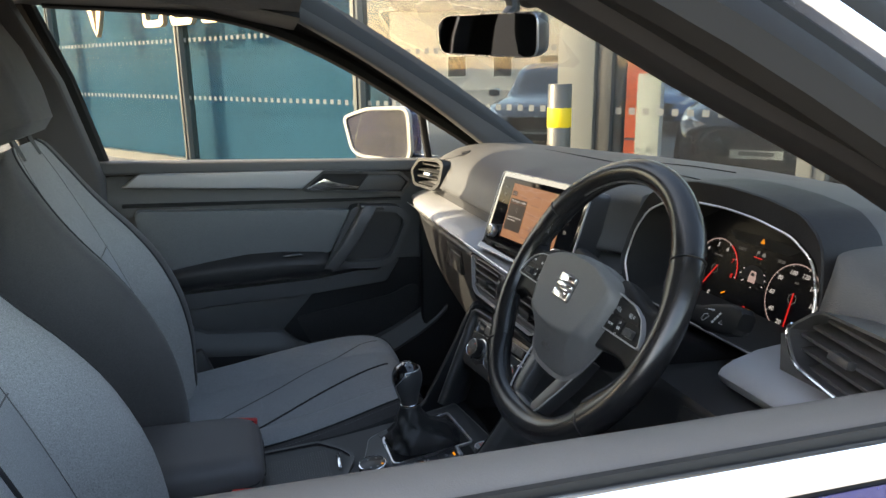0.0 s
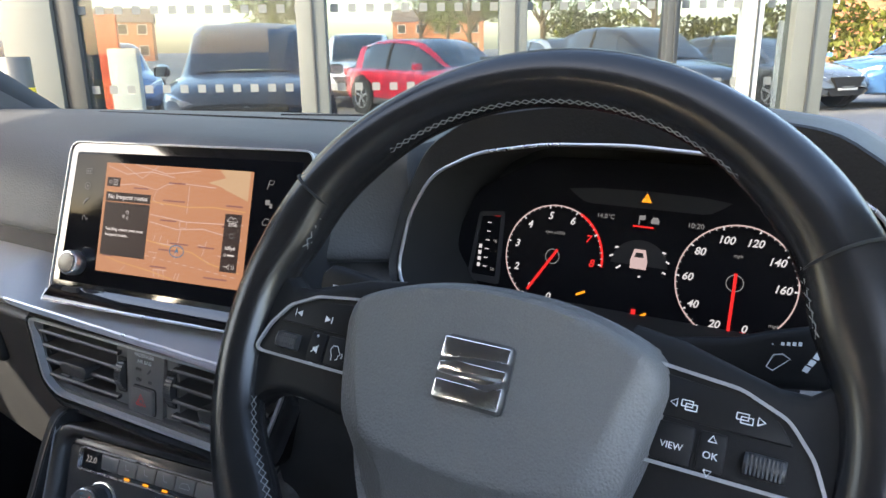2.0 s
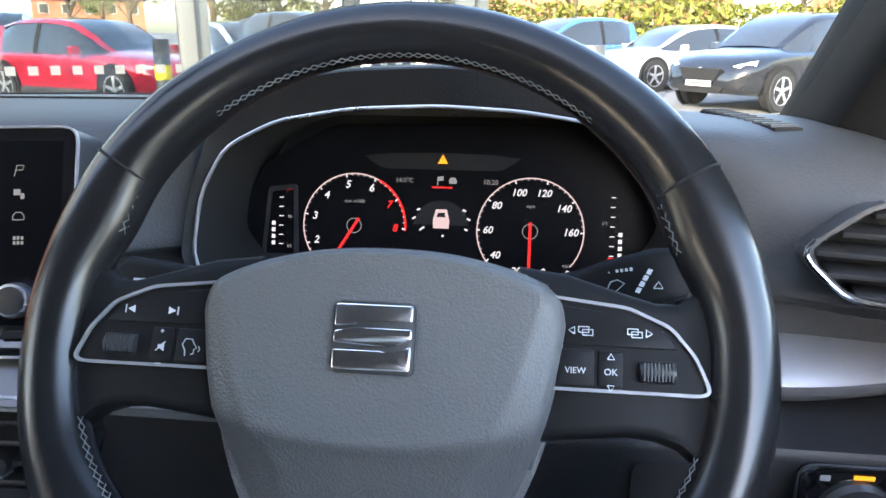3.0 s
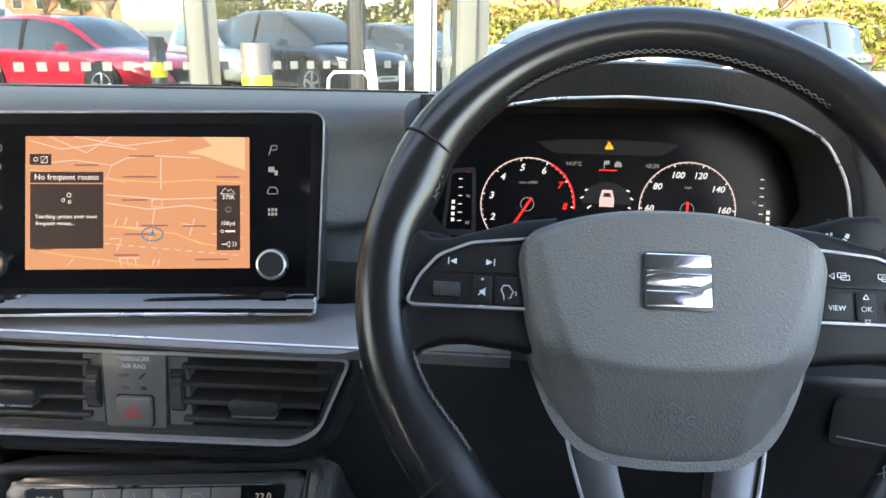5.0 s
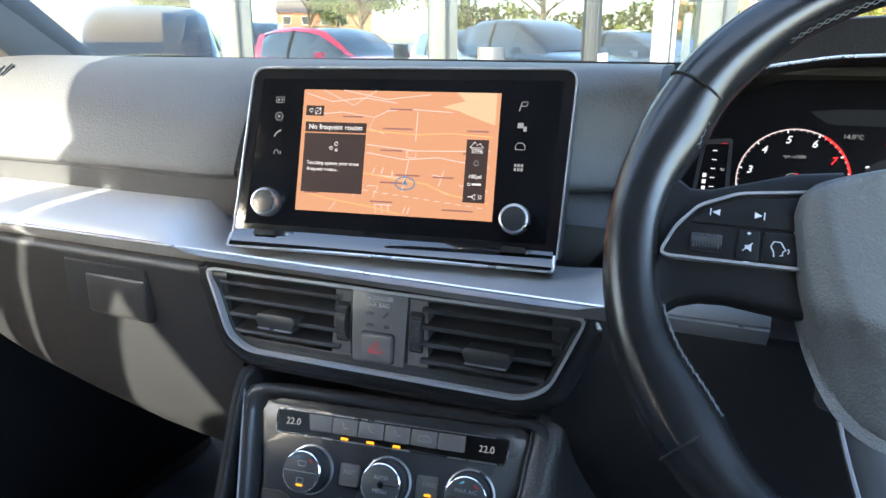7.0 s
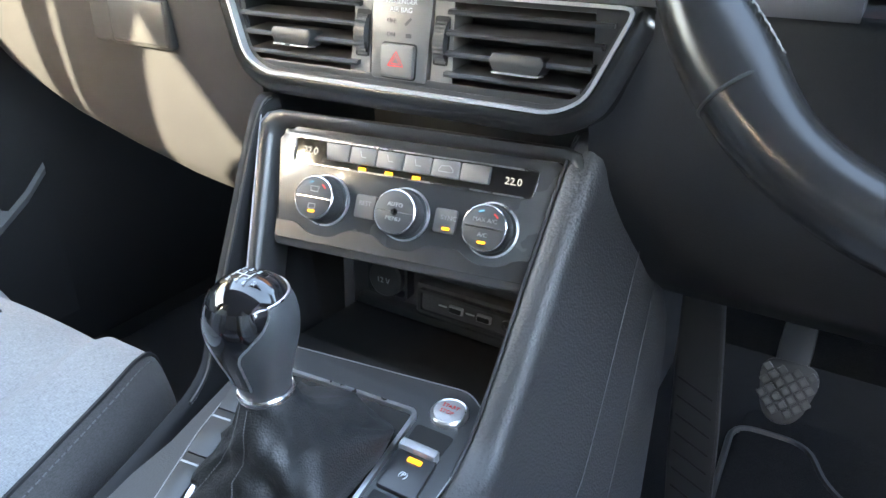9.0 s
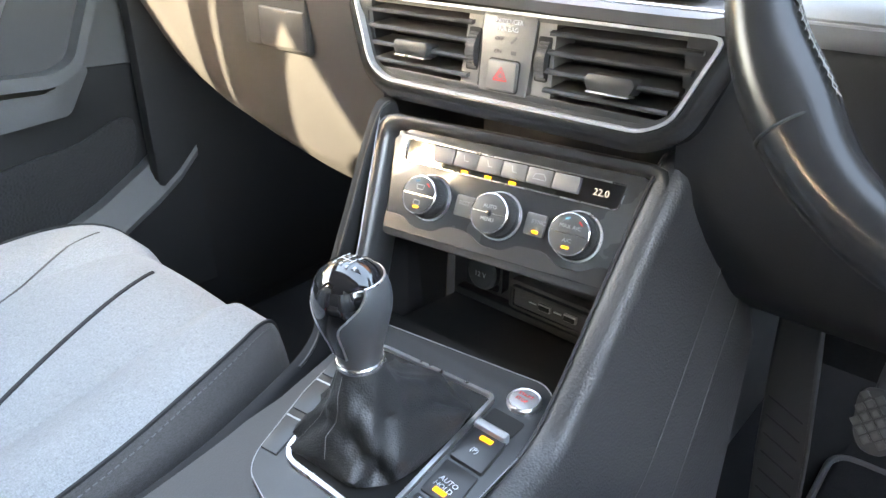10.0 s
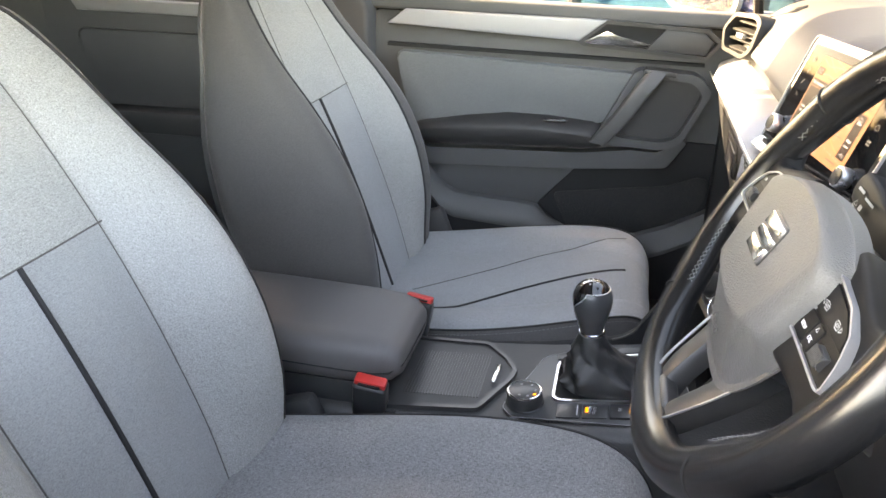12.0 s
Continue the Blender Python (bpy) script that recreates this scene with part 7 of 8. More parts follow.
    pm("aux_socket", lathe([(0.0058, 0), (0.0058, -0.003), (0.0045, -0.0035), (0.0025, -0.0035), (0.0025, -0.001)], 18, "Y", pose(0.080, 0.0575, 0.706)), satin_black, "", usb)
    # lacquered plate with rounded outline
    def flat(o, z0, z1, r=0.0, mat_=None):
        """A flat outline in x, y lying on the sloping console top."""
        tmp = bmesh.new()
        a = [tmp.verts.new((x, y, console_z(y) + z1)) for x, y in o]
        b = [tmp.verts.new((x, y, console_z(y) + z0)) for x, y in o]
        f = tmp.faces.new(a)
        tmp.faces.new(b[::-1])
        for i in range(len(o)):
            j = (i + 1) % len(o)
            tmp.faces.new((a[i], b[i], b[j], a[j]))
        if r:
            bmesh.ops.bevel(tmp, geom=list(f.edges), offset=r, segments=2, profile=0.5, affect="EDGES", clamp_overlap=True)
        return tmp

    def flat_ring(o, i_, z0, z1):
        tmp = bmesh.new()
        n_ = len(o)
        L = [[tmp.verts.new((x, y, console_z(y) + z)) for x, y in q] for q, z in ((o, z0), (o, z1), (i_, z1), (i_, z0))]
        for k in range(4):
            A_, B_ = L[k], L[(k + 1) % 4]
            for i in range(n_):
                tmp.faces.new((A_[i], A_[(i + 1) % n_], B_[(i + 1) % n_], B_[i]))
        return tmp
    base = [(-0.095, -0.07), (0.14, -0.06), (0.14, -0.50), (-0.065, -0.50), (-0.072, -0.20)]
    pm("top_deck", flat(base, -0.03, -0.003), low_mat)
    plate = rounded([(-0.085, -0.074), (0.100, -0.050), (0.129, -0.072), (0.134, -0.296), (0.112, -0.314), (0.020, -0.281), (-0.018, -0.270), (-0.031, -0.255), (-0.058, -0.185)], 0.010, 4)
    pm("console_plate", flat(plate, -0.004, 0.002, 0.0015), console_lacquer, "dark satin plate")
    pm("plate_edge", flat_ring(plate, grow(plate, -0.0008), -0.003, 0.0026), silver)
    gf = rounded([(-0.050, -0.100), (0.078, -0.090), (0.092, -0.236), (0.084, -0.246), (-0.004, -0.246), (-0.016, -0.236)], 0.009, 4)
    pm("boot_frame", flat_ring(gf, grow(gf, -0.0036), 0.0, 0.0060), brushed, "satin chrome gear boot frame", None)
    pm("boot_well", flat(grow(gf, -0.0042), 0.0005, 0.0030), gap_mat)
    # switches beside the boot
    for y0, y1, w_ in ((-0.128, -0.164, "(P)"), (-0.167, -0.201, "AUTO\nHOLD"), (-0.204, -0.236, "")):
        xa, xb = lerp(0.085, 0.097, (-0.128 - y0) / 0.108), lerp(0.085, 0.097, (-0.128 - y1) / 0.108)
        o = rounded([(xa, y0), (xa + 0.031, y0), (xb + 0.031, y1), (xb, y1)], 0.002, 2)
        sx = (xa + xb) / 2 - 0.084
        b = pm("switch", flat(o, 0.0, 0.0055 if w_ == "(P)" else 0.004, 0.001), satin_black, "black console switch")
        if w_:
            zz = console_z((y0 + y1) / 2) + 0.0048 + (0.0015 if w_ == "(P)" else 0)
            lettering(b, w_, 0.0062, 0, 0, 0, ink, 0, "lettering", off @ pose(0.0995 + sx, lerp(y0, y1, 0.62), zz, 4, 0, -4))
            q = bmesh.new()
            q.faces.new([q.verts.new((x, y, console_z(y) + (0.0062 if w_ == "(P)" else 0.0047))) for x, y in ((0.094 + sx, y0 - 0.006 if w_ == "(P)" else y1 + 0.008), (0.105 + sx, y0 - 0.006 if w_ == "(P)" else y1 + 0.008), (0.105 + sx, y0 - 0.010 if w_ == "(P)" else y1 + 0.004), (0.094 + sx, y0 - 0.010 if w_ == "(P)" else y1 + 0.004))])
            pm("indicator", q, lamp_amber, "", b)
        else:
            q = bmesh.new()
            q.faces.new([q.verts.new((x, y, console_z(y) + 0.0047)) for x, y in ((xa + 0.005, y0 - 0.003), (xa + 0.027, y0 - 0.003), (xa + 0.027, y0 - 0.0048), (xa + 0.005, y0 - 0.0048))])
            pm("mark", q, ink, "", b)
        if w_ == "(P)":
            pm("lift_lip", flat(rounded([(0.084, y0 + 0.006), (0.115, y0 + 0.006), (0.115, y0 - 0.002), (0.084, y0 - 0.002)], 0.002, 2), 0.0, 0.010, 0.002), silver, "silver lift edge", b)
    pm("finger_well", flat(rounded([(0.082, -0.100), (0.114, -0.100), (0.114, -0.121), (0.084, -0.121)], 0.003, 2), 0.001, 0.0025), gap_mat)
    for k in range(3):
        t = k / 3
        (x0, y0), (x1, y1) = [(lerp(-0.066, -0.0235, u), lerp(-0.118, -0.250, u)) for u in (t, t + 0.325)]
        h0, h1 = lerp(0.0115, 0.0085, t), lerp(0.0115, 0.0085, t + 0.325)
        o = [(x0 - h0, y0), (x0 + h0, y0 + 0.002), (x1 + h1, y1 + 0.002), (x1 - h1, y1)]
        b = pm("switch", flat(o, 0.0, 0.0036, 0.0006), console_lacquer, "blank console switch")
        if k:
            q = bmesh.new()
            q.faces.new([q.verts.new((x, y, console_z(y) + 0.0042)) for x, y in ((x0 - h0 * 0.7, y0 - 0.007), (x0 + h0 * 0.9, y0 - 0.005), (x0 + h0 * 0.9, y0 - 0.0068), (x0 - h0 * 0.7, y0 - 0.0088))])
            pm("mark", q, ink, "", b)
    # starter
    sb = pm("start_button", lathe([(0.0175, 0.0), (0.0175, 0.004), (0.0160, 0.0055), (0.0150, 0.0050)], 36, "Z", pose(0.098, -0.080, console_z(-0.08) + 0.001, 4) @ Matrix.Diagonal((0.84, 0.84, 1, 1))), brushed, "round chrome ringed start button")
    pm("start_cap", lathe([(0.0150, 0.0048), (0.012, 0.0060), (0.0005, 0.0066)], 36, "Z", pose(0.098, -0.080, console_z(-0.08) + 0.001, 4) @ Matrix.Diagonal((0.84, 0.84, 1, 1))), silver, "", sb)
    for t_, dy in (("START", 0.0022), ("STOP", -0.0045)):
        lettering(sb, t_, 0.0048, 0, 0, 0, red_ink, 0, "lettering", off @ pose(0.098, -0.080 + dy, console_z(-0.08) + 0.0082, 4, 0, 0))
    # drive mode dial
    dz = console_z(-0.282)
    dl = pm("mode_dial", lathe([(0.0275, 0.0), (0.0275, 0.003), (0.0260, 0.004), (0.0250, 0.020), (0.0238, 0.0225), (0.0225, 0.0225)], 44, "Z", pose(0.097, -0.282, dz, 4)), satin_black, "ribbed drive mode dial")
    pm("dial_ring", lathe([(0.0246, 0.0205), (0.0242, 0.0232), (0.0225, 0.0236), (0.0220, 0.0226)], 44, "Z", pose(0.097, -0.282, dz, 4)), chrome, "chrome dial ring", dl)
    pm("dial_cap", lathe([(0.0222, 0.0225), (0.0215, 0.0228), (0.0005, 0.0228)], 40, "Z", pose(0.097, -0.282, dz, 4)), satin_black, "", dl)
    mk = bmesh.new()
    for a in (20, 95, 150, 210, 330):
        cx, cy = 0.097 + 0.0145 * math.cos(radians(a)), -0.282 + 0.0145 * math.sin(radians(a))
        box(0.0035, 0.0035, 0.0004, pose(cx, cy, dz + 0.0232 + 0.075 * (cy + 0.282), 4), 0, 2, mk)
    pm("dial_marks", mk, dim_ink, "", dl)
    pm("dial_light", box(0.004, 0.004, 0.0004, pose(0.106, -0.268, dz + 0.0243, 4)), lamp_amber, "", dl)
    # ribbed roller cover with its handle
    cov = rounded([(-0.046, -0.362), (-0.006, -0.326), (0.022, -0.311), (0.044, -0.315), (0.118, -0.350), (0.128, -0.50), (-0.052, -0.50)], 0.006, 2)
    rc = pm("roller_cover", flat(cov, -0.004, 0.0006), low_mat, "ribbed roller cover")
    rb = bmesh.new()
    for k in range(26):
        y = -0.352 - k * 0.0045
        x0, x1 = -0.030, 0.100
        zz = console_z(y) + 0.0010
        box(0.115, 0.0022, 0.0016, pose(0.038, y, zz), 0, 2, rb)
    pm("ribs", rb, satin_black, "", rc)
    pm("cover_rim", flat_ring(grow(cov, 0.007), cov, -0.003, 0.0045), satin_black)
    pm("cover_handle", box(0.048, 0.007, 0.007, pose(0.036, -0.334, console_z(-0.334) + 0.004, 4, 0, -3), 0.002, 3), chrome, "small chrome handle", rc)
    pm("rear_box", box(0.190, 0.40, 0.30, pose(0.030, -0.68, 0.50), 0.02, 3), low_mat)
    return d


def build_gear_lever():
    G = pose(0.036, -0.196, 0.716, 3, -2, 0) @ Matrix.Diagonal((0.80, 0.80, 0.83, 1))
    d = thing("gear_lever", G, "manual gear lever with gloss black knob and leather boot", "gear lever")
    # folded leather boot
    rings = []
    n = 40
    for t, hw, hd, zc, sh in ((0.0, 0.066, 0.083, -0.019, 0.4), (0.08, 0.066, 0.082, -0.008, 0.9), (0.18, 0.059, 0.072, 0.004, 1.0), (0.32, 0.049, 0.059, 0.019, 1.0), (0.47, 0.041, 0.047, 0.033, 0.9), (0.62, 0.0335, 0.038, 0.046, 0.75), (0.78, 0.0275, 0.030, 0.059, 0.5), (0.92, 0.0230, 0.0240, 0.071, 0.2), (1.0, 0.0210, 0.0215, 0.077, 0.0)):
        ring = []
        for k in range(n):
            a = 2 * math.pi * k / n
            e = 0.62 if t < 0.2 else lerp(0.62, 1.0, min(1, (t - 0.2) / 0.4))
            c, s_ = math.cos(a), math.sin(a)
            fold = 1 + sh * (0.10 * (1 - 2 * abs(math.sin(3.5 * a + 5 * t + 0.6))) + 0.06 * math.sin(9 * a - 11 * t) + 0.07 * math.sin(3 * a + 9 * t)) * (0.35 if t < 0.05 else 1)
            ring.append((hw * abs(c) ** e * (1 if c > 0 else -1) * fold + lerp(-0.011, 0.001, min(1, t * 1.6)), hd * abs(s_) ** e * (1 if s_ > 0 else -1) * fold + lerp(0.032, 0.0, min(1, t * 1.5)), zc + sh * 0.004 * math.sin(4 * a + 8 * t)))
        rings.append(ring)
    P = [[Vector(p) for p in r] for r in rings]
    dense = []
    for i in range(len(P) - 1):
        for q in range(3):
            u = q / 3
            dense.append([a.lerp(b, u) for a, b in zip(P[i], P[i + 1])])
    dense.append(P[-1])
    part("boot", loft(dense, True, False), boot_leather, d, "creased black leather boot", 70)
    for o_ in (-2, 1):
        st = bmesh.new()
        for i in range(3, len(dense) - 2):
            a, b = dense[i][29 + o_], dense[i + 1][29 + o_]
            dirn = (a - Vector((0.0, 0.0, a.z))).normalized()
            for q in (0.05, 0.55):
                tube([a.lerp(b, q) + dirn * 0.0008, a.lerp(b, q + 0.33) + dirn * 0.0008], 0.00045, 4, False, I4, st)
        part("stitching", st, thread, d)
    part("collar", lathe([(0.0215, 0.076), (0.0228, 0.078), (0.0228, 0.0815), (0.0215, 0.083)], 32, "Z"), chrome, d, "chrome collar")
    prof = [(0.0200, 0.082), (0.0215, 0.090), (0.0250, 0.103), (0.0300, 0.118), (0.0335, 0.131), (0.0347, 0.142), (0.0335, 0.153), (0.0295, 0.1625)]
    kn = part("knob", lathe([(p.x, p.y) for p in curve([(a, b, 0) for a, b in prof], 4)], 40, "Z"), knob_mat, d, "rounded satin grey gear knob")
    # gloss inlay over the top and front, with a bright edge
    part("knob_cap", lathe([(0.0298, 0.1622), (0.0265, 0.1670), (0.0215, 0.1712), (0.0155, 0.1745), (0.0085, 0.1768), (0.0005, 0.1776)], 40, "Z"), gloss_black, kn, "gloss black top cap")
    part("bright_ring", tube([(0.0296 * math.cos(radians(q)), 0.0296 * math.sin(radians(q)), 0.1626) for q in range(342, 560, 8)], 0.0011, 6), brushed, kn, "satin chrome edging")
    side = curve([(a, b, 0) for a, b in prof], 16)

    def fr(u, v):
        c = side[int(lerp(0.2, 1.0, v) * (len(side) - 1))]
        a = radians(270 + lerp(-1, 1, u) * (22 + 50 * smooth(0.35, 1.0, v)))
        return ((c.x + 0.0006) * math.cos(a), (c.x + 0.0006) * math.sin(a), c.y)
    part("front_inlay", sheet(fr, 16, 28), gloss_black, kn)
    for e in (0, 1):
        part("inlay_edge", tube([fr(e, k / 28) for k in range(29)], 0.0010, 6), brushed, kn)
    gp = bmesh.new()
    for pts in ([(-0.007, 0.0), (0.007, 0.0)], [(-0.007, -0.0045), (-0.007, 0.0045)], [(0.0, -0.0045), (0.0, 0.0045)], [(0.007, -0.0045), (0.007, 0.0045)]):
        strip(pts, 0.0010, 0, gp)
    gp.transform(pose(0, 0.0, 0.1782, -90) @ Matrix.Diagonal((1, 1, 1, 1)))
    part("gear_pattern", gp, ink, kn)
    for t_, x, y in (("1", -0.0075, 0.0080), ("3", 0.0, 0.0080), ("5", 0.0075, 0.0080), ("2", -0.0075, -0.0080), ("4", 0.0, -0.0080), ("6", 0.0075, -0.0080), ("R", 0.0140, -0.005)):
        lettering(kn, t_, 0.0056, 0, 0, 0, ink, 0, "lettering", pose(x, y, 0.1786 - 0.0028 * (x * x + y * y) / 0.00025, math.degrees(-y * 14), math.degrees(x * 14), 0))


def build_armrest():
    d = thing("armrest", pose(0.025, -0.65, 0.72), "dark stitched cloth armrest between the seats", "armrest")
    rings = []
    for y, w, z0, z1 in ((0.186, 0.060, -0.006, 0.014), (0.182, 0.078, -0.018, 0.026), (0.168, 0.088, -0.027, 0.037), (0.145, 0.094, -0.031, 0.043), (0.10, 0.097, -0.032, 0.046), (-0.05, 0.097, -0.032, 0.050), (-0.20, 0.102, -0.032, 0.050)):
        rings.append([(x, y, z) for x, z in rounded([(-w, z0), (w, z0), (w, z1), (-w, z1)], 0.034, 6)])
    dense = []
    for a, b in zip(rings, rings[1:]):
        for q in range(3):
            dense.append([tuple(Vector(p).lerp(Vector(r), q / 3)) for p, r in zip(a, b)])
    dense.append(rings[-1])
    part("pad", loft(dense), armrest_mat, d, "dark padded lid", 60)
    part("seam", tube([(0.098, -0.2, 0.004), (0.0986, 0.0, 0.002), (0.0982, 0.10, 0.0), (0.0945, 0.148, -0.002), (0.088, 0.170, -0.002), (0.07, 0.184, 0.002), (0.04, 0.187, 0.003), (-0.04, 0.187, 0.003), (-0.07, 0.184, 0.002), (-0.088, 0.170, -0.002)], 0.0012, 6), piping_mat, d)
    part("box", box(0.165, 0.34, 0.05, pose(0, -0.02, -0.055), 0.012), low_mat, d)


pedal_rubber = vary(material("pedal_rubber", (0.10, 0.10, 0.10), 0.42), (0.10, 0.10, 0.10), 0.2, 40)
pedal_base = vary(material("pedal_base", (0.06, 0.06, 0.06), 0.5), (0.06, 0.06, 0.06), 0.2, 40)
pedal_arm = vary(material("painted_pedal_arm", (0.09, 0.092, 0.095), 0.45, 0.4), (0.09, 0.092, 0.095), 0.15, 30)
pedal_mat = vary(material("footrest_plastic", (0.034, 0.034, 0.035), 0.55), (0.034, 0.034, 0.035), 0.2, 30)


def build_pedals():
    out = rounded([(-0.030, 0.020), (-0.022, 0.034), (0.024, 0.034), (0.032, 0.018), (0.022, -0.022), (0.010, -0.036), (-0.010, -0.036), (-0.022, -0.020)], 0.010, 4)
    for x in (0.315, 0.46):
        d = thing("pedal", pose(x, 0.29, 0.575, -30, 0, 0), "metal pedal with a crossed groove rubber pad", "pedal", "pedals")
        part("pad", prism(out, -0.006, 0.006, I4, 0.003), pedal_base, d)
        for i in range(-4, 5):
            for j in range(-4, 5):
                px, pz = (i + j) * 0.0075, (i - j) * 0.0075
                if abs(px) < 0.0235 - 0.007 * (pz < -0.012) and abs(pz) < 0.029:
                    part("tread", box(0.0092, 0.004, 0.0092, pose(px, -0.0068, pz, 0, 45, 0), 0.0012, 1), pedal_rubber, d)
        part("arm", loft([[(q[0], y + q[1], z) for q in rounded([(-w, -0.008), (w, -0.008), (w, 0.008), (-w, 0.008)], 0.004, 2)] for y, z, w in ((0.012, -0.02, 0.016), (0.022, 0.05, 0.018), (0.035, 0.12, 0.016), (0.03, 0.28, 0.014))]), pedal_arm, d)
    m = thing("floor_mat", pose(0.33, 0.20, 0.352), "black carpet floor mat with a raised rounded edge", "floor mat")
    mo = rounded([(-0.055, -0.36), (0.24, -0.36), (0.24, 0.10), (0.065, 0.225), (0.035, 0.305), (-0.068, 0.300)], 0.035, 5)
    bm = prism(mo, -0.006, 0.006, pose(0, 0, 0, -90), 0.002)
    bm.transform(Matrix.Diagonal((1, -1, 1, 1)))
    part("mat", bm, carpet, m)
    part("binding", tube([(x, z, 0.006) for x, z in mo], 0.005, 6, True), pedal_base, m, "grey stitched edge")
    f = thing("footrest", pose(0.226, 0.285, 0.545, -8, -7, 0), "ribbed dark footwell side pad", "footrest")
    part("pad", loft([[(x, y, z) for x, y in rounded([(-w, -0.012), (w, -0.012), (w, 0.014), (-w, 0.014)], 0.006, 3)] for z, w in ((-0.185, 0.026), (-0.05, 0.028), (0.06, 0.025), (0.13, 0.022))]), pedal_mat, f)
    part("bright_edge", tube([(0.0265, -0.009, -0.18), (0.0275, -0.010, -0.05), (0.024, -0.010, 0.06), (0.021, -0.009, 0.12)], 0.0016, 6), pedal_base, f)
    for k in range(8):
        part("rib", tube([(-0.020, -0.0125, -0.150 + k * 0.024), (0.0, -0.0135, -0.160 + k * 0.024), (0.020, -0.0125, -0.172 + k * 0.024)], 0.0016, 5), dark_trim, f)


def build_mirrors():
    m = thing("rear_view_mirror", pose(0.020, -0.045, 1.432, 6, 0, 16) @ Matrix.Diagonal((1.18, 1, 1.12, 1)), "black framed rear view mirror on the windscreen", "mirror")
    o = rounded([(-0.118, -0.024), (0.112, -0.036), (0.118, 0.026), (-0.100, 0.034), (-0.122, 0.018)], 0.018, 4)
    part("housing", loft([[(x * k, y, z * k) for x, z in o] for k, y in ((1.0, -0.004), (0.99, 0.012), (0.92, 0.028), (0.74, 0.040), (0.40, 0.046))]), satin_black, m)
    part("mirror_glass", prism(grow(o, -0.0012), -0.0062, -0.003), mirror_mat, m, "reflecting mirror glass")
    part("mirror_edge", frame_ring(grow(o, 0.0004), grow(o, -0.0012), -0.0058, -0.002), frame_silver, m)
    part("stem", tube([(0, 0.03, 0.01), (0.0, 0.06, 0.035), (0, 0.055, 0.085)], 0.012, 10), satin_black, m)
    part("sensor_cover", box(0.09, 0.10, 0.05, pose(0, 0.10, 0.075, -35), 0.015, 3), satin_black, m)
    d = thing("door_mirror", pose(-0.955, -0.030, 1.185, 0, 0, 42) @ Matrix.Diagonal((1.08, 0.8, 0.95, 1)), "wet door mirror in a dark blue housing, pale sunlit edge", "mirror")
    o = rounded([(-0.125, 0.050), (-0.100, -0.055), (-0.070, -0.075), (0.085, -0.085), (0.105, -0.06), (0.100, 0.070), (0.080, 0.085), (-0.040, 0.080)], 0.02, 4)
    rings = [[(x * k, y, z * k) for x, z in o] for k, y in ((1.0, -0.004), (1.04, 0.02), (1.02, 0.06), (0.85, 0.11), (0.5, 0.135))]
    part("housing", loft(rings), body_blue, d, "dark blue painted housing")
    part("rim", frame_ring(grow(o, 0.004), grow(o, -0.006), -0.010, 0.01), mirror_rim, d)
    part("mirror_glass", prism(grow(o, -0.005), -0.004, 0.0), wet_mirror, d, "mirror glass covered in droplets")
    part("foot", box(0.16, 0.06, 0.045, pose(0.10, 0.03, -0.085, 0, 0, 0), 0.018, 3), gloss_black, d)


build_shell()
build_door(-1)
build_door(1)
build_rear_door(-1)
build_rear_door(1)
build_seat(-0.365, 0.0, "grey cloth passenger seat with dark side panels", False)
build_seat(0.405, -0.005, "grey cloth driver's seat with dark piping", True)
build_rear_bench()
build_buckle(-0.097, -0.492, 0.728, -8, -14, 0)
build_buckle(0.143, -0.497, 0.722, -8, 14, 0)
build_dashboard()
build_instruments()
build_wheel()
build_column()
build_screen()
build_vents()
build_climate()
build_console()
build_gear_lever()
build_armrest()
build_pedals()
build_mirrors()


# ---- outside ----
def random_tint(m, color, amount):
    nt = m.node_tree
    oi = nt.nodes.new("ShaderNodeNewGeometry")
    mix = nt.nodes.new("ShaderNodeMix")
    mix.data_type = "RGBA"
    mix.inputs["A"].default_value = (*[c * (1 - amount) for c in color], 1)
    mix.inputs["B"].default_value = (*[c * (1 + amount) for c in color], 1)
    nt.links.new(oi.outputs["Random Per Island"], mix.inputs["Factor"])
    nt.links.new(mix.outputs["Result"], nt.nodes["Principled BSDF"].inputs["Base Color"])
    return m


ground_mat = grain(vary(material("tarmac", (0.20, 0.19, 0.178), 0.9), (0.20, 0.19, 0.178), 0.25, 1.5, 0.3, 60), 90, 0.6, 0.01, "NOISE")
frame_grey = vary(material("grey_powder_coat", (0.105, 0.115, 0.110), 0.45), (0.105, 0.115, 0.110), 0.08, 3)
frame_dark = vary(material("dark_powder_coat", (0.034, 0.038, 0.04), 0.45), (0.034, 0.038, 0.04), 0.1, 3)
teal = vary(material("teal_panel", (0.026, 0.092, 0.145), 0.6, spec=0.05), (0.026, 0.092, 0.145), 0.2, 0.6)
gold = vary(material("copper_letters", (0.55, 0.42, 0.30), 0.4, 0.6), (0.55, 0.42, 0.30), 0.1, 5)
dot_mat = material("frosted_dots", (0.12, 0.13, 0.13), 0.8)
steel = vary(material("brushed_bollard", (0.12, 0.115, 0.105), 0.4, 0.5), (0.12, 0.115, 0.105), 0.15, 12)
yellow = vary(material("yellow_band", (0.85, 0.62, 0.02), 0.45), (0.85, 0.62, 0.02), 0.08, 10)
white_paint = vary(material("white_paint", (0.62, 0.62, 0.60), 0.5), (0.62, 0.62, 0.60), 0.05, 3)
sign_red = vary(material("orange_red_sign", (0.62, 0.10, 0.05), 0.5), (0.62, 0.10, 0.05), 0.1, 3)
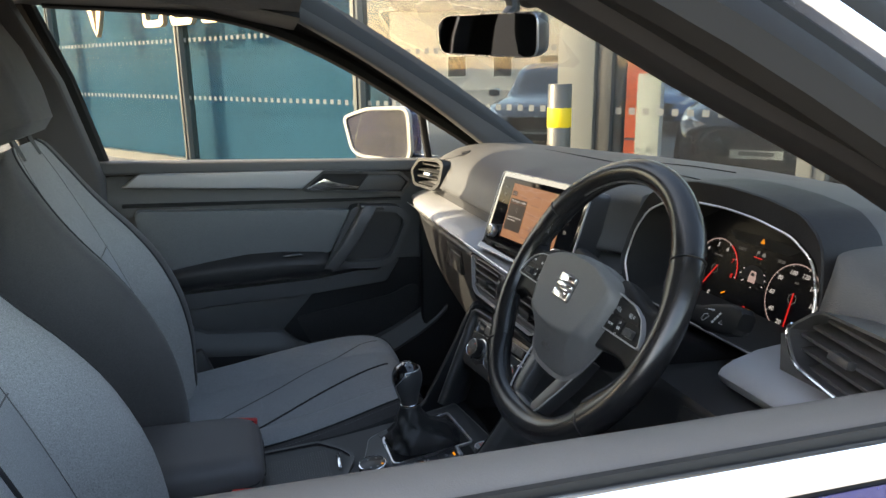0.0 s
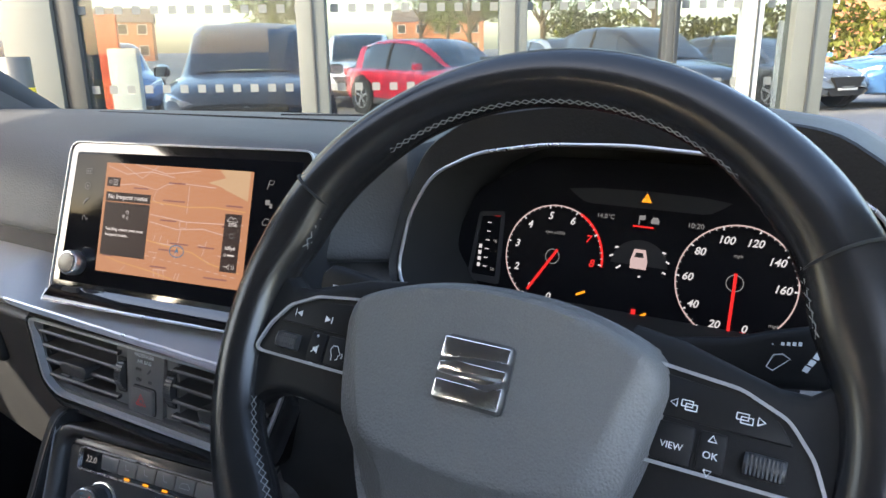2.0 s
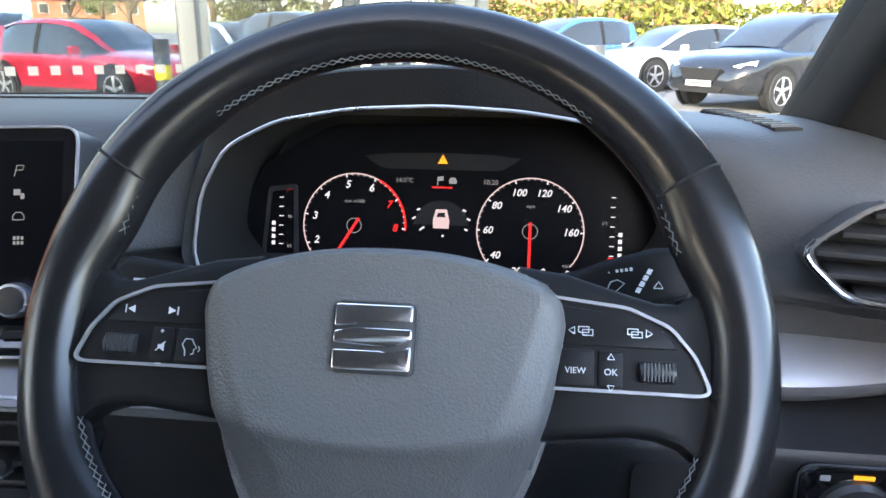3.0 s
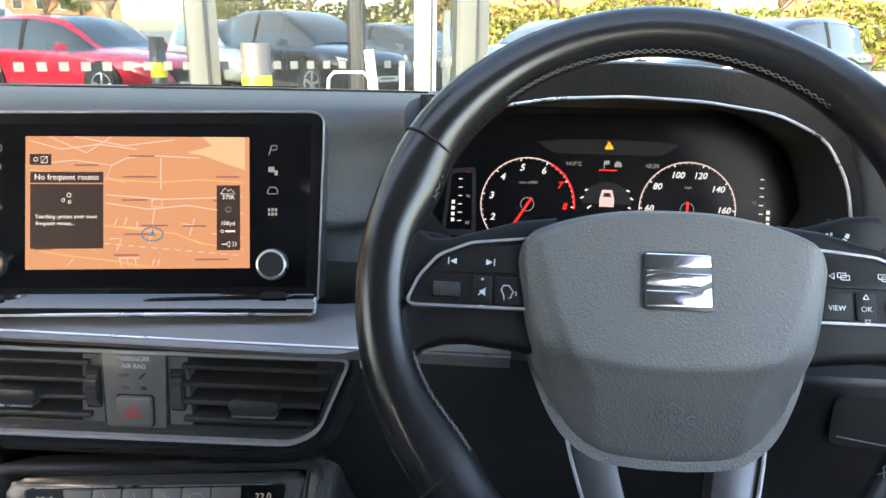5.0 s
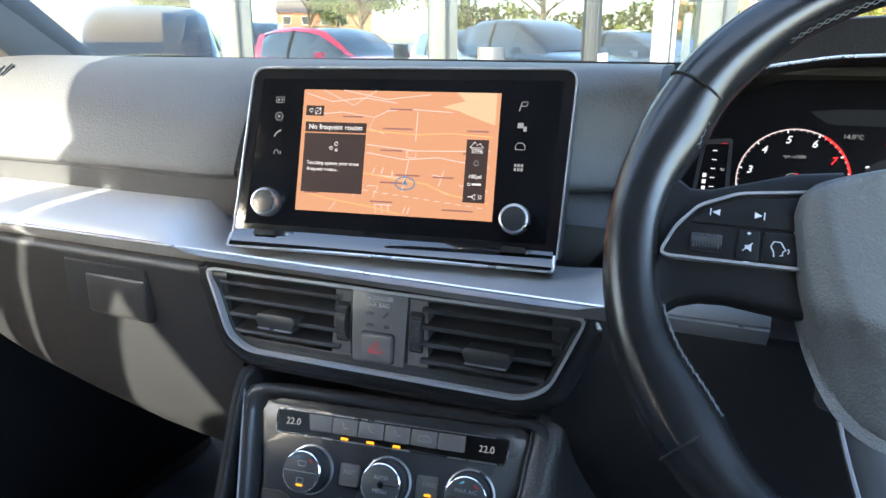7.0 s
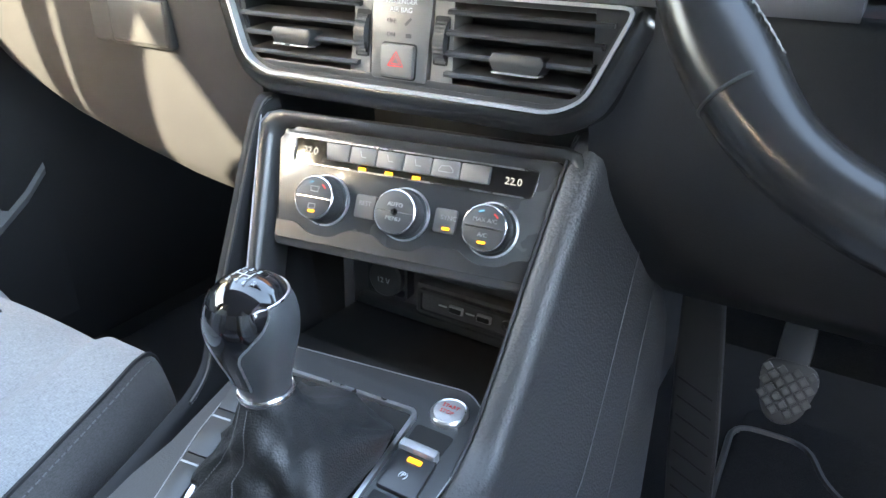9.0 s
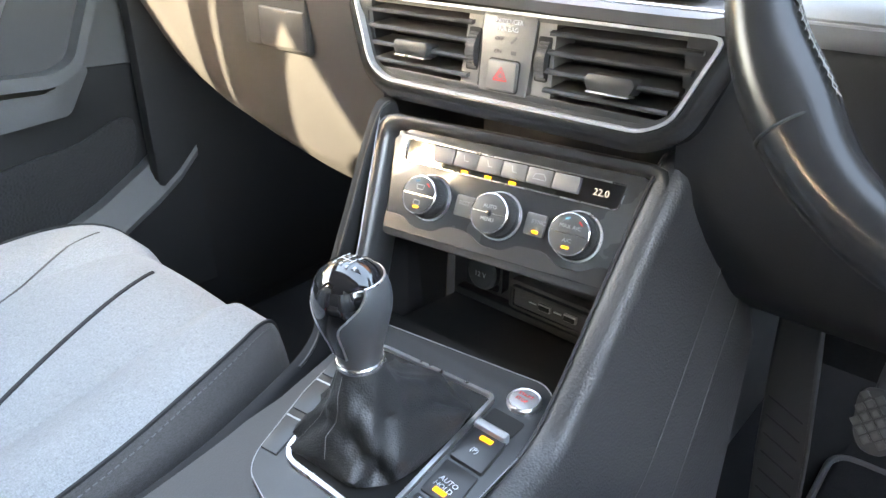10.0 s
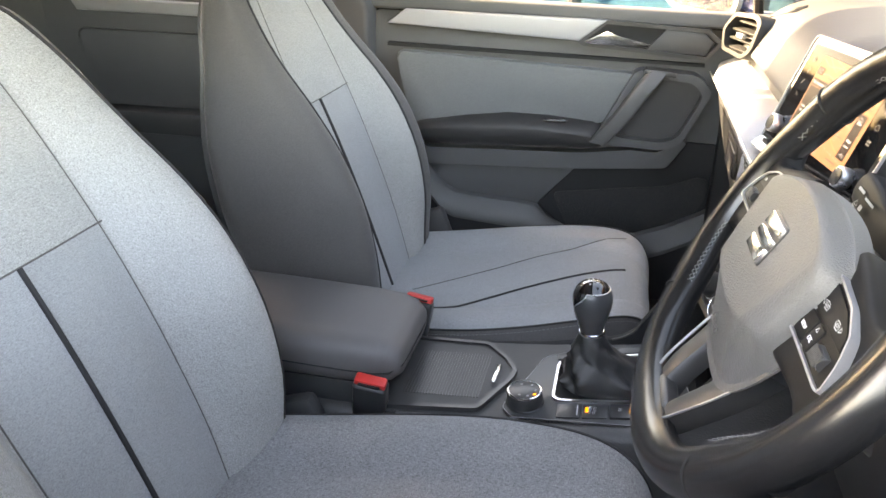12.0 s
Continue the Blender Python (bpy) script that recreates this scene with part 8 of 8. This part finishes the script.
brick_mat = vary(material("orange_brick", (0.42, 0.17, 0.09), 0.9), (0.42, 0.17, 0.09), 0.25, 1.2, 0.2, 25)
render_mat = vary(material("pale_render", (0.50, 0.48, 0.45), 0.9), (0.50, 0.48, 0.45), 0.1, 0.5)
slate = vary(material("roof_tiles", (0.12, 0.09, 0.08), 0.8), (0.12, 0.09, 0.08), 0.3, 2)
win_dark = material("dark_window", (0.03, 0.035, 0.04), 0.08, coat=0.5)
tyre_mat = vary(material("tyre", (0.02, 0.02, 0.02), 0.8), (0.02, 0.02, 0.02), 0.2, 20)
alloy = vary(material("alloy", (0.55, 0.55, 0.56), 0.3, 0.8), (0.55, 0.55, 0.56), 0.1, 20)
lamp_glass = material("headlamp", (0.6, 0.62, 0.65), 0.1, 0.3, coat=1.0)
tail_red = material("tail_lamp", (0.45, 0.02, 0.02), 0.2, coat=1.0)
C_LEAF = (0.085, 0.11, 0.02)
leaf_mat = random_tint(material("leaves", C_LEAF, 0.6), C_LEAF, 0.6)
C_LEAF2 = (0.13, 0.14, 0.02)
hedge_mat = random_tint(material("hedge_leaves", C_LEAF2, 0.6), C_LEAF2, 0.55)
bark = grain(vary(material("bark", (0.10, 0.075, 0.05), 0.9), (0.10, 0.075, 0.05), 0.3, 8), 40, 1.0, 0.02, "NOISE")

structure("ground", sheet(lambda u, v: (lerp(-400, 400, u), lerp(-400, 400, v), 0.0), 4, 4), ground_mat, "light worn car park tarmac", "ground")


def build_facade():
    L = pose(-4.47, 2.63, 0, 0, 0, 33.7)
    d = thing("showroom_front", L, "grey framed glass showroom front with teal panel and white dots", "building")

    def at(x, y, z):
        return pose(x, y, z)
    posts = [(-14.0, 0.10, frame_grey), (-10.6, 0.10, frame_grey), (-6.49, 0.12, frame_grey), (-2.90, 0.12, frame_grey), (1.79, 0.20, frame_grey), (3.21, 0.19, frame_grey), (4.345, 0.09, frame_dark), (4.93, 0.12, white_paint), (5.35, 0.26, frame_grey)]
    for x, w, m in posts:
        p = part("mullion", box(w, 0.16, 3.4, at(x, 0.0, 1.7), 0.006), m, d)
        part("mullion_edge", box(0.012, 0.02, 3.4, at(x + 0.01, -0.088, 1.7)), frame_dark, p)
    part("corner_column", box(0.36, 0.30, 3.4, at(-0.15, 0.06, 1.7), 0.008), frame_grey, d)
    part("column_return", box(0.14, 0.30, 3.4, at(0.103, 0.10, 1.7), 0.006), frame_dark, d)
    part("base_rail", box(19.4, 0.14, 0.12, at(-4.3, 0.0, 0.06)), frame_grey, d)
    part("head_rail", box(19.4, 0.20, 0.35, at(-4.3, 0.0, 3.45)), frame_grey, d)
    part("parapet", box(19.6, 0.5, 1.6, at(-4.3, 0.25, 4.4)), frame_dark, d)
    xs = [-14.0, -10.6, -6.49, -2.90, 0.0, 1.79, 3.21, 4.345, 4.93, 5.35]
    for a, b in zip(xs, xs[1:]):
        g = part("window_pane", quad(a + 0.05, 0.12, b - 0.05, 3.3, 0.0), shop_glass if b > -0.1 else spandrel, d, "tall clear glass pane")
        g.visible_shadow = False
    part("teal_panel", box(11.25, 0.06, 3.3, at(-8.37, 0.30, 1.65)), teal, d, "teal blue backing panel")
    for z, x0, x1 in ((1.0, -13.9, 5.3), (1.79, -13.9, -2.95), (1.54, -2.8, 5.3)):
        bm = bmesh.new()
        for k in range(int((x1 - x0) / 0.125)):
            x = x0 + k * 0.125
            bm.faces.new([bm.verts.new((x + a, -0.004, z + b)) for a, b in ((-0.028, -0.028), (0.028, -0.028), (0.028, 0.028), (-0.028, 0.028))])
        tagged(part("dot_row", bm, dot_mat, d, "row of frosted white squares"), kind="stuff")
    # plain raised shapes where the sign is
    for k in range(5):
        x = -7.2 + k * 0.74
        o = rounded([(x, 1.98), (x + 0.55, 1.98), (x + 0.55, 2.48), (x, 2.48)], 0.10, 4)
        i_ = [(x + 0.275 + (a - x - 0.275) * 0.70, 2.23 + (b - 2.23) * 0.62) for a, b in o]
        part("sign_shape", frame_ring(o, i_, -0.16, -0.09), gold, d, "plain copper sign shape")
    for s in (-1, 1):
        part("sign_emblem", prism([(-8.65, 1.90), (-8.65 + s * 0.10, 2.05), (-8.65 + s * 0.36, 2.62), (-8.65 + s * 0.12, 2.50), (-8.65 + s * 0.05, 2.20)][::s], -0.16, -0.09), gold, d, "plain copper emblem")
    # inside
    part("inner_floor", box(9.0, 7.0, 0.02, at(1.0, 3.6, 0.012)), ground_mat, d)
    part("inner_board", box(0.34, 0.05, 0.98, at(-0.38, 1.60, 1.10)), sign_red, d, "orange red display board")
    part("inner_board", box(0.36, 0.05, 0.50, at(-0.36, 1.65, 0.33)), sign_red, d, "orange red display board")
    part("white_stand", box(0.26, 0.10, 1.29, at(-0.12, 1.45, 0.645), 0.01), white_paint, d, "white display stand")
    return d


def build_bollard(x, y, h, r, bands, m=None):
    d = thing("bollard", pose(x, y, 0), "steel bollard with yellow bands", "bollard", "bollards")
    part("post", lathe([(r, 0.0), (r, h - 0.01), (r - 0.006, h), (0.001, h)], 24, "Z"), m or steel, d)
    for z in bands:
        part("band", lathe([(r + 0.002, z), (r + 0.003, z + 0.004), (r + 0.003, z + 0.150), (r + 0.002, z + 0.154)], 24, "Z"), yellow, d, "bright yellow band")


def build_trolley(m):
    d = thing("folding_trolley", m, "white folding trolley frame with a white box beside the showroom", "trolley")
    part("frame_tube", tube([(-0.17, 0, 0.0), (-0.16, 0.0, 0.6), (-0.14, 0.02, 0.93), (-0.10, 0.02, 0.97), (0.10, 0.02, 0.97), (0.14, 0.02, 0.93), (0.16, 0.0, 0.6), (0.17, 0, 0.0)], 0.011, 8), white_paint, d)
    part("box", box(0.38, 0.24, 0.42, pose(0.02, 0.0, 0.51), 0.04, 3), white_paint, d)
    part("support", box(0.34, 0.22, 0.32, pose(0.02, 0, 0.16), 0.02), white_paint, d)


def build_post(x, y, h):
    d = thing("marker_post", pose(x, y, 0), "slim white marker post on the tarmac", "post")
    part("pole", tube([(0, 0, 0), (0, 0, h * 0.5), (0, 0, h)], 0.019, 10), white_paint, d)
    part("cap", lathe([(0.019, 0), (0.021, 0.004), (0.012, 0.014), (0.001, 0.016)], 12, "Z", pose(0, 0, h)), white_paint, d)


def build_car(name, m, paint, label, suv=True):
    """A parked car, nose towards +y: body, glasshouse bands, lamps, wheels."""
    d = thing(name, m, label, "car", "parked cars")
    up = 0.0 if suv else -0.17
    # stations along the length: y, half width, underside, shoulder, bonnet or boot height at the middle
    low = [(-2.24, 0.66, 0.42, 0.80, 0.84), (-2.18, 0.80, 0.32, 0.92, 0.97), (-1.95, 0.89, 0.26, 0.97, 1.02), (-1.2, 0.925, 0.24, 0.98, 1.03), (0.0, 0.925, 0.24, 0.965, 1.01), (0.70, 0.925, 0.24, 0.95, 1.02),
           (1.05, 0.92, 0.24, 0.94, 1.04), (1.45, 0.91, 0.25, 0.90, 0.99), (1.85, 0.88, 0.27, 0.83, 0.92), (2.08, 0.82, 0.29, 0.74, 0.84), (2.20, 0.70, 0.33, 0.64, 0.72), (2.25, 0.58, 0.40, 0.56, 0.60)]
    rings = []
    for y, w, z0, z1, zm in low:
        z1, zm = z1 + up * 0.55, zm + up * 0.55
        half = [(w * 0.86, z0), (w * 0.965, z0 + 0.05), (w * 0.985, lerp(z0, z1, 0.35)), (w * 0.975, lerp(z0, z1, 0.58)), (w, lerp(z0, z1, 0.72)), (w * 0.985, z1 - 0.05), (w * 0.93, z1), (w * 0.70, lerp(z1, zm, 0.75)), (w * 0.30, zm)]
        rings.append([(x, y, z) for x, z in half] + [(-x, y, z) for x, z in half[::-1]])
    part("body", loft(rings), paint, d, "", 38)
    # glasshouse: y, shoulder half width, shoulder height, roof half width, roof height
    gh = [(1.10, 0.74, 0.985, 0.62, 1.02), (0.92, 0.80, 0.965, 0.63, 1.14), (0.62, 0.84, 0.955, 0.635, 1.33), (0.28, 0.855, 0.955, 0.64, 1.50), (0.0, 0.86, 0.96, 0.645, 1.565), (-0.55, 0.86, 0.965, 0.645, 1.60), (-1.20, 0.85, 0.975, 0.63, 1.58), (-1.62, 0.82, 0.99, 0.60, 1.51), (-1.86, 0.78, 1.0, 0.565, 1.37 if suv else 1.30), (-2.06, 0.72, 1.01, 0.56, 1.10)]
    def sec(q):
        y, w0, z0, w1, z1 = q
        z0, z1 = z0 + up * 0.55 - 0.02, z1 + up
        z1 = max(z1, z0 + 0.03)
        side = [(w0, z0), (lerp(w0, w1, 0.42), lerp(z0, z1, 0.50)), (lerp(w0, w1, 0.85), lerp(z0, z1, 0.88)), (w1 - 0.015, z1 - 0.018), (w1 - 0.09, z1 + 0.004)]
        top = [(w1 * 0.5, z1 + 0.022), (0.0, z1 + 0.03)]
        return [Vector((x, y, z)) for x, z in side], [Vector((x, y, z)) for x, z in side[-1:] + top + [(-x, z) for x, z in top[-2::-1]] + [(-side[-1][0], side[-1][1])]]
    S = [sec(q) for q in gh]
    part("windscreen", loft([q[1] for q in S[0:5]], False), win_dark, d, "dark reflecting windscreen", 60)
    part("roof", loft([q[1] for q in S[4:8]], False), paint, d, "", 60)
    part("rear_screen", loft([q[1] for q in S[7:]], False), win_dark, d, "dark rear screen", 60)
    for s in (-1, 1):
        def flip(v):
            return Vector((v.x * s, v.y, v.z))
        part("side_window", loft([[flip(p) for p in q[0][:4]] for q in S], False), win_dark, d, "dark tinted side glass", 60)
        part("roof_edge", loft([[flip(p) + Vector((s * 0.006, 0, 0.004)) for p in q[0][2:]] for q in S], False), paint, d, "", 60)
        for i, wd in ((5, 0.045), (7, 0.12)):
            q = S[i][0]
            part("pillar", loft([[flip(p) + Vector((s * 0.008, e, 0)) for e in (-wd, wd)] for p in q[:4]], False), paint if i == 7 else gap_mat, d)
        part("window_line", tube([flip(q[0][0]) + Vector((s * 0.006, 0, 0)) for q in S[1:]], 0.012, 5), chrome if suv else gap_mat, d)
        hl = loft([[(s * x, y, z + up * 0.45) for x, y, z in ring] for ring in (
            [(0.46, 2.17, 0.72), (0.46, 2.20, 0.65), (0.46, 2.05, 0.62), (0.46, 2.02, 0.74)], [(0.66, 2.12, 0.78), (0.66, 2.15, 0.67), (0.66, 2.0, 0.64), (0.66, 1.97, 0.80)],
            [(0.82, 1.93, 0.83), (0.83, 1.96, 0.74), (0.80, 1.85, 0.70), (0.79, 1.82, 0.84)])])
        part("headlamp", hl, lamp_glass, d, "clear headlamp")
        part("fog_lamp", box(0.22, 0.06, 0.10, pose(s * 0.66, 2.14, 0.42, 0, 0, s * -22), 0.02), gap_mat, d)
        part("tail_lamp", box(0.34, 0.10, 0.15, pose(s * 0.68, -2.15, 0.90 + up * 0.5, 0, 0, s * 14), 0.03), tail_red, d)
        wm = loft([[(s * (0.93 + u), 0.66 + yy * k, 1.02 + up * 0.5 + zz * k) for yy, zz in ((-0.05, -0.05), (0.08, -0.05), (0.06, 0.07), (-0.05, 0.08))] for u, k in ((0.0, 0.5), (0.03, 0.95), (0.14, 1.0), (0.18, 0.7))])
        part("wing_mirror", wm, paint, d)
        part("door_handle", box(0.02, 0.20, 0.03, pose(s * 0.925, -0.42, 0.86 + up * 0.5), 0.008), paint, d)
        part("sill_trim", box(0.03, 2.3, 0.12, pose(s * 0.905, 0.0, 0.28), 0.01), low_mat, d)
        for y in (-1.36, 1.36):
            part("wheel_arch", lathe([(0.40, -0.03), (0.40, 0.03), (0.001, 0.031)], 28, "X", pose(s * 0.905, y, 0.36)), gap_mat, d)
            w_ = part("wheel", lathe([(0.22, -0.11), (0.325, -0.11), (0.345, -0.07), (0.345, 0.07), (0.325, 0.11), (0.235, 0.105), (0.225, 0.07), (0.001, 0.06)] if s > 0 else [(0.001, -0.06), (0.225, -0.07), (0.235, -0.105), (0.325, -0.11), (0.345, -0.07), (0.345, 0.07), (0.325, 0.11), (0.22, 0.11)], 28, "X", pose(s * 0.845, y, 0.345)), tyre_mat, d, "black tyre")
            for q in range(5):
                part("spoke", box(0.02, 0.055, 0.22, pose(s * 0.935, y, 0.345) @ pose(0, 0, 0, q * 72, 0, 0) @ pose(0, 0, 0.115), 0.005), alloy, w_)
            part("rim", lathe([(0.215, s * 0.075), (0.235, s * 0.108), (0.222, s * 0.110), (0.212, s * 0.08)], 24, "X", pose(s * 0.845, y, 0.345)), alloy, w_)
    g0 = 0.60 + up * 0.3
    gr = part("grille", prism(rounded([(-0.42, g0 + 0.10), (-0.30, g0 - 0.10), (0.30, g0 - 0.10), (0.42, g0 + 0.10)], 0.03), -0.06, 0.02, pose(0, 2.235, 0, 0, 0, 180)), gap_mat, d, "dark grille")
    for k in range(3):
        part("grille_bar", box(0.66, 0.012, 0.014, pose(0, 2.262, g0 - 0.05 + k * 0.05), 0.003), satin_black, gr)
    part("lower_intake", prism(rounded([(-0.50, 0.42), (-0.40, 0.30), (0.40, 0.30), (0.50, 0.42)], 0.02), -0.04, 0.02, pose(0, 2.225, 0, 0, 0, 180)), gap_mat, d)
    part("badge", lathe([(0.055, 0.0), (0.055, 0.012), (0.001, 0.015)], 16, "Y", pose(0, 2.265, g0 + 0.06)), alloy, d)
    for y in (2.285, -2.26):
        z = 0.46 if y > 0 else 0.66
        pl = part("number_plate", box(0.52, 0.014, 0.11, pose(0, y, z), 0.004), white_paint, d, "plain pale plate")
        part("plate_bar", box(0.34, 0.006, 0.045, pose(0, y + (0.008 if y > 0 else -0.008), z)), frame_grey, pl)
    return d


def paint_of(name, c):
    return vary(material(name, c, 0.25, 0.2, coat=1.0), c, 0.06, 4)


def build_leaves(name, pts, size, mat, parent=None, label=""):
    """Many small separate leaves."""
    rng = np.random.default_rng(len(pts))
    n = len(pts)
    P = np.array(pts)
    a = rng.normal(size=(n, 3))
    a /= np.linalg.norm(a, axis=1, keepdims=True)
    b = np.cross(a, rng.normal(size=(n, 3)))
    b /= np.linalg.norm(b, axis=1, keepdims=True)
    s = size * rng.uniform(0.6, 1.3, size=(n, 1))
    V = np.concatenate([P + a * s, P + b * s * 0.5, P - a * s, P - b * s * 0.5], axis=1).reshape(-1, 3)
    me = bpy.data.meshes.new(name)
    me.from_pydata(V.tolist(), [], np.arange(4 * n).reshape(-1, 4).tolist())
    me.materials.append(mat)
    ob = new(name, me)
    if parent is not None:
        ob.parent = parent
    return tagged(ob, label)


def build_tree(x, y, h, r, mat, seed, label):
    rng = np.random.default_rng(seed)
    d = thing("tree", pose(x, y, 0), label, "tree", "trees")
    tr = bmesh.new()
    tube([(0, 0, 0), (0.05, 0.02, h * 0.25), (-0.03, 0.05, h * 0.55), (0.02, 0, h * 0.8)], [0.16, 0.13, 0.09, 0.04], 8, False, I4, tr)
    clumps = []
    for k in range(16):
        a = rng.uniform(0, 2 * math.pi)
        z0 = h * rng.uniform(0.3, 0.7)
        e = (r * rng.uniform(0.45, 0.9) * math.cos(a), r * rng.uniform(0.45, 0.9) * math.sin(a), z0 + h * rng.uniform(0.05, 0.3))
        tube([(0, 0, z0 * 0.85), (e[0] * 0.5, e[1] * 0.5, lerp(z0, e[2], 0.4)), e], [0.06, 0.035, 0.012], 6, False, I4, tr)
        clumps.append(e)
    part("trunk", tr, bark, d)
    pts = []
    for e in clumps + [(0, 0, h * 0.9), (0, 0, h * 0.75)]:
        c = r * rng.uniform(0.30, 0.50)
        q = rng.normal(size=(420, 3))
        q /= np.linalg.norm(q, axis=1, keepdims=True)
        pts += (np.array(e) + q * c * rng.uniform(0.3, 1.0, size=(420, 1)) ** 0.6).tolist()
    build_leaves("crown", pts, 0.10, mat, d, "ragged leafy crown")


def build_hedge(x0, y0, x1, y1, h, w, seed):
    rng = np.random.default_rng(seed)
    n = 15000
    t = rng.uniform(size=n)
    L = math.hypot(x1 - x0, y1 - y0)
    wob = 0.25 * np.sin(t * L * 0.7) + 0.15 * np.sin(t * L * 2.1)
    z = rng.uniform(size=n) * (h + wob)
    off = (rng.uniform(-1, 1, size=n)) * w * (0.7 + 0.3 * np.sin(t * L * 1.3 + z))
    nx, ny = -(y1 - y0) / L, (x1 - x0) / L
    pts = np.stack([x0 + (x1 - x0) * t + nx * off, y0 + (y1 - y0) * t + ny * off, z], axis=1)
    ob = build_leaves("hedge", pts.tolist(), 0.17, hedge_mat, None, "tall yellow green hedge along the car park")
    tagged(ob, "", "hedge", "", "stuff")


def build_house(name, x, y, rz, w, dep, h, wall, label, pitch=2.0, rows=2, cols=5):
    d = thing(name, pose(x, y, 0, 0, 0, rz), label, "house")
    part("wall", box(w, dep, h, pose(0, 0, h / 2)), wall, d)
    part("roof", loft([[(s * (w / 2 + 0.3), -dep / 2 - 0.3, h), (s * (w / 2 + 0.3), 0, h + pitch), (s * (w / 2 + 0.3), dep / 2 + 0.3, h)] for s in (-1, 1)]), slate, d)
    for r in range(rows):
        for c in range(cols):
            cx = lerp(-w / 2, w / 2, (c + 0.5) / cols)
            cz = 1.4 + r * 2.7
            wn = part("window", box(1.25, 0.10, 1.35, pose(cx, -dep / 2 - 0.02, cz), 0.02), white_paint, d)
            part("pane", box(1.05, 0.06, 1.15, pose(cx, -dep / 2 - 0.06, cz)), win_dark, wn)
    return d


build_facade()
BH = 1.16
build_bollard(-4.08, 2.10, BH + 0.08, 0.095, (BH - 0.26,))
build_bollard(-1.36, 4.22, BH, 0.095, (BH - 0.36, BH - 0.74))
build_bollard(0.92, 5.0, BH, 0.095, (BH - 0.30, BH - 0.68))
build_bollard(-3.45, 7.1, BH, 0.085, (BH - 0.42, BH - 0.84), frame_dark)
build_trolley(pose(-0.80, 4.50, 0, 0, 0, 20))
build_post(-0.45, 4.63, 0.99)
for px, py, ph, rz in ((-0.62, 4.95, 1.12, -16), (-0.30, 6.6, 1.45, 0)):
    pw = thing("white_post", pose(px, py, 0, 0, rz * 0.4, 0), "slim white post by the showroom", "post", "white posts")
    part("post", box(0.07, 0.05, ph, pose(0, 0, ph / 2), 0.008), white_paint, pw)

p_black, p_white, p_red = paint_of("black_paint", (0.015, 0.016, 0.018)), paint_of("white_car_paint", (0.72, 0.73, 0.74)), paint_of("red_paint", (0.50, 0.015, 0.035))
p_blue, p_grey, p_silver = paint_of("mid_blue_paint", (0.06, 0.16, 0.33)), paint_of("grey_paint", (0.09, 0.10, 0.11)), paint_of("silver_paint", (0.42, 0.44, 0.46))


def facing(x, y, deg, sc=1.0):
    """On the ground at x, y, its nose turned deg from +y."""
    return pose(x, y, 0, 0, 0, deg) @ Matrix.Diagonal((sc, sc, sc, 1))


cars = [("sports_utility_car", -6.55, 6.45, 224, p_black, "black sports utility car behind the glass", True), ("hatchback", -6.9, 11.6, 250, p_red, "bright red hatchback in the car park", False),
        ("sports_utility_car", -10.4, 13.6, 214, p_white, "white sports utility car in the car park", True), ("hatchback", -10.4, 5.2, 235, p_grey, "dark grey car behind the glass", False),
        ("estate_car", -5.6, 14.9, 222, p_silver, "silver car in the car park", False), ("sports_utility_car", -3.6, 13.6, 232, p_black, "black car in the car park", True),
        ("hatchback", -2.0, 16.6, 235, p_grey, "dark car in the car park", False), ("sports_utility_car", 1.3, 18.0, 130, p_blue, "mid blue sports utility car in the car park", True),
        ("coupe", 3.9, 17.6, 122, p_white, "white low car in the car park", False), ("sports_utility_car", 5.1, 13.6, 128, p_black, "black sports utility car in the sun", True),
        ("hatchback", -13.0, 8.6, 240, p_blue, "blue car in the car park", False), ("hatchback", -2.2, 24.0, 190, p_blue, "blue car by the hedge", False),
        ("hatchback", 7.0, -9.0, 20, p_white, "white car parked behind", False), ("sports_utility_car", 10.0, 3.0, 80, p_silver, "silver car parked alongside", True)]
for nm, x, y, a, pm_, lab, suv in cars:
    build_car(nm, facing(x, y, a), pm_, lab, suv)

build_hedge(-14, 33, 26, 31, 2.6, 1.0, 3)
build_hedge(26, 31, 40, 18, 2.6, 1.0, 4)
for k, (x, y, h, r) in enumerate(((-7.5, 28, 7.5, 2.8), (-3.0, 30, 8.0, 3.0), (2.5, 35, 8.5, 3.2), (13, 36, 8, 3.2), (20, 34, 7, 3.0), (-13, 30, 7, 2.6), (29, 26, 7.5, 3.0), (8, 40, 9, 3.3), (-24, 40, 6.5, 2.6), (-19, 34, 6, 2.4), (-33, 34, 6, 2.6), (-30, 46, 7, 2.8))):
    build_tree(x, y, h, r, leaf_mat, 20 + k, "leafy green and yellow tree beyond the hedge")
build_house("house", -62, 100, 30, 14, 8, 5.2, brick_mat, "orange brick house beyond the car park")
build_house("house", -92, 62, 50, 12, 8, 5.0, brick_mat, "orange brick house beyond the car park")
build_house("warehouse", -46, 14, 66, 22, 10, 4.6, render_mat, "pale rendered warehouse beyond the car park", 1.6, 1, 8)
build_house("house", 4, 52, 0, 18, 8, 5.2, brick_mat, "orange brick house behind the hedge")
build_house("house", 26, 48, -20, 16, 8, 5.2, brick_mat, "orange brick house behind the hedge")
